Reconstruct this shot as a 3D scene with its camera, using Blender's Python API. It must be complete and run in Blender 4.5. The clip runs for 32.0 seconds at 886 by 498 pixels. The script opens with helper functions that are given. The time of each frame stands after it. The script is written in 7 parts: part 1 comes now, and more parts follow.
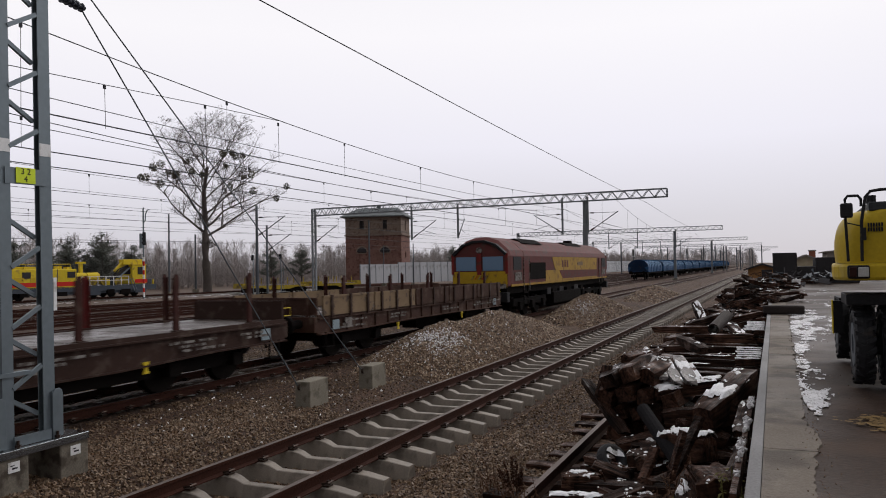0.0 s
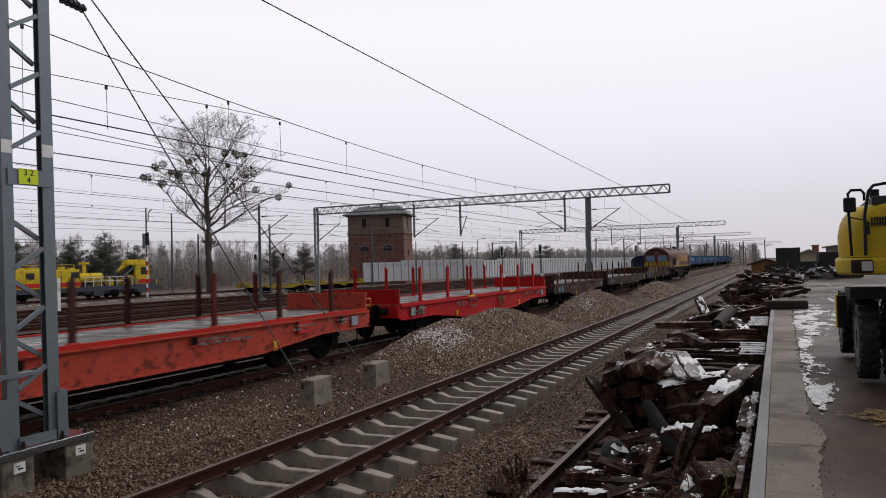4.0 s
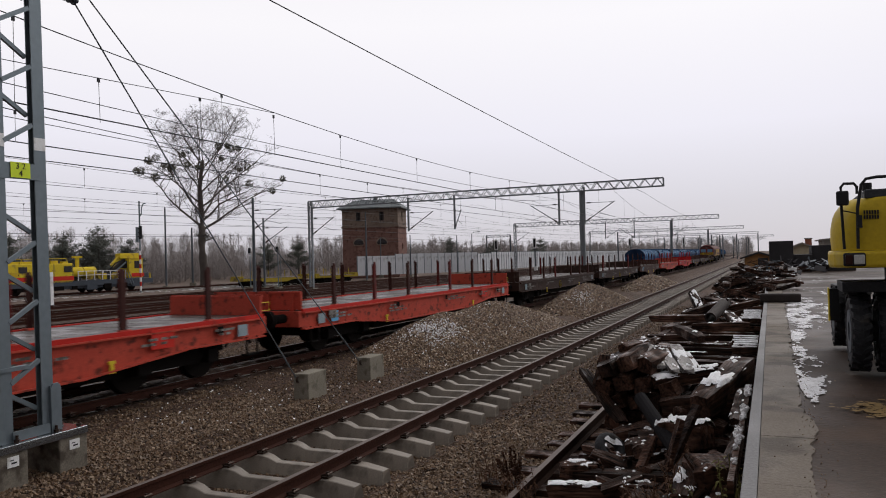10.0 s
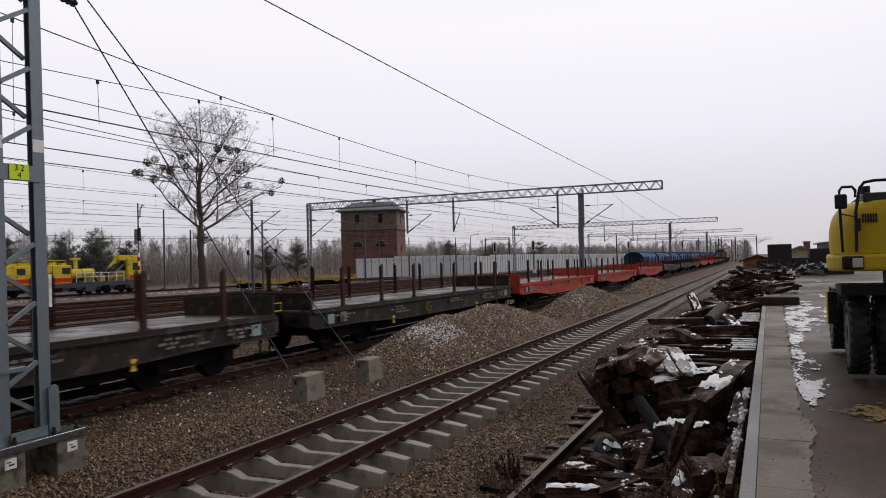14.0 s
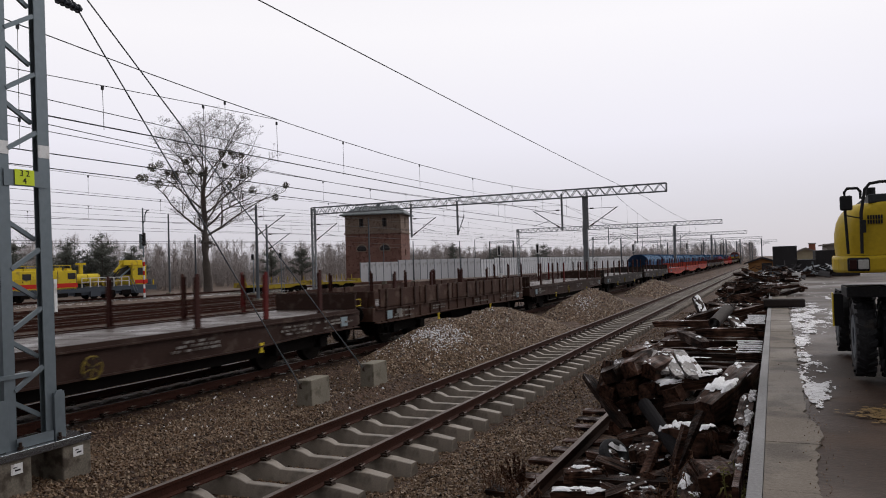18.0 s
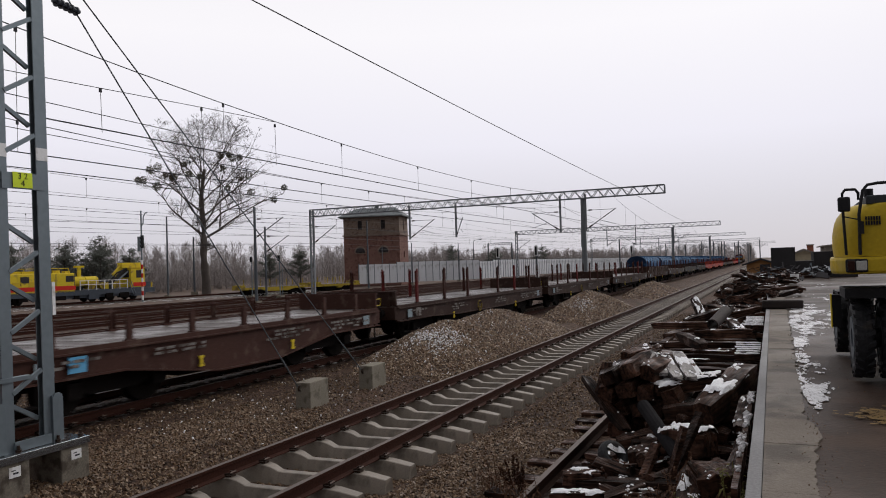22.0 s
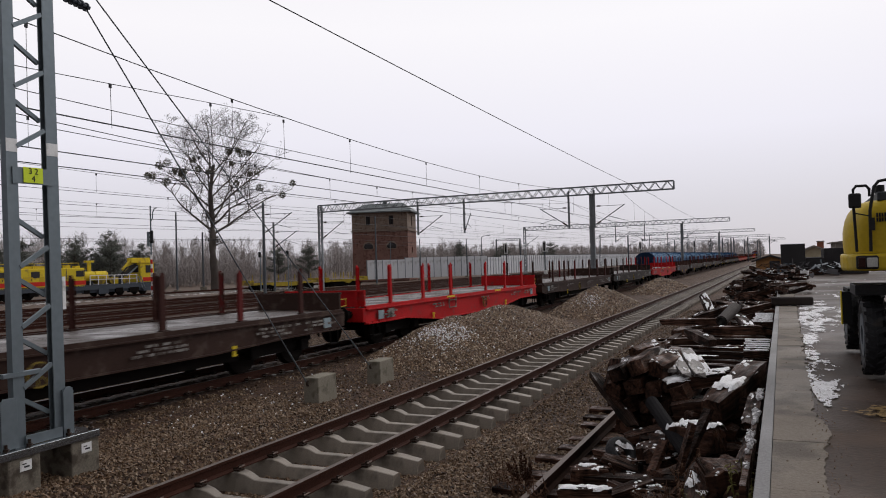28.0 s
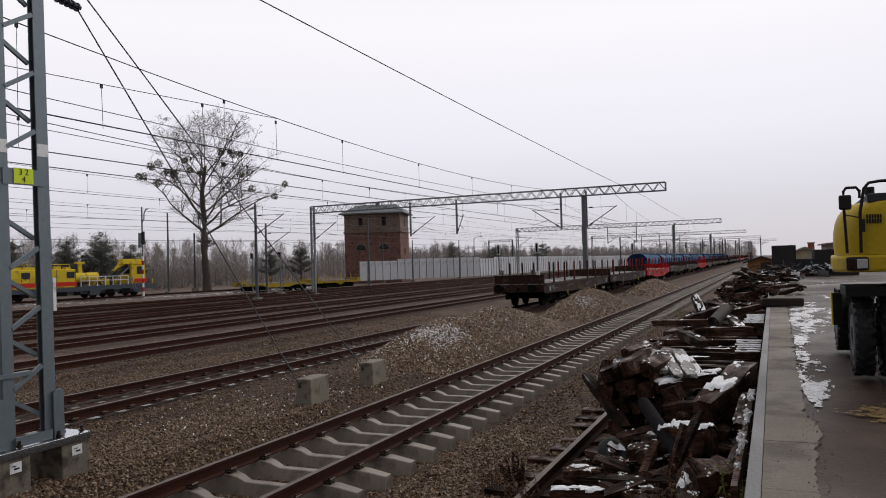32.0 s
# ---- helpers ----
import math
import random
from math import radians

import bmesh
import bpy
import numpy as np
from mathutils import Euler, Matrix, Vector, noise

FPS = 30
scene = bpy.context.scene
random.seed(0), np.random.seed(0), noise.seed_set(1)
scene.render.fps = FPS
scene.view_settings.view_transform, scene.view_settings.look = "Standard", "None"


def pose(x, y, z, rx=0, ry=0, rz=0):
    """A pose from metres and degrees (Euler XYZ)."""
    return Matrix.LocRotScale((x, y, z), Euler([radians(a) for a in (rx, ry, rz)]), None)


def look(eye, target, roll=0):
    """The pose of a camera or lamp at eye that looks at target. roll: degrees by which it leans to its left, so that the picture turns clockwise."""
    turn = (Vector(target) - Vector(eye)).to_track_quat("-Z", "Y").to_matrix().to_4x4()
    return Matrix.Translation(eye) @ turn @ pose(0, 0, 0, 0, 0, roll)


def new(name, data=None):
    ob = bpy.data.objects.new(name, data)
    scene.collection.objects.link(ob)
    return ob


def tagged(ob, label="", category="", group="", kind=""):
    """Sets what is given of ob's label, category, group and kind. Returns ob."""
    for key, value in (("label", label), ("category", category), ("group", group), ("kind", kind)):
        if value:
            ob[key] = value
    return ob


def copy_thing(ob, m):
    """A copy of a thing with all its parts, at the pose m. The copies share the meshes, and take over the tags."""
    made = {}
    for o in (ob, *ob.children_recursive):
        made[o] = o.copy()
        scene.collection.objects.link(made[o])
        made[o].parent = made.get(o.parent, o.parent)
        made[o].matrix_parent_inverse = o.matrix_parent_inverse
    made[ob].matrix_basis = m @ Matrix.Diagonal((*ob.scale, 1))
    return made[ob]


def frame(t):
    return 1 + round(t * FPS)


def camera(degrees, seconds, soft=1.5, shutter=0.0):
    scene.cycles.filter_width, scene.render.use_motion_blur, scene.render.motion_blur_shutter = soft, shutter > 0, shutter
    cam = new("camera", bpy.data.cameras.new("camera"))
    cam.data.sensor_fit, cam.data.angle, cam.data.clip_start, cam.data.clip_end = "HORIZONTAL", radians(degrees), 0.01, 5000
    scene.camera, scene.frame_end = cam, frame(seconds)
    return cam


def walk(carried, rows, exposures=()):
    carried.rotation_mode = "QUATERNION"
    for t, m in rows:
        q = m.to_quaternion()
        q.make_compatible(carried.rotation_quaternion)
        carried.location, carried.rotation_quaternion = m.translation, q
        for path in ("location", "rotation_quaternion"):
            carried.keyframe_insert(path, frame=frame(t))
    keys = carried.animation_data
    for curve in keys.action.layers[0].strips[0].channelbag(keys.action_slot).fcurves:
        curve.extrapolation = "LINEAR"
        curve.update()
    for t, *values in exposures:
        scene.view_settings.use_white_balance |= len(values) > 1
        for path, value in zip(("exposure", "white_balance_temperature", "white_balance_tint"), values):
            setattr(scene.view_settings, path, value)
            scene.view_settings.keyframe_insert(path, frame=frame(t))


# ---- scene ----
# ---- the camera, held in the hand on the loading platform ----
EYE = (6.678, 0.0, 2.466)
cam = camera(61.85, 32.0, soft=1.0, shutter=0.2)


def held(pitch, roll, yaw):
    return pose(*EYE, 0, 0, yaw) @ pose(0, 0, 0, 90 + pitch, 0, 0) @ pose(0, 0, 0, 0, 0, roll)


walk(cam, [(t, held(p, r, y)) for t, p, r, y in (
    (0, 1.45, -1.10, 24.08), (0.5, 1.61, -1.17, 23.79), (1, 1.68, -1.19, 23.51), (1.5, 1.66, -1.26, 23.59), (2, 1.58, -1.44, 24.00), (2.5, 1.46, -1.64, 24.43),
    (3, 1.33, -1.71, 24.45), (3.5, 1.30, -1.62, 24.37), (5.5, 1.09, -1.62, 24.05), (6, 0.95, -1.62, 23.91), (6.5, 0.82, -1.59, 23.85), (7, 0.76, -1.52, 23.82),
    (7.5, 0.70, -1.48, 23.80), (8, 0.72, -1.43, 23.78), (8.5, 0.75, -1.49, 23.77), (9, 0.76, -1.49, 23.77), (9.5, 0.76, -1.48, 23.81), (10, 0.76, -1.60, 23.86),
    (10.5, 0.74, -1.65, 23.91), (11, 0.67, -1.56, 23.95), (11.5, 0.60, -1.42, 23.95), (12, 0.62, -1.36, 23.88), (12.5, 0.70, -1.41, 23.78), (13, 0.82, -1.49, 23.75),
    (13.5, 0.90, -1.54, 23.76), (14, 0.95, -1.49, 23.76), (14.5, 0.93, -1.55, 23.75), (16.5, 1.01, -1.82, 24.12), (17, 1.06, -1.87, 24.13), (17.5, 1.15, -1.85, 24.09),
    (18, 1.23, -1.75, 24.08), (18.5, 1.34, -1.84, 24.11), (19, 1.39, -1.87, 24.12), (19.5, 1.38, -1.92, 24.11), (20, 1.33, -1.82, 24.07), (20.5, 1.29, -1.75, 24.00),
    (21, 1.28, -1.70, 23.95), (21.5, 1.31, -1.77, 23.95), (22, 1.38, -1.86, 23.96), (22.5, 1.42, -1.94, 24.02), (23, 1.40, -1.87, 24.09), (23.5, 1.34, -1.80, 24.14),
    (24, 1.30, -1.68, 24.15), (24.5, 1.33, -1.66, 24.14), (25, 1.35, -1.77, 24.11), (25.5, 1.30, -1.86, 24.08), (27.5, 1.07, -1.81, 24.46), (28, 1.07, -1.72, 24.60),
    (28.5, 1.07, -1.72, 24.71), (29, 1.05, -1.74, 24.78), (29.5, 1.02, -1.79, 24.81), (30, 0.96, -1.78, 24.79), (30.5, 0.97, -1.78, 24.71), (31, 1.03, -1.76, 24.55),
    (31.5, 1.11, -1.76, 24.29), (32, 1.15, -1.71, 24.02))])

# ---- an overcast winter sky ----
world = bpy.data.worlds.new("overcast_sky")
scene.world = world
world.use_nodes = True
wn, wl = world.node_tree.nodes, world.node_tree.links
wn.clear()
w_out, w_bg = wn.new("ShaderNodeOutputWorld"), wn.new("ShaderNodeBackground")
w_sky = wn.new("ShaderNodeTexSky")
w_sky.sky_type, w_sky.sun_disc = "NISHITA", False
w_sky.sun_elevation, w_sky.sun_rotation = radians(40), radians(26)
w_co, w_sep, w_ramp = wn.new("ShaderNodeTexCoord"), wn.new("ShaderNodeSeparateXYZ"), wn.new("ShaderNodeValToRGB")
w_scale, w_mix = wn.new("ShaderNodeMixRGB"), wn.new("ShaderNodeMixRGB")
wl.new(w_co.outputs["Generated"], w_sep.inputs[0])
wl.new(w_sep.outputs["Z"], w_ramp.inputs[0])
stops = ((0.0, (0.62, 0.598, 0.655)), (0.06, (0.69, 0.667, 0.73)), (0.16, (0.88, 0.855, 0.935)), (0.30, (1.0, 0.972, 1.0)), (0.55, (0.93, 0.91, 0.94)), (1.0, (0.82, 0.81, 0.84)))
while len(w_ramp.color_ramp.elements) < len(stops):
    w_ramp.color_ramp.elements.new(0.5)
for el, (at, c) in zip(w_ramp.color_ramp.elements, stops):
    el.position, el.color = at, (*c, 1)
w_scale.blend_type = "MULTIPLY"
w_scale.inputs[0].default_value, w_scale.inputs[2].default_value = 1.0, (0.1, 0.1, 0.1, 1)
wl.new(w_sky.outputs[0], w_scale.inputs[1])
w_mix.inputs[0].default_value = 0.94
wl.new(w_scale.outputs[0], w_mix.inputs[1])
wl.new(w_ramp.outputs[0], w_mix.inputs[2])
# the unseen sky behind the camera is dimmed, to darken faces turned to it
w_side, w_back_dim = wn.new("ShaderNodeMapRange"), wn.new("ShaderNodeMixRGB")
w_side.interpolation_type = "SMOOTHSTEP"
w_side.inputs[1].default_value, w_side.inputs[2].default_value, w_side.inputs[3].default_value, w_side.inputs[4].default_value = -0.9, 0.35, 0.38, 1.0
w_back_dim.blend_type = "MULTIPLY"
w_back_dim.inputs[0].default_value = 1.0
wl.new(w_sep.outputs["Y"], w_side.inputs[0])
wl.new(w_mix.outputs[0], w_back_dim.inputs[1])
wl.new(w_side.outputs[0], w_back_dim.inputs[2])
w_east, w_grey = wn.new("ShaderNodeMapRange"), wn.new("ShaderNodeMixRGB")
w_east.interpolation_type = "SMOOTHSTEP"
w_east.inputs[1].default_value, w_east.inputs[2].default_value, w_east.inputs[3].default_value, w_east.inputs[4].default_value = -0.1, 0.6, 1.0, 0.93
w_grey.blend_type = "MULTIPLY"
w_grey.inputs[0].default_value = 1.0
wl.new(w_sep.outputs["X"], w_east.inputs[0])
wl.new(w_back_dim.outputs[0], w_grey.inputs[1])
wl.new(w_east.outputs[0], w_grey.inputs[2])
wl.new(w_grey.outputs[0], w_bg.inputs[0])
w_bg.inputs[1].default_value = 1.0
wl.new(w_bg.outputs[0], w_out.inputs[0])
sun = new("sun", bpy.data.lights.new("sun", "SUN"))
sun.data.energy, sun.data.angle, sun.data.color = 1.0, radians(50), (1.0, 0.97, 0.94)
sun.matrix_world = look((22, 45, 42), (0, 0, 0))
scene.view_settings.exposure = 0.0


# ---- materials ----
def mat(name, colour, rough=0.7, metal=0.0, vary=0.25, scale=6.0, bump=0.15, fine=60.0, stain=None, stain_at=0.6, per_piece=0.0, wet=0.0, spec=0.12):
    """A surface with grain at two scales; stain: a second colour in patches; per_piece: change from piece to piece; wet: glossy patches."""
    m = bpy.data.materials.new(name)
    m.use_nodes = True
    n, l = m.node_tree.nodes, m.node_tree.links
    b = n["Principled BSDF"]
    b.inputs["Roughness"].default_value, b.inputs["Metallic"].default_value = rough, metal
    b.inputs["Specular IOR Level"].default_value = max(spec, 0.4 if wet and wet < 0.4 else spec)
    co = n.new("ShaderNodeTexCoord")
    big, small = n.new("ShaderNodeTexNoise"), n.new("ShaderNodeTexNoise")
    big.inputs["Scale"].default_value, big.inputs["Detail"].default_value = scale * 0.35, 6
    small.inputs["Scale"].default_value, small.inputs["Detail"].default_value = fine, 3
    for q in (big, small):
        l.new(co.outputs["Object"], q.inputs["Vector"])
    tone = n.new("ShaderNodeMixRGB")
    tone.blend_type = "MIX"
    lo = [c * (1 - vary) for c in colour]
    hi = [min(1, c * (1 + vary)) for c in colour]
    tone.inputs[1].default_value, tone.inputs[2].default_value = (*lo, 1), (*hi, 1)
    add = n.new("ShaderNodeMath")
    add.operation = "MULTIPLY_ADD"
    add.inputs[1].default_value, add.inputs[2].default_value = 1.6, -0.8
    half = n.new("ShaderNodeMath")
    half.operation = "MULTIPLY_ADD"
    half.inputs[1].default_value = 1.0
    l.new(small.outputs[0], add.inputs[0])
    l.new(add.outputs[0], half.inputs[0])
    l.new(big.outputs[0], half.inputs[2])
    l.new(half.outputs[0], tone.inputs[0])
    last = tone.outputs[0]
    if stain:
        sp = n.new("ShaderNodeTexNoise")
        sp.inputs["Scale"].default_value, sp.inputs["Detail"].default_value = scale, 8
        l.new(co.outputs["Object"], sp.inputs["Vector"])
        edge = n.new("ShaderNodeMapRange")
        edge.inputs[1].default_value, edge.inputs[2].default_value = stain_at - 0.05, stain_at + 0.07
        l.new(sp.outputs[0], edge.inputs[0])
        mx = n.new("ShaderNodeMixRGB")
        mx.inputs[2].default_value = (*stain, 1)
        l.new(edge.outputs[0], mx.inputs[0])
        l.new(last, mx.inputs[1])
        last = mx.outputs[0]
    if per_piece:
        info, hsv, rng = n.new("ShaderNodeObjectInfo"), n.new("ShaderNodeHueSaturation"), n.new("ShaderNodeMapRange")
        rng.inputs[3].default_value, rng.inputs[4].default_value = 1 - per_piece, 1 + per_piece
        l.new(info.outputs["Random"], rng.inputs[0])
        l.new(rng.outputs[0], hsv.inputs["Value"])
        l.new(last, hsv.inputs["Color"])
        last = hsv.outputs[0]
    l.new(last, b.inputs["Base Color"])
    if wet:
        wr = n.new("ShaderNodeMapRange")
        wr.inputs[1].default_value, wr.inputs[2].default_value = 0.4, 0.62
        wr.inputs[3].default_value, wr.inputs[4].default_value = rough, wet
        l.new(big.outputs[0], wr.inputs[0])
        l.new(wr.outputs[0], b.inputs["Roughness"])
    if bump:
        bm_ = n.new("ShaderNodeBump")
        bm_.inputs["Strength"].default_value, bm_.inputs["Distance"].default_value = bump, 0.02
        l.new(half.outputs[0], bm_.inputs["Height"])
        l.new(bm_.outputs[0], b.inputs["Normal"])
    return m


def wood_mat(name, dark, light):
    """Weathered timber: cracks and fibres along its length, its tone changing from piece to piece, damp in places."""
    m = bpy.data.materials.new(name)
    m.use_nodes = True
    n, l = m.node_tree.nodes, m.node_tree.links
    b = n["Principled BSDF"]
    b.inputs["Specular IOR Level"].default_value = 0.1
    co, info = n.new("ShaderNodeTexCoord"), n.new("ShaderNodeObjectInfo")
    shift = n.new("ShaderNodeVectorMath")
    shift.operation = "ADD"
    l.new(co.outputs["Object"], shift.inputs[0])
    l.new(info.outputs["Location"], shift.inputs[1])
    fibre, blotch = n.new("ShaderNodeTexNoise"), n.new("ShaderNodeTexNoise")
    stretch = n.new("ShaderNodeMapping")
    stretch.inputs["Scale"].default_value = (2.5, 34, 34)
    l.new(shift.outputs[0], stretch.inputs["Vector"])
    l.new(stretch.outputs[0], fibre.inputs["Vector"])
    fibre.inputs["Scale"].default_value, fibre.inputs["Detail"].default_value = 1.0, 6
    blotch.inputs["Scale"].default_value, blotch.inputs["Detail"].default_value = 4.5, 6
    l.new(shift.outputs[0], blotch.inputs["Vector"])
    mul, piece, ramp = n.new("ShaderNodeMath"), n.new("ShaderNodeMapRange"), n.new("ShaderNodeMapRange")
    mul.operation = "MULTIPLY"
    l.new(fibre.outputs[0], mul.inputs[0])
    l.new(blotch.outputs[0], mul.inputs[1])
    ramp.inputs[1].default_value, ramp.inputs[2].default_value = 0.16, 0.38
    l.new(mul.outputs[0], ramp.inputs[0])
    piece.inputs[3].default_value, piece.inputs[4].default_value = 0.35, 1.5
    l.new(info.outputs["Random"], piece.inputs[0])
    mix, hsv = n.new("ShaderNodeMixRGB"), n.new("ShaderNodeHueSaturation")
    mix.inputs[1].default_value, mix.inputs[2].default_value = (*dark, 1), (*light, 1)
    l.new(ramp.outputs[0], mix.inputs[0])
    l.new(mix.outputs[0], hsv.inputs["Color"])
    l.new(piece.outputs[0], hsv.inputs["Value"])
    l.new(hsv.outputs[0], b.inputs["Base Color"])
    wet = n.new("ShaderNodeMapRange")
    wet.inputs[1].default_value, wet.inputs[2].default_value, wet.inputs[3].default_value, wet.inputs[4].default_value = 0.45, 0.62, 0.8, 0.3
    l.new(blotch.outputs[0], wet.inputs[0])
    l.new(wet.outputs[0], b.inputs["Roughness"])
    bp = n.new("ShaderNodeBump")
    bp.inputs["Strength"].default_value, bp.inputs["Distance"].default_value = 0.9, 0.03
    l.new(fibre.outputs[0], bp.inputs["Height"])
    l.new(bp.outputs[0], b.inputs["Normal"])
    return m


def stone_mat(name, colour, cell, vary=0.6, bump=0.8, rough=0.75):
    """Loose stones: a grain of cells with their own tones."""
    m = bpy.data.materials.new(name)
    m.use_nodes = True
    n, l = m.node_tree.nodes, m.node_tree.links
    b = n["Principled BSDF"]
    b.inputs["Roughness"].default_value = rough
    b.inputs["Specular IOR Level"].default_value = 0.1
    co, vo, no = n.new("ShaderNodeTexCoord"), n.new("ShaderNodeTexVoronoi"), n.new("ShaderNodeTexNoise")
    vo.inputs["Scale"].default_value = 1 / cell
    no.inputs["Scale"].default_value, no.inputs["Detail"].default_value = 0.5, 5
    l.new(co.outputs["Object"], vo.inputs["Vector"])
    l.new(co.outputs["Object"], no.inputs["Vector"])
    bw, rng, rng2 = n.new("ShaderNodeSeparateXYZ"), n.new("ShaderNodeMapRange"), n.new("ShaderNodeMapRange")
    l.new(vo.outputs["Color"], bw.inputs[0])
    rng.inputs[3].default_value, rng.inputs[4].default_value = 1 - vary, 1 + vary
    l.new(bw.outputs[0], rng.inputs[0])
    rng2.inputs[1].default_value, rng2.inputs[2].default_value = 0.3, 0.7
    rng2.inputs[3].default_value, rng2.inputs[4].default_value = 0.75, 1.25
    l.new(no.outputs[0], rng2.inputs[0])
    mul = n.new("ShaderNodeMath")
    mul.operation = "MULTIPLY"
    l.new(rng.outputs[0], mul.inputs[0])
    l.new(rng2.outputs[0], mul.inputs[1])
    hsv = n.new("ShaderNodeHueSaturation")
    hsv.inputs["Color"].default_value = (*colour, 1)
    l.new(mul.outputs[0], hsv.inputs["Value"])
    l.new(hsv.outputs[0], b.inputs["Base Color"])
    bp = n.new("ShaderNodeBump")
    bp.invert = True
    bp.inputs["Strength"].default_value, bp.inputs["Distance"].default_value = bump, cell * 0.6
    l.new(vo.outputs["Distance"], bp.inputs["Height"])
    l.new(bp.outputs[0], b.inputs["Normal"])
    return m


def island_mat(name, colours, rough=0.7, spec=0.15):
    """Stones that are real pieces: each takes its own tone."""
    m = bpy.data.materials.new(name)
    m.use_nodes = True
    n, l = m.node_tree.nodes, m.node_tree.links
    b = n["Principled BSDF"]
    b.inputs["Roughness"].default_value = rough
    b.inputs["Specular IOR Level"].default_value = spec
    geo, ramp = n.new("ShaderNodeNewGeometry"), n.new("ShaderNodeValToRGB")
    while len(ramp.color_ramp.elements) < len(colours):
        ramp.color_ramp.elements.new(0.5)
    for i, (el, c) in enumerate(zip(ramp.color_ramp.elements, colours)):
        el.position, el.color = i / (len(colours) - 1), (*c, 1)
    l.new(geo.outputs["Random Per Island"], ramp.inputs[0])
    l.new(ramp.outputs[0], b.inputs["Base Color"])
    return m


def glass_mat(name, tint=(0.5, 0.6, 0.7)):
    m = bpy.data.materials.new(name)
    m.use_nodes = True
    b = m.node_tree.nodes["Principled BSDF"]
    b.inputs["Base Color"].default_value, b.inputs["Roughness"].default_value = (*tint, 1), 0.05
    b.inputs["Specular IOR Level"].default_value = 0.9
    return m


EARTH = mat("yard_earth", (0.125, 0.092, 0.075), 0.9, vary=0.4, scale=0.6, fine=9, bump=0.5, stain=(0.10, 0.085, 0.07), stain_at=0.58)
BALLAST = stone_mat("ballast", (0.078, 0.048, 0.033), 0.045)
BALLAST_OLD = stone_mat("sooty_ballast", (0.098, 0.064, 0.049), 0.055)
GRAVEL = stone_mat("heaped_gravel", (0.09, 0.056, 0.036), 0.05, bump=0.9)
STONES = island_mat("crushed_stone", [(0.022, 0.013, 0.008), (0.092, 0.055, 0.033), (0.158, 0.098, 0.058), (0.117, 0.08, 0.053), (0.235, 0.17, 0.115), (0.168, 0.104, 0.06), (0.043, 0.026, 0.017)], 0.5, 0.2)
STONES_HEAP = island_mat("heap_stone", [(0.020, 0.012, 0.008), (0.135, 0.08, 0.045), (0.21, 0.132, 0.076), (0.15, 0.10, 0.062), (0.46, 0.36, 0.26), (0.21, 0.125, 0.07), (0.034, 0.02, 0.013)], 0.35, 0.3)
CONCRETE = mat("sleeper_concrete", (0.205, 0.174, 0.142), 0.55, spec=0.4, vary=0.22, scale=4, fine=70, stain=(0.11, 0.092, 0.075), stain_at=0.58, per_piece=0.16)
# base colour raised to strengthen the sky's glint on wet sleepers
WET_SLEEPER = mat("glinting_wet_worn_sleeper", (0.27, 0.245, 0.215), 0.35, vary=0.25, scale=4, fine=60, stain=(0.15, 0.12, 0.10), stain_at=0.6, per_piece=0.2, wet=0.12)
CONCRETE_OLD = mat("weathered_concrete", (0.20, 0.18, 0.145), 0.9, vary=0.3, scale=5, fine=60, stain=(0.12, 0.108, 0.082), stain_at=0.58)
DAMP_CONCRETE = mat("damp_concrete", (0.155, 0.136, 0.11), 0.85, vary=0.35, scale=5, fine=50, stain=(0.07, 0.057, 0.046), stain_at=0.53)
PLATFORM = mat("platform_concrete", (0.155, 0.130, 0.106), 0.75, vary=0.22, scale=1.6, fine=45, bump=0.25, stain=(0.085, 0.071, 0.058), stain_at=0.55, wet=0.55)
KERB = mat("platform_kerb", (0.20, 0.195, 0.195), 0.7, vary=0.2, scale=2, fine=40, bump=0.2, wet=0.5)
WET_ROAD = mat("wet_paving", (0.036, 0.021, 0.014), 0.65, vary=0.4, scale=0.9, fine=24, bump=0.2, stain=(0.06, 0.037, 0.025), stain_at=0.56, wet=0.42)
SLUSH = mat("grey_slush", (0.62, 0.61, 0.62), 0.5, vary=0.3, scale=9, fine=40, bump=0.4, wet=0.25, stain=(0.34, 0.32, 0.31), stain_at=0.60)
# darkened ballast that puts shade into the gaps between loose stones
BALLAST_BED = stone_mat("gap_shaded_ballast", (0.055, 0.033, 0.023), 0.045)
SNOW = mat("thawing_snow", (0.84, 0.84, 0.86), 0.5, vary=0.14, scale=11, fine=50, bump=0.5, stain=(0.45, 0.43, 0.42), stain_at=0.62, wet=0.2)
RAIL = mat("rusty_rail", (0.042, 0.0155, 0.010), 0.7, 0.2, vary=0.35, scale=4, fine=40, bump=0.15)
OLD_RUST = mat("deep_rust", (0.020, 0.010, 0.007), 0.85, vary=0.4, scale=4, fine=40, spec=0.05)
RAIL_TOP = mat("rail_running_face", (0.105, 0.078, 0.064), 0.5, 0.7, vary=0.3, scale=3, fine=30, bump=0.05)
RAIL_BRIGHT = mat("polished_rail_face", (0.11, 0.09, 0.08), 0.5, 0.7, vary=0.2, scale=3, fine=30, bump=0.03)
CLIP = mat("rail_fastening", (0.06, 0.042, 0.034), 0.35, 0.6)
GALV = mat("galvanised_steel", (0.165, 0.195, 0.215), 0.5, 0.5, vary=0.10, scale=2, fine=12, bump=0.03)
SOOTY_SLEEPER = mat("sooty_sleeper", (0.075, 0.058, 0.047), 0.9, vary=0.3, scale=3)
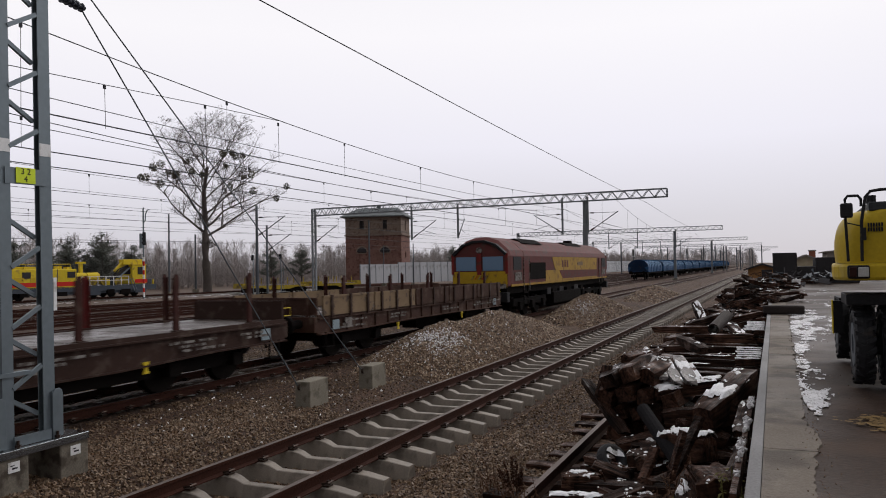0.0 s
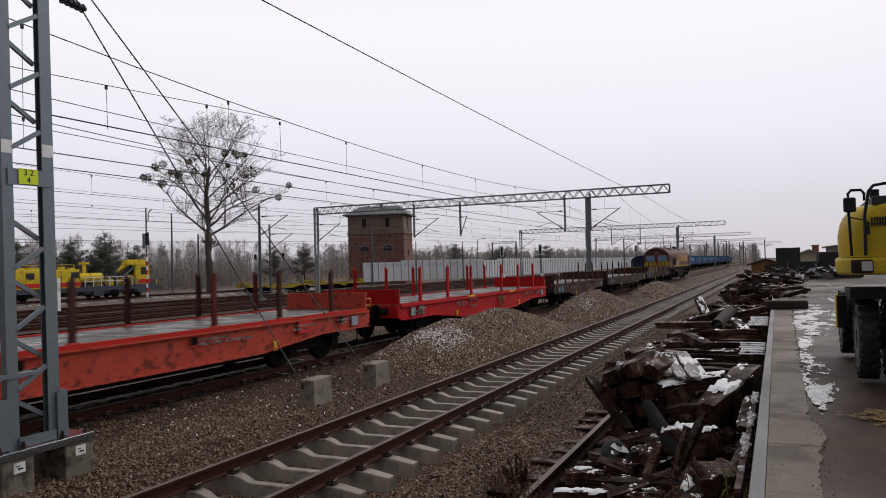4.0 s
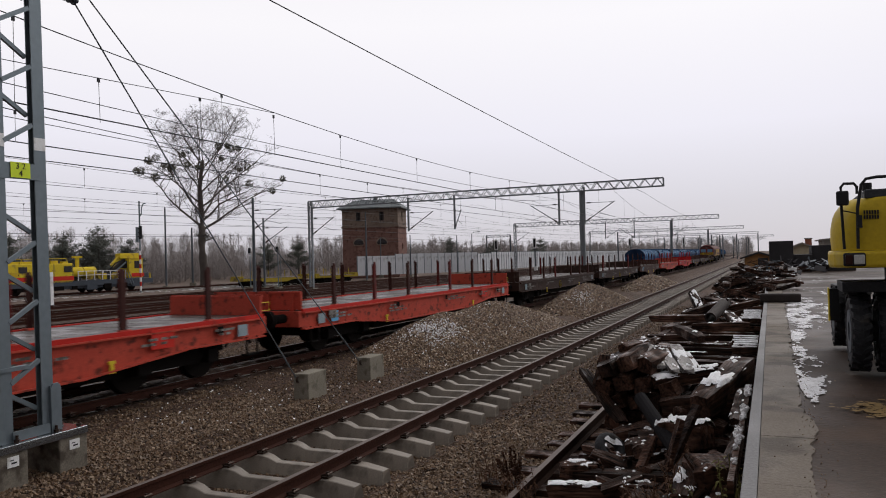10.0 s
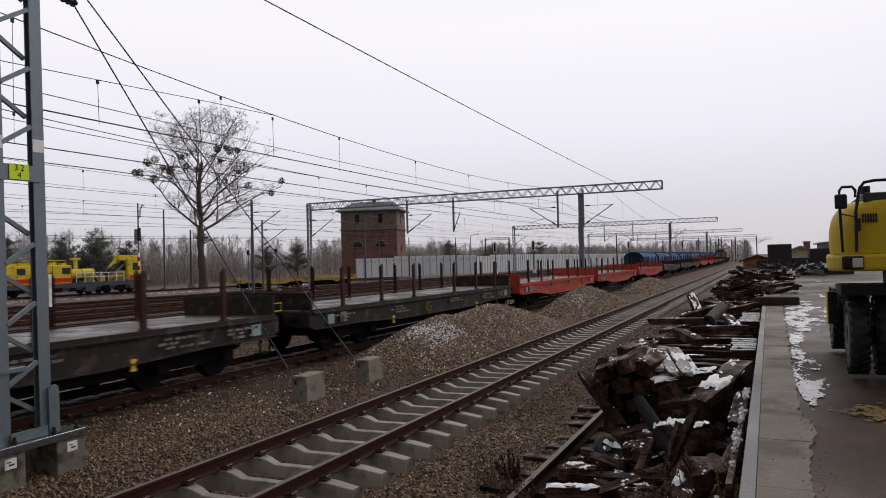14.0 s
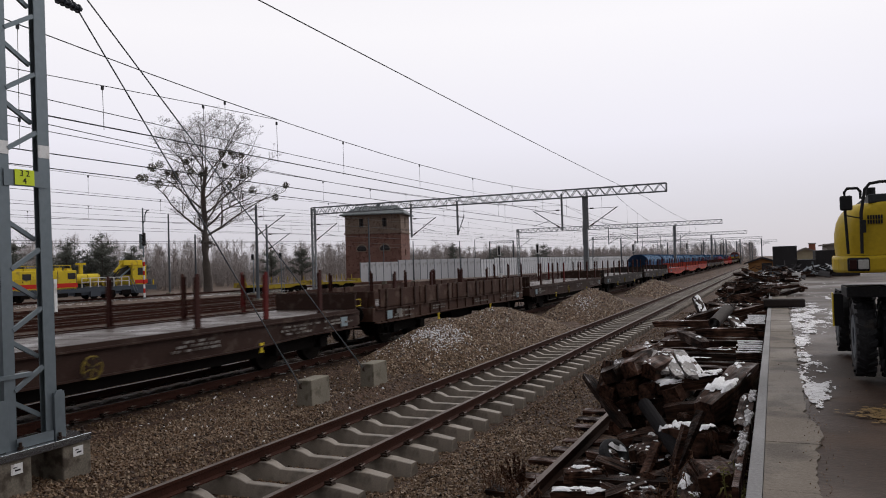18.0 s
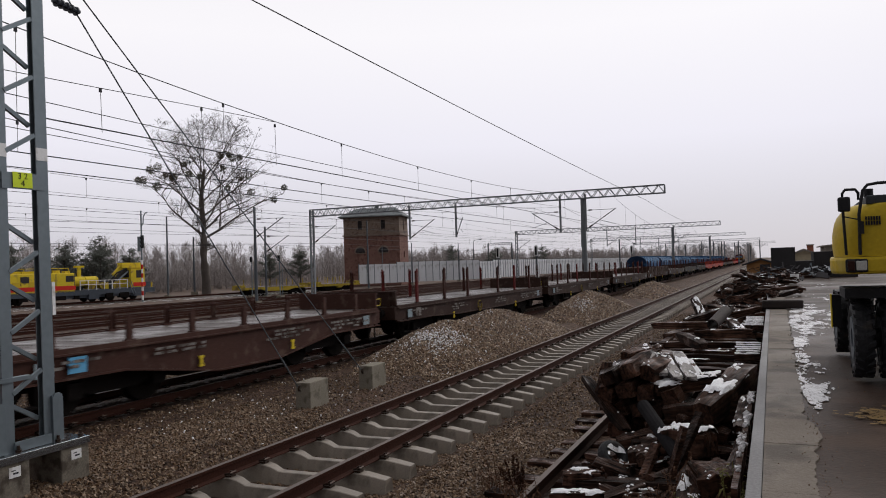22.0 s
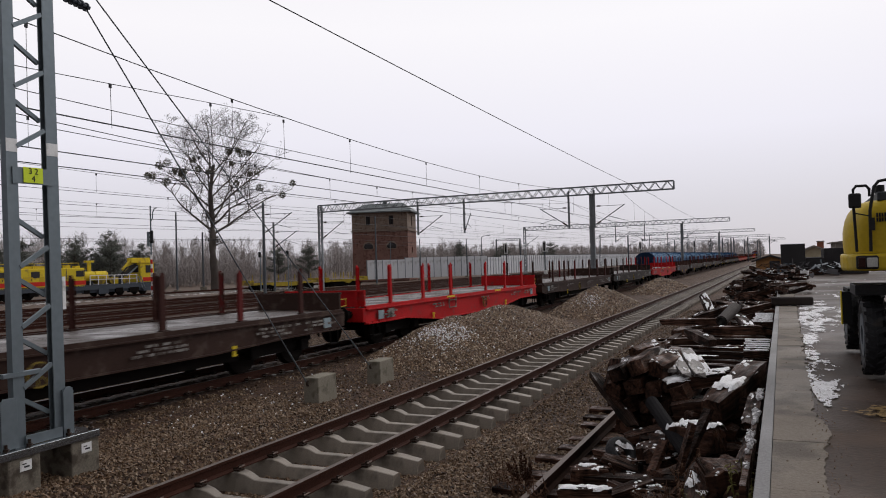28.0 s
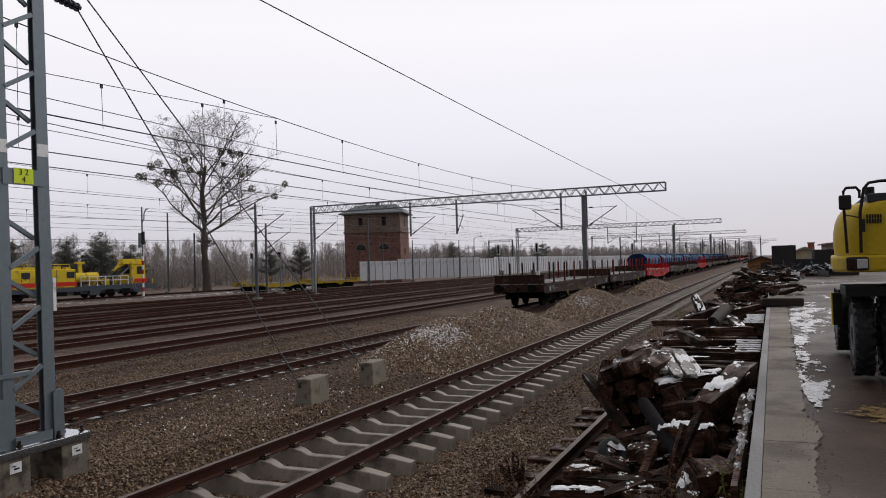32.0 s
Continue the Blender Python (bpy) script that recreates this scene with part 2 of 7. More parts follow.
# lighter than the mast's steel, imitating haze in front of the gantries
GANTRY_STEEL = mat("haze_paled_gantry_steel", (0.21, 0.225, 0.24), 0.7, 0.2, vary=0.2, scale=2, fine=14, bump=0.05)
GALV_DARK = mat("dull_steel", (0.10, 0.112, 0.125), 0.6, 0.3, vary=0.2, scale=2, fine=30, bump=0.05)
WIRE = mat("dark_wire", (0.04, 0.04, 0.045), 0.6, 0.4, bump=0)
INSULATOR = mat("brown_insulator", (0.05, 0.03, 0.03), 0.3)
WHITE_PAINT = mat("white_paint", (0.72, 0.72, 0.72), 0.6, vary=0.1, stain=(0.45, 0.43, 0.4))
LIME = mat("lime_sign", (0.62, 0.74, 0.05), 0.5, vary=0.08, bump=0.02)
BLACK = mat("black_paint", (0.02, 0.02, 0.022), 0.55, vary=0.3)
RUBBER = mat("tyre_rubber", (0.022, 0.022, 0.024), 0.6, vary=0.3, scale=6, fine=40, bump=0.2, stain=(0.045, 0.04, 0.036), stain_at=0.64)
YELLOW = mat("machine_yellow", (0.49, 0.345, 0.024), 0.45, vary=0.12, scale=2.5, fine=25, bump=0.05, stain=(0.40, 0.30, 0.06), stain_at=0.63)
YELLOW_FADED = mat("faded_yellow", (0.33, 0.245, 0.03), 0.65, vary=0.3, scale=2, stain=(0.14, 0.10, 0.04), stain_at=0.56)
INSULATOR_GREY = mat("glazed_insulator", (0.05, 0.055, 0.07), 0.3)
YELLOW_DULL = mat("dull_yellow", (0.60, 0.45, 0.03), 0.6, vary=0.2, scale=2, stain=(0.3, 0.22, 0.06), stain_at=0.62)
OLD_WOOD = wood_mat("creosoted_wood", (0.006, 0.0033, 0.0024), (0.084, 0.041, 0.027))
# near-black colour that stands for shade between heaped timbers
GAP_SHADE = mat("heap_gap_shade", (0.006, 0.0045, 0.004), 0.9, vary=0.5, scale=8, fine=40, bump=0.6, spec=0.03)
WET_PLANK = mat("wet_deck_board", (0.068, 0.051, 0.044), 0.6, vary=0.45, scale=3.5, fine=45, bump=0.25, stain=(0.045, 0.033, 0.028), stain_at=0.55, per_piece=0.2, wet=0.3)
# grime and wheel steel are blackened to hold the shade under the wagons
GRIME = mat("underframe_grime_and_shade", (0.009, 0.0075, 0.007), 0.85, vary=0.4, scale=4, spec=0.04)
WHEEL_STEEL = mat("shaded_wheel_steel", (0.011, 0.009, 0.008), 0.8, 0.1, vary=0.3, spec=0.05)


def paint(name, colour, rust=(0.07, 0.04, 0.03), at=0.6):
    return mat(name, colour, 0.62, vary=0.25, scale=3.2, fine=30, bump=0.12, stain=rust, stain_at=at)


DARK_BODY = paint("grimy_brown_paint", (0.036, 0.019, 0.0145), (0.07, 0.047, 0.037), 0.6)
BLACK_BODY = paint("grimy_black_paint", (0.027, 0.021, 0.019), (0.07, 0.055, 0.047), 0.6)
BROWN_BODY = paint("oxide_brown_paint", (0.055, 0.025, 0.019), (0.09, 0.055, 0.043), 0.6)
RED_BODY = paint("bright_red_paint", (0.40, 0.010, 0.012), (0.22, 0.03, 0.028), 0.62)
ORANGE_BODY = mat("faded_orange_red_paint", (0.40, 0.058, 0.036), 0.6, vary=0.22, scale=6.5, fine=30, bump=0.12, stain=(0.12, 0.03, 0.02), stain_at=0.60)
EDGE_RED = paint("fresh_red_edge_paint", (0.40, 0.022, 0.016), (0.25, 0.03, 0.022), 0.62)
STAKE_DARK = paint("brown_stake_paint", (0.046, 0.016, 0.013))
STAKE_RED = paint("red_stake_paint", (0.11, 0.016, 0.015))
LABEL_BLUE = mat("pale_blue_label", (0.25, 0.31, 0.34), 0.7, vary=0.3, scale=9)
MARK_WHITE = mat("stencil_white", (0.22, 0.205, 0.19), 0.7, vary=0.4, scale=9, stain=(0.07, 0.055, 0.048), stain_at=0.5)
MARK_YELLOW = mat("handle_yellow", (0.60, 0.45, 0.03), 0.5, vary=0.2)
WHEEL_YELLOW = mat("grimy_yellow", (0.20, 0.145, 0.03), 0.7, vary=0.4, stain=(0.05, 0.04, 0.03), stain_at=0.5)
MARK_BLUE = mat("label_blue", (0.12, 0.36, 0.58), 0.5, vary=0.1)
MARK_RED = mat("warning_red", (0.5, 0.03, 0.02), 0.5, vary=0.1)


# ---- mesh building ----
class Shape:
    """Collects boxes, bars, tubes and prisms as one mesh."""

    def __init__(self):
        self.v, self.f = [], []

    def add(self, verts, faces):
        k = len(self.v)
        self.v += [tuple(q) for q in verts]
        self.f += [tuple(i + k for i in f) for f in faces]
        return self

    def box(self, x, y, z, sx, sy, sz, m=None):
        c = [(x + a * sx / 2, y + b * sy / 2, z + d * sz / 2) for d in (-1, 1) for b in (-1, 1) for a in (-1, 1)]
        if m is not None:
            c = [m @ Vector(q) for q in c]
        return self.add(c, [(0, 2, 3, 1), (4, 5, 7, 6), (0, 1, 5, 4), (2, 6, 7, 3), (0, 4, 6, 2), (1, 3, 7, 5)])

    def bar(self, a, b, w, h=None, up=(0, 0, 1)):
        """A square bar from a to b."""
        a, b, h = Vector(a), Vector(b), h or w
        d = (b - a).normalized()
        s = d.cross(Vector(up))
        s = s.normalized() if s.length > 1e-4 else Vector((1, 0, 0))
        u = s.cross(d).normalized()
        c = [p + s * (i * w / 2) + u * (j * h / 2) for p in (a, b) for j in (-1, 1) for i in (-1, 1)]
        return self.add(c, [(0, 1, 3, 2), (4, 6, 7, 5), (0, 4, 5, 1), (2, 3, 7, 6), (0, 2, 6, 4), (1, 5, 7, 3)])

    def tube(self, pts, r, seg=6, r_end=None, caps=True):
        """A round tube along points."""
        pts = [Vector(p) for p in pts]
        n, ring = len(pts), []
        for i, p in enumerate(pts):
            d = (pts[min(i + 1, n - 1)] - pts[max(i - 1, 0)]).normalized()
            s = d.cross(Vector((0, 0, 1)))
            s = s.normalized() if s.length > 1e-3 else Vector((1, 0, 0))
            u = s.cross(d)
            q = r if r_end is None else r + (r_end - r) * i / max(1, n - 1)
            ring += [p + s * (q * math.cos(2 * math.pi * k / seg)) + u * (q * math.sin(2 * math.pi * k / seg)) for k in range(seg)]
        f = [(i * seg + k, i * seg + (k + 1) % seg, (i + 1) * seg + (k + 1) % seg, (i + 1) * seg + k) for i in range(n - 1) for k in range(seg)]
        if caps:
            f += [tuple(reversed(range(seg))), tuple(range((n - 1) * seg, n * seg))]
        return self.add(ring, f)

    def prism(self, profile, a, b, axis="y"):
        """A closed outline, swept along an axis from a to b. Outline: (x, z) for y, (y, z) for x, (x, y) for z."""
        put = {"y": lambda p, t: (p[0], t, p[1]), "x": lambda p, t: (t, p[0], p[1]), "z": lambda p, t: (p[0], p[1], t)}[axis]
        k = len(profile)
        v = [put(p, t) for t in (a, b) for p in profile]
        f = [(i, (i + 1) % k, k + (i + 1) % k, k + i) for i in range(k)] + [tuple(reversed(range(k))), tuple(range(k, 2 * k))]
        return self.add(v, f)

    def ring(self, c, r_out, r_in, w, axis="x", seg=20):
        """A flat ring of width w about an axis through c."""
        v, cx = [], Vector(c)
        for t in (-w / 2, w / 2):
            for r in (r_out, r_in):
                for k in range(seg):
                    a = 2 * math.pi * k / seg
                    p = {"x": (t, r * math.cos(a), r * math.sin(a)), "y": (r * math.cos(a), t, r * math.sin(a)), "z": (r * math.cos(a), r * math.sin(a), t)}[axis]
                    v.append(cx + Vector(p))
        f = []
        for k in range(seg):
            j = (k + 1) % seg
            f += [(k, j, seg + j, seg + k), (2 * seg + k, 3 * seg + k, 3 * seg + j, 2 * seg + j), (k, 2 * seg + k, 2 * seg + j, j), (seg + k, seg + j, 3 * seg + j, 3 * seg + k)]
        return self.add(v, f)

    def mesh(self, name, material, smooth=False):
        me = bpy.data.meshes.new(name)
        me.from_pydata(self.v, [], self.f)
        for q in material if isinstance(material, (list, tuple)) else (material,):
            me.materials.append(q)
        bm = bmesh.new()
        bm.from_mesh(me)
        bmesh.ops.recalc_face_normals(bm, faces=bm.faces)
        bm.to_mesh(me)
        bm.free()
        if smooth:
            me.polygons.foreach_set("use_smooth", [True] * len(me.polygons))
        return me


def part(name, shape, material, parent=None, label="", m=None, bevel=0.0, smooth=False):
    """One mesh object under a thing (or on its own)."""
    me = shape if isinstance(shape, bpy.types.Mesh) else shape.mesh(name, material, smooth)
    ob = new(name, me)
    if parent is not None:
        ob.parent = parent
    if m is not None:
        ob.matrix_basis = m
    if bevel:
        b = ob.modifiers.new("bevel", "BEVEL")
        b.width, b.segments, b.limit_method, b.angle_limit = bevel, 2, "ANGLE", radians(35)
    if label:
        tagged(ob, label)
    return ob


def thing(name, label, category, m=None, group="", kind=""):
    ob = tagged(new(name), label, category, group, kind)
    if m is not None:
        ob.matrix_basis = m
    return ob


def structure(name, shape, material, label, category, **k):
    return tagged(part(name, shape, material, **k), label, category, "", "structure")


def quick_mesh(name, verts, faces, material, smooth=False):
    """A big joined mesh from arrays."""
    me = bpy.data.meshes.new(name)
    me.from_pydata(verts.tolist() if hasattr(verts, "tolist") else verts, [], faces.tolist() if hasattr(faces, "tolist") else faces)
    me.materials.append(material)
    if smooth:
        me.polygons.foreach_set("use_smooth", [True] * len(me.polygons))
    return me


CUBE = np.array([(a, b, c) for c in (-1, 1) for b in (-1, 1) for a in (-1, 1)], float) * 0.62
CUBE_F = np.array([(0, 2, 3), (0, 3, 1), (4, 5, 7), (4, 7, 6), (0, 1, 5), (0, 5, 4), (2, 6, 7), (2, 7, 3), (0, 4, 6), (0, 6, 2), (1, 3, 7), (1, 7, 5)])


def stones(rng, centres, size):
    """Angular broken stones at the centres, each turned and squashed at random."""
    n = len(centres)
    v = CUBE[None] * (1 + rng.uniform(-0.35, 0.35, (n, 8, 3)))
    v = v * (size * rng.uniform(0.55, 1.35, (n, 1, 1))) * rng.uniform(0.6, 1.15, (n, 1, 3))
    q = rng.normal(size=(n, 4))
    q /= np.linalg.norm(q, axis=1, keepdims=True)
    w, x, y, z = q.T
    r = np.stack([1 - 2 * (y * y + z * z), 2 * (x * y - w * z), 2 * (x * z + w * y), 2 * (x * y + w * z), 1 - 2 * (x * x + z * z), 2 * (y * z - w * x),
                  2 * (x * z - w * y), 2 * (y * z + w * x), 1 - 2 * (x * x + y * y)], 1).reshape(n, 3, 3)
    v = np.einsum("nij,nkj->nki", r, v) + centres[:, None]
    f = (CUBE_F[None] + 8 * np.arange(n)[:, None, None]).reshape(-1, 3)
    return v.reshape(-1, 3), f
# ---- ground, tracks and platform ----
TRACKS = {"A": (0.79, 0.0), "B": (-4.91, 0.18), "C": (-10.77, 0.22), "D": (-15.3, 0.22), "E": (-19.9, 0.22), "F": (-24.6, 0.22), "G": (-29.3, 0.2), "H": (-35.5, 0.2), "I": (-41.5, 0.2)}
EDGE_X, EDGE_Z = 6.445, 0.95


def ground_z(x, y):
    """The height of the yard: a shoulder at each track, level between them."""
    z = -0.42
    for key, (cx, top) in TRACKS.items():
        d = abs(x - cx)
        if key == "A":
            z = max(z, -0.40 if d < 1.38 else min(-0.345, -0.40 + (d - 1.38) * 0.3, -0.345 - (d - 1.7) * 0.1))
        else:
            z = max(z, min(top - 0.23, top - 0.23 - (d - 1.55) * 0.3))
    if -3.6 < x < 0:
        z = max(z, min(-0.13, -0.13 - (x + 1.25) * 0.45))
    if 2.6 < x < 6.6:
        z = max(z, -0.345 + min(0.02, (x - 2.6) * 0.12))
    if x < -6:
        z = max(z, -0.12)
    if x < -44 and y > 66:
        z = -0.4
    return z


xs = sorted({-900, -600, -400, -250, -150, -100, -75, -60, -52} | {round(-45 + 0.35 * i, 3) for i in range(154)} | {10, 20, 40, 80, 150, 300, 600, 900})
ys = [-900, -300, -120, -60, -30, -12] + [-4 + 2 * i for i in range(22)] + [44, 52, 62, 75, 90, 110, 140, 180, 230, 300, 400, 600, 1000, 1800]
gv = [(x, y, ground_z(x, y)) for y in ys for x in xs]
gf = [(j * len(xs) + i, j * len(xs) + i + 1, (j + 1) * len(xs) + i + 1, (j + 1) * len(xs) + i) for j in range(len(ys) - 1) for i in range(len(xs) - 1)]
ground = tagged(new("ground", quick_mesh("ground", gv, gf, BALLAST)), "brown ballast and earth of a railway yard with patches of thawing snow", "ground", "", "structure")
ground.data.materials.append(EARTH)
ground.data.materials.append(BALLAST_OLD)
ground.data.materials.append(BALLAST_BED)
for p in ground.data.polygons:
    cx, cy = p.center.x, p.center.y
    if cx < -45 or cx > 6.6 or cy > 300:
        p.material_index = 1
    elif cx < -12.5:
        p.material_index = 2
    elif -9.4 < cx < 3.9 and 4 < cy < 26:
        p.material_index = 3

RAIL_PROFILE = [(-0.036, 0), (-0.036, -0.034), (-0.009, -0.048), (-0.009, -0.135), (-0.07, -0.152), (-0.07, -0.165), (0.07, -0.165), (0.07, -0.152), (0.009, -0.135), (0.009, -0.048), (0.036, -0.034), (0.036, 0)]


def rail_run(parent, x, z, y0, y1, top=RAIL_TOP, lean=0.0):
    s = Shape().prism(RAIL_PROFILE, y0, y1)
    me = s.mesh("rail", [RAIL, top])
    for p in me.polygons:
        if p.normal.z > 0.9 and p.center.z > -0.01:
            p.material_index = 1
    return part("rail", me, None, parent, m=pose(x, 0, z, 0, 0, lean))


def concrete_sleeper(ends=0.0):
    """A pre-stressed sleeper: high under the rails, lower and narrower at the middle, sloped flanks."""
    s = Shape()
    half = [(0.36, -0.04, 0.085), (0.50, 0.022, 0.10), (0.60, 0.04, 0.115), (0.82, 0.04 - ends, 0.115), (0.98, 0.036 - ends, 0.112), (1.3, -0.012 - ends, 0.098)]
    cut = [(-x, h, w) for x, h, w in reversed(half)] + half
    v, f = [], []
    for x, h, w in cut:
        v += [(x, -w - 0.055, -0.28), (x, w + 0.055, -0.28), (x, w - 0.018, h - 0.008), (x, w - 0.03, h), (x, -w + 0.03, h), (x, -w + 0.018, h - 0.008)]
    for i in range(len(cut) - 1):
        f += [(i * 6 + k, i * 6 + (k + 1) % 6, i * 6 + 6 + (k + 1) % 6, i * 6 + 6 + k) for k in range(6)]
    f += [tuple(reversed(range(6))), tuple(range(len(v) - 6, len(v)))]
    return s.add(v, f)


sleeper_mesh = concrete_sleeper().mesh("sleeper", CONCRETE)
worn_sleeper = concrete_sleeper(0.045).mesh("sleeper", WET_SLEEPER)


def fastenings(ys_, z):
    s = Shape()
    for y in ys_:
        for rx in (-0.7535, 0.7535):
            for sx in (-1, 1):
                s.box(rx + sx * 0.105, y, z - 0.152, 0.10, 0.10, 0.022)
                s.tube([(rx + sx * 0.06, y - 0.055, z - 0.125), (rx + sx * 0.15, y - 0.05, z - 0.105), (rx + sx * 0.15, y + 0.05, z - 0.105), (rx + sx * 0.06, y + 0.055, z - 0.125)], 0.013, 5)
                s.tube([(rx + sx * 0.12, y, z - 0.15), (rx + sx * 0.12, y, z - 0.09)], 0.015, 6)
    return s


def track(name, label, cx, z, y0, y1, pitch, start, singles, sink, top, lean=0.0, clips=60):
    t = thing(name, label, "railway track", pose(cx, 0, z, 0, 0, lean), kind="structure")
    for rx in (-0.7535, 0.7535):
        rail_run(t, rx, 0, y0, y1, top)
    places = [start + pitch * i for i in range(int((y1 - start) / pitch))]
    for y in places[:singles]:
        ob = part("sleeper", sleeper_mesh if sink == 0 else worn_sleeper, None, t, m=pose(0, y, -0.205 - sink + random.uniform(-0.004, 0.004), 0, 0, random.uniform(-0.3, 0.3)))
    rest = Shape()
    for y in places[singles:] + [start - pitch * (i + 1) for i in range(int((start - y0) / pitch))]:
        rest.box(0, y, -0.29 - sink, 2.6, 0.24, 0.19)
    if rest.v:
        tagged(part("far_sleepers", rest, CONCRETE if singles else SOOTY_SLEEPER, t), "rows of concrete sleepers far along the track", "", "", "stuff")
    tagged(part("rail_fastenings", fastenings([y for y in places if y < clips], 0), CLIP, t), "dark spring clips and screws holding the rails", "", "", "stuff")
    return t


# pose() leans turn the whole track about its start
track("track_siding", "newly laid siding with rusty rails on pale concrete sleepers", TRACKS["A"][0], 0.0, -12, 330, 0.7007, 8.3775 - 0.7007 * 22, 300, 0.0, RAIL_TOP, clips=42)
track("track_main", "running line with polished rails on sleepers half sunk in ballast", TRACKS["B"][0], 0.18, -374, 470, 0.6, 9.96 - 0.6 * 34, 200, 0.05, RAIL_BRIGHT, clips=30)
for key, lean, name in (("C", 0, "track_yard"), ("D", 0, "track_yard"), ("E", -0.5, "track_yard"), ("F", -0.5, "track_yard"), ("G", -1.2, "track_yard"), ("H", -2.5, "track_yard"), ("I", -4, "track_yard")):
    cx, z = TRACKS[key]
    track(name, "rusty yard track in dark sooty ballast", cx, z, -20, 420, 0.6, -12, 0, 0.03, RAIL_TOP, lean, clips=0)

# ---- loading platform ----
P_Y0, P_Y1 = -15.0, 62.0
structure("platform_kerb", Shape().prism([(EDGE_X, EDGE_Z - 0.14), (EDGE_X + 0.015, EDGE_Z), (EDGE_X + 0.11, EDGE_Z), (EDGE_X + 0.11, EDGE_Z - 0.14)], P_Y0, P_Y1), KERB, "smooth light grey kerb along the platform edge", "kerb", bevel=0.008)
structure("wall_platform", Shape().prism([(EDGE_X + 0.03, -0.6), (EDGE_X + 0.03, EDGE_Z - 0.14), (EDGE_X + 0.5, EDGE_Z - 0.14), (EDGE_X + 0.5, -0.6)], P_Y0, P_Y1), CONCRETE_OLD, "stained concrete retaining wall of the loading platform", "wall")

ragged = random.Random(5)
strip = thing("pavement", "grey concrete edge slabs of the loading platform", "pavement", kind="structure")
y = P_Y0
while y < P_Y1:
    ln = 1.35
    w = 0.31 + 0.0055 * max(0, y)
    n = 22
    out = [(EDGE_X + 0.114, y + 0.002), (EDGE_X + 0.114, y + ln - 0.002)]
    far = [(EDGE_X + 0.114 + w + 0.09 * math.exp(-((y + ln * k / n - 7.0) / 0.55) ** 2) + 0.04 * noise.noise(Vector((0.0, (y + ln * k / n) * 1.7, 3.0))) + 0.05 * noise.noise(Vector((2.0, (y + ln * k / n) * 6, 3.0))) + 0.025 * noise.noise(Vector((2.0, (y + ln * k / n) * 19, 7.0))), y + 0.002 + (ln - 0.004) * k / n) for k in range(n, -1, -1)]
    part("slab", Shape().prism(out + far, EDGE_Z - 0.15, EDGE_Z - ragged.uniform(0.001, 0.005), "z"), PLATFORM, strip)
    y += ln
wet = []
nx, ny = 60, 90
for j in range(ny + 1):
    for i in range(nx + 1):
        x = EDGE_X + 0.25 + 34 * (i / nx) ** 1.8
        y = P_Y0 + (P_Y1 - P_Y0) * j / ny
        wet.append((x, y, EDGE_Z - 0.022 + 0.012 * noise.noise(Vector((x * 0.5, y * 0.5, 0))) + 0.004 * noise.noise(Vector((x * 2, y * 2, 0)))))
wf = [(j * (nx + 1) + i, j * (nx + 1) + i + 1, (j + 1) * (nx + 1) + i + 1, (j + 1) * (nx + 1) + i) for j in range(ny) for i in range(nx)]
tagged(new("pavement_yard", quick_mesh("pavement_yard", wet, wf, WET_ROAD)), "wet dark paving of the loading yard with thin slush", "paving", "", "structure")


def slush_sheet(name, label, x0, x1, y0, y1, z, dx, dy, share):
    """Ragged thin slush: the cells of a fine grid that a noise field keeps; share(x, y) gives how much lies there."""
    v, f = [], []
    nx, ny = int((x1 - x0) / dx), int((y1 - y0) / dy)
    for j in range(ny):
        for i in range(nx):
            x, y = x0 + dx * i, y0 + dy * j
            q = share(x, y)
            if q <= 0:
                continue
            k = 0.5 + 0.5 * noise.noise(Vector((x * 3.2, y * 1.0, 1.0))) + 0.36 * noise.noise(Vector((x * 9, y * 3.6, 4.0))) + 0.22 * noise.noise(Vector((x * 30, y * 11, 9.0)))
            if k < 1 - q:
                continue
            t = z + 0.004 + 0.012 * max(0.0, k - 1 + q)
            n = len(v)
            v += [(x, y, t), (x + dx, y, t), (x + dx, y + dy, t), (x, y + dy, t)]
            f.append((n, n + 1, n + 2, n + 3))
    return tagged(new(name, quick_mesh(name, v, f, SLUSH)), label, "snow", "", "stuff")


def joint_slush(x, y):
    """Two tongues of slush beside the edge slabs, parted by a trodden gap."""
    near = float(np.interp(y, (8.0, 8.5, 9.2, 10.1, 11.6, 13.8, 15.7, 18.3, 23.1), (6.97, 6.96, 6.93, 6.87, 6.93, 6.97, 6.99, 7.0, 7.09)))
    wide = float(np.interp(y, (8.0, 8.8, 9.7, 10.6, 12.0, 13.2, 13.8, 15.7, 18.3, 22.3, 26), (0.14, 0.22, 0.28, 0.34, 0.26, 0.12, 0.22, 0.36, 0.8, 0.85, 0.5)))
    d = (x - near) / wide
    return 0.61 - 1.1 * max(0, -d) ** 1.0 * 4 - 0.42 * max(0, d - 0.35) ** 1.0 - (0.25 if 12.8 < y < 13.6 else 0) if -0.15 < d < 1.3 and 7.95 < y else 0


def yard_slush(x, y):
    return 0.20 - 0.05 * abs(x - 7.9) - 0.008 * abs(y - 34) + 0.2 * noise.noise(Vector((x * 0.9, y * 0.5, 2.0)))


slush_sheet("slush", "thin white slush streaked along the paving joint", 6.8, 8.1, 7.9, 26, EDGE_Z - 0.012, 0.012, 0.022, joint_slush)
slush_sheet("slush", "scattered thin slush on the wet yard", 6.9, 11.5, 20, 49, EDGE_Z - 0.012, 0.04, 0.1, yard_slush)

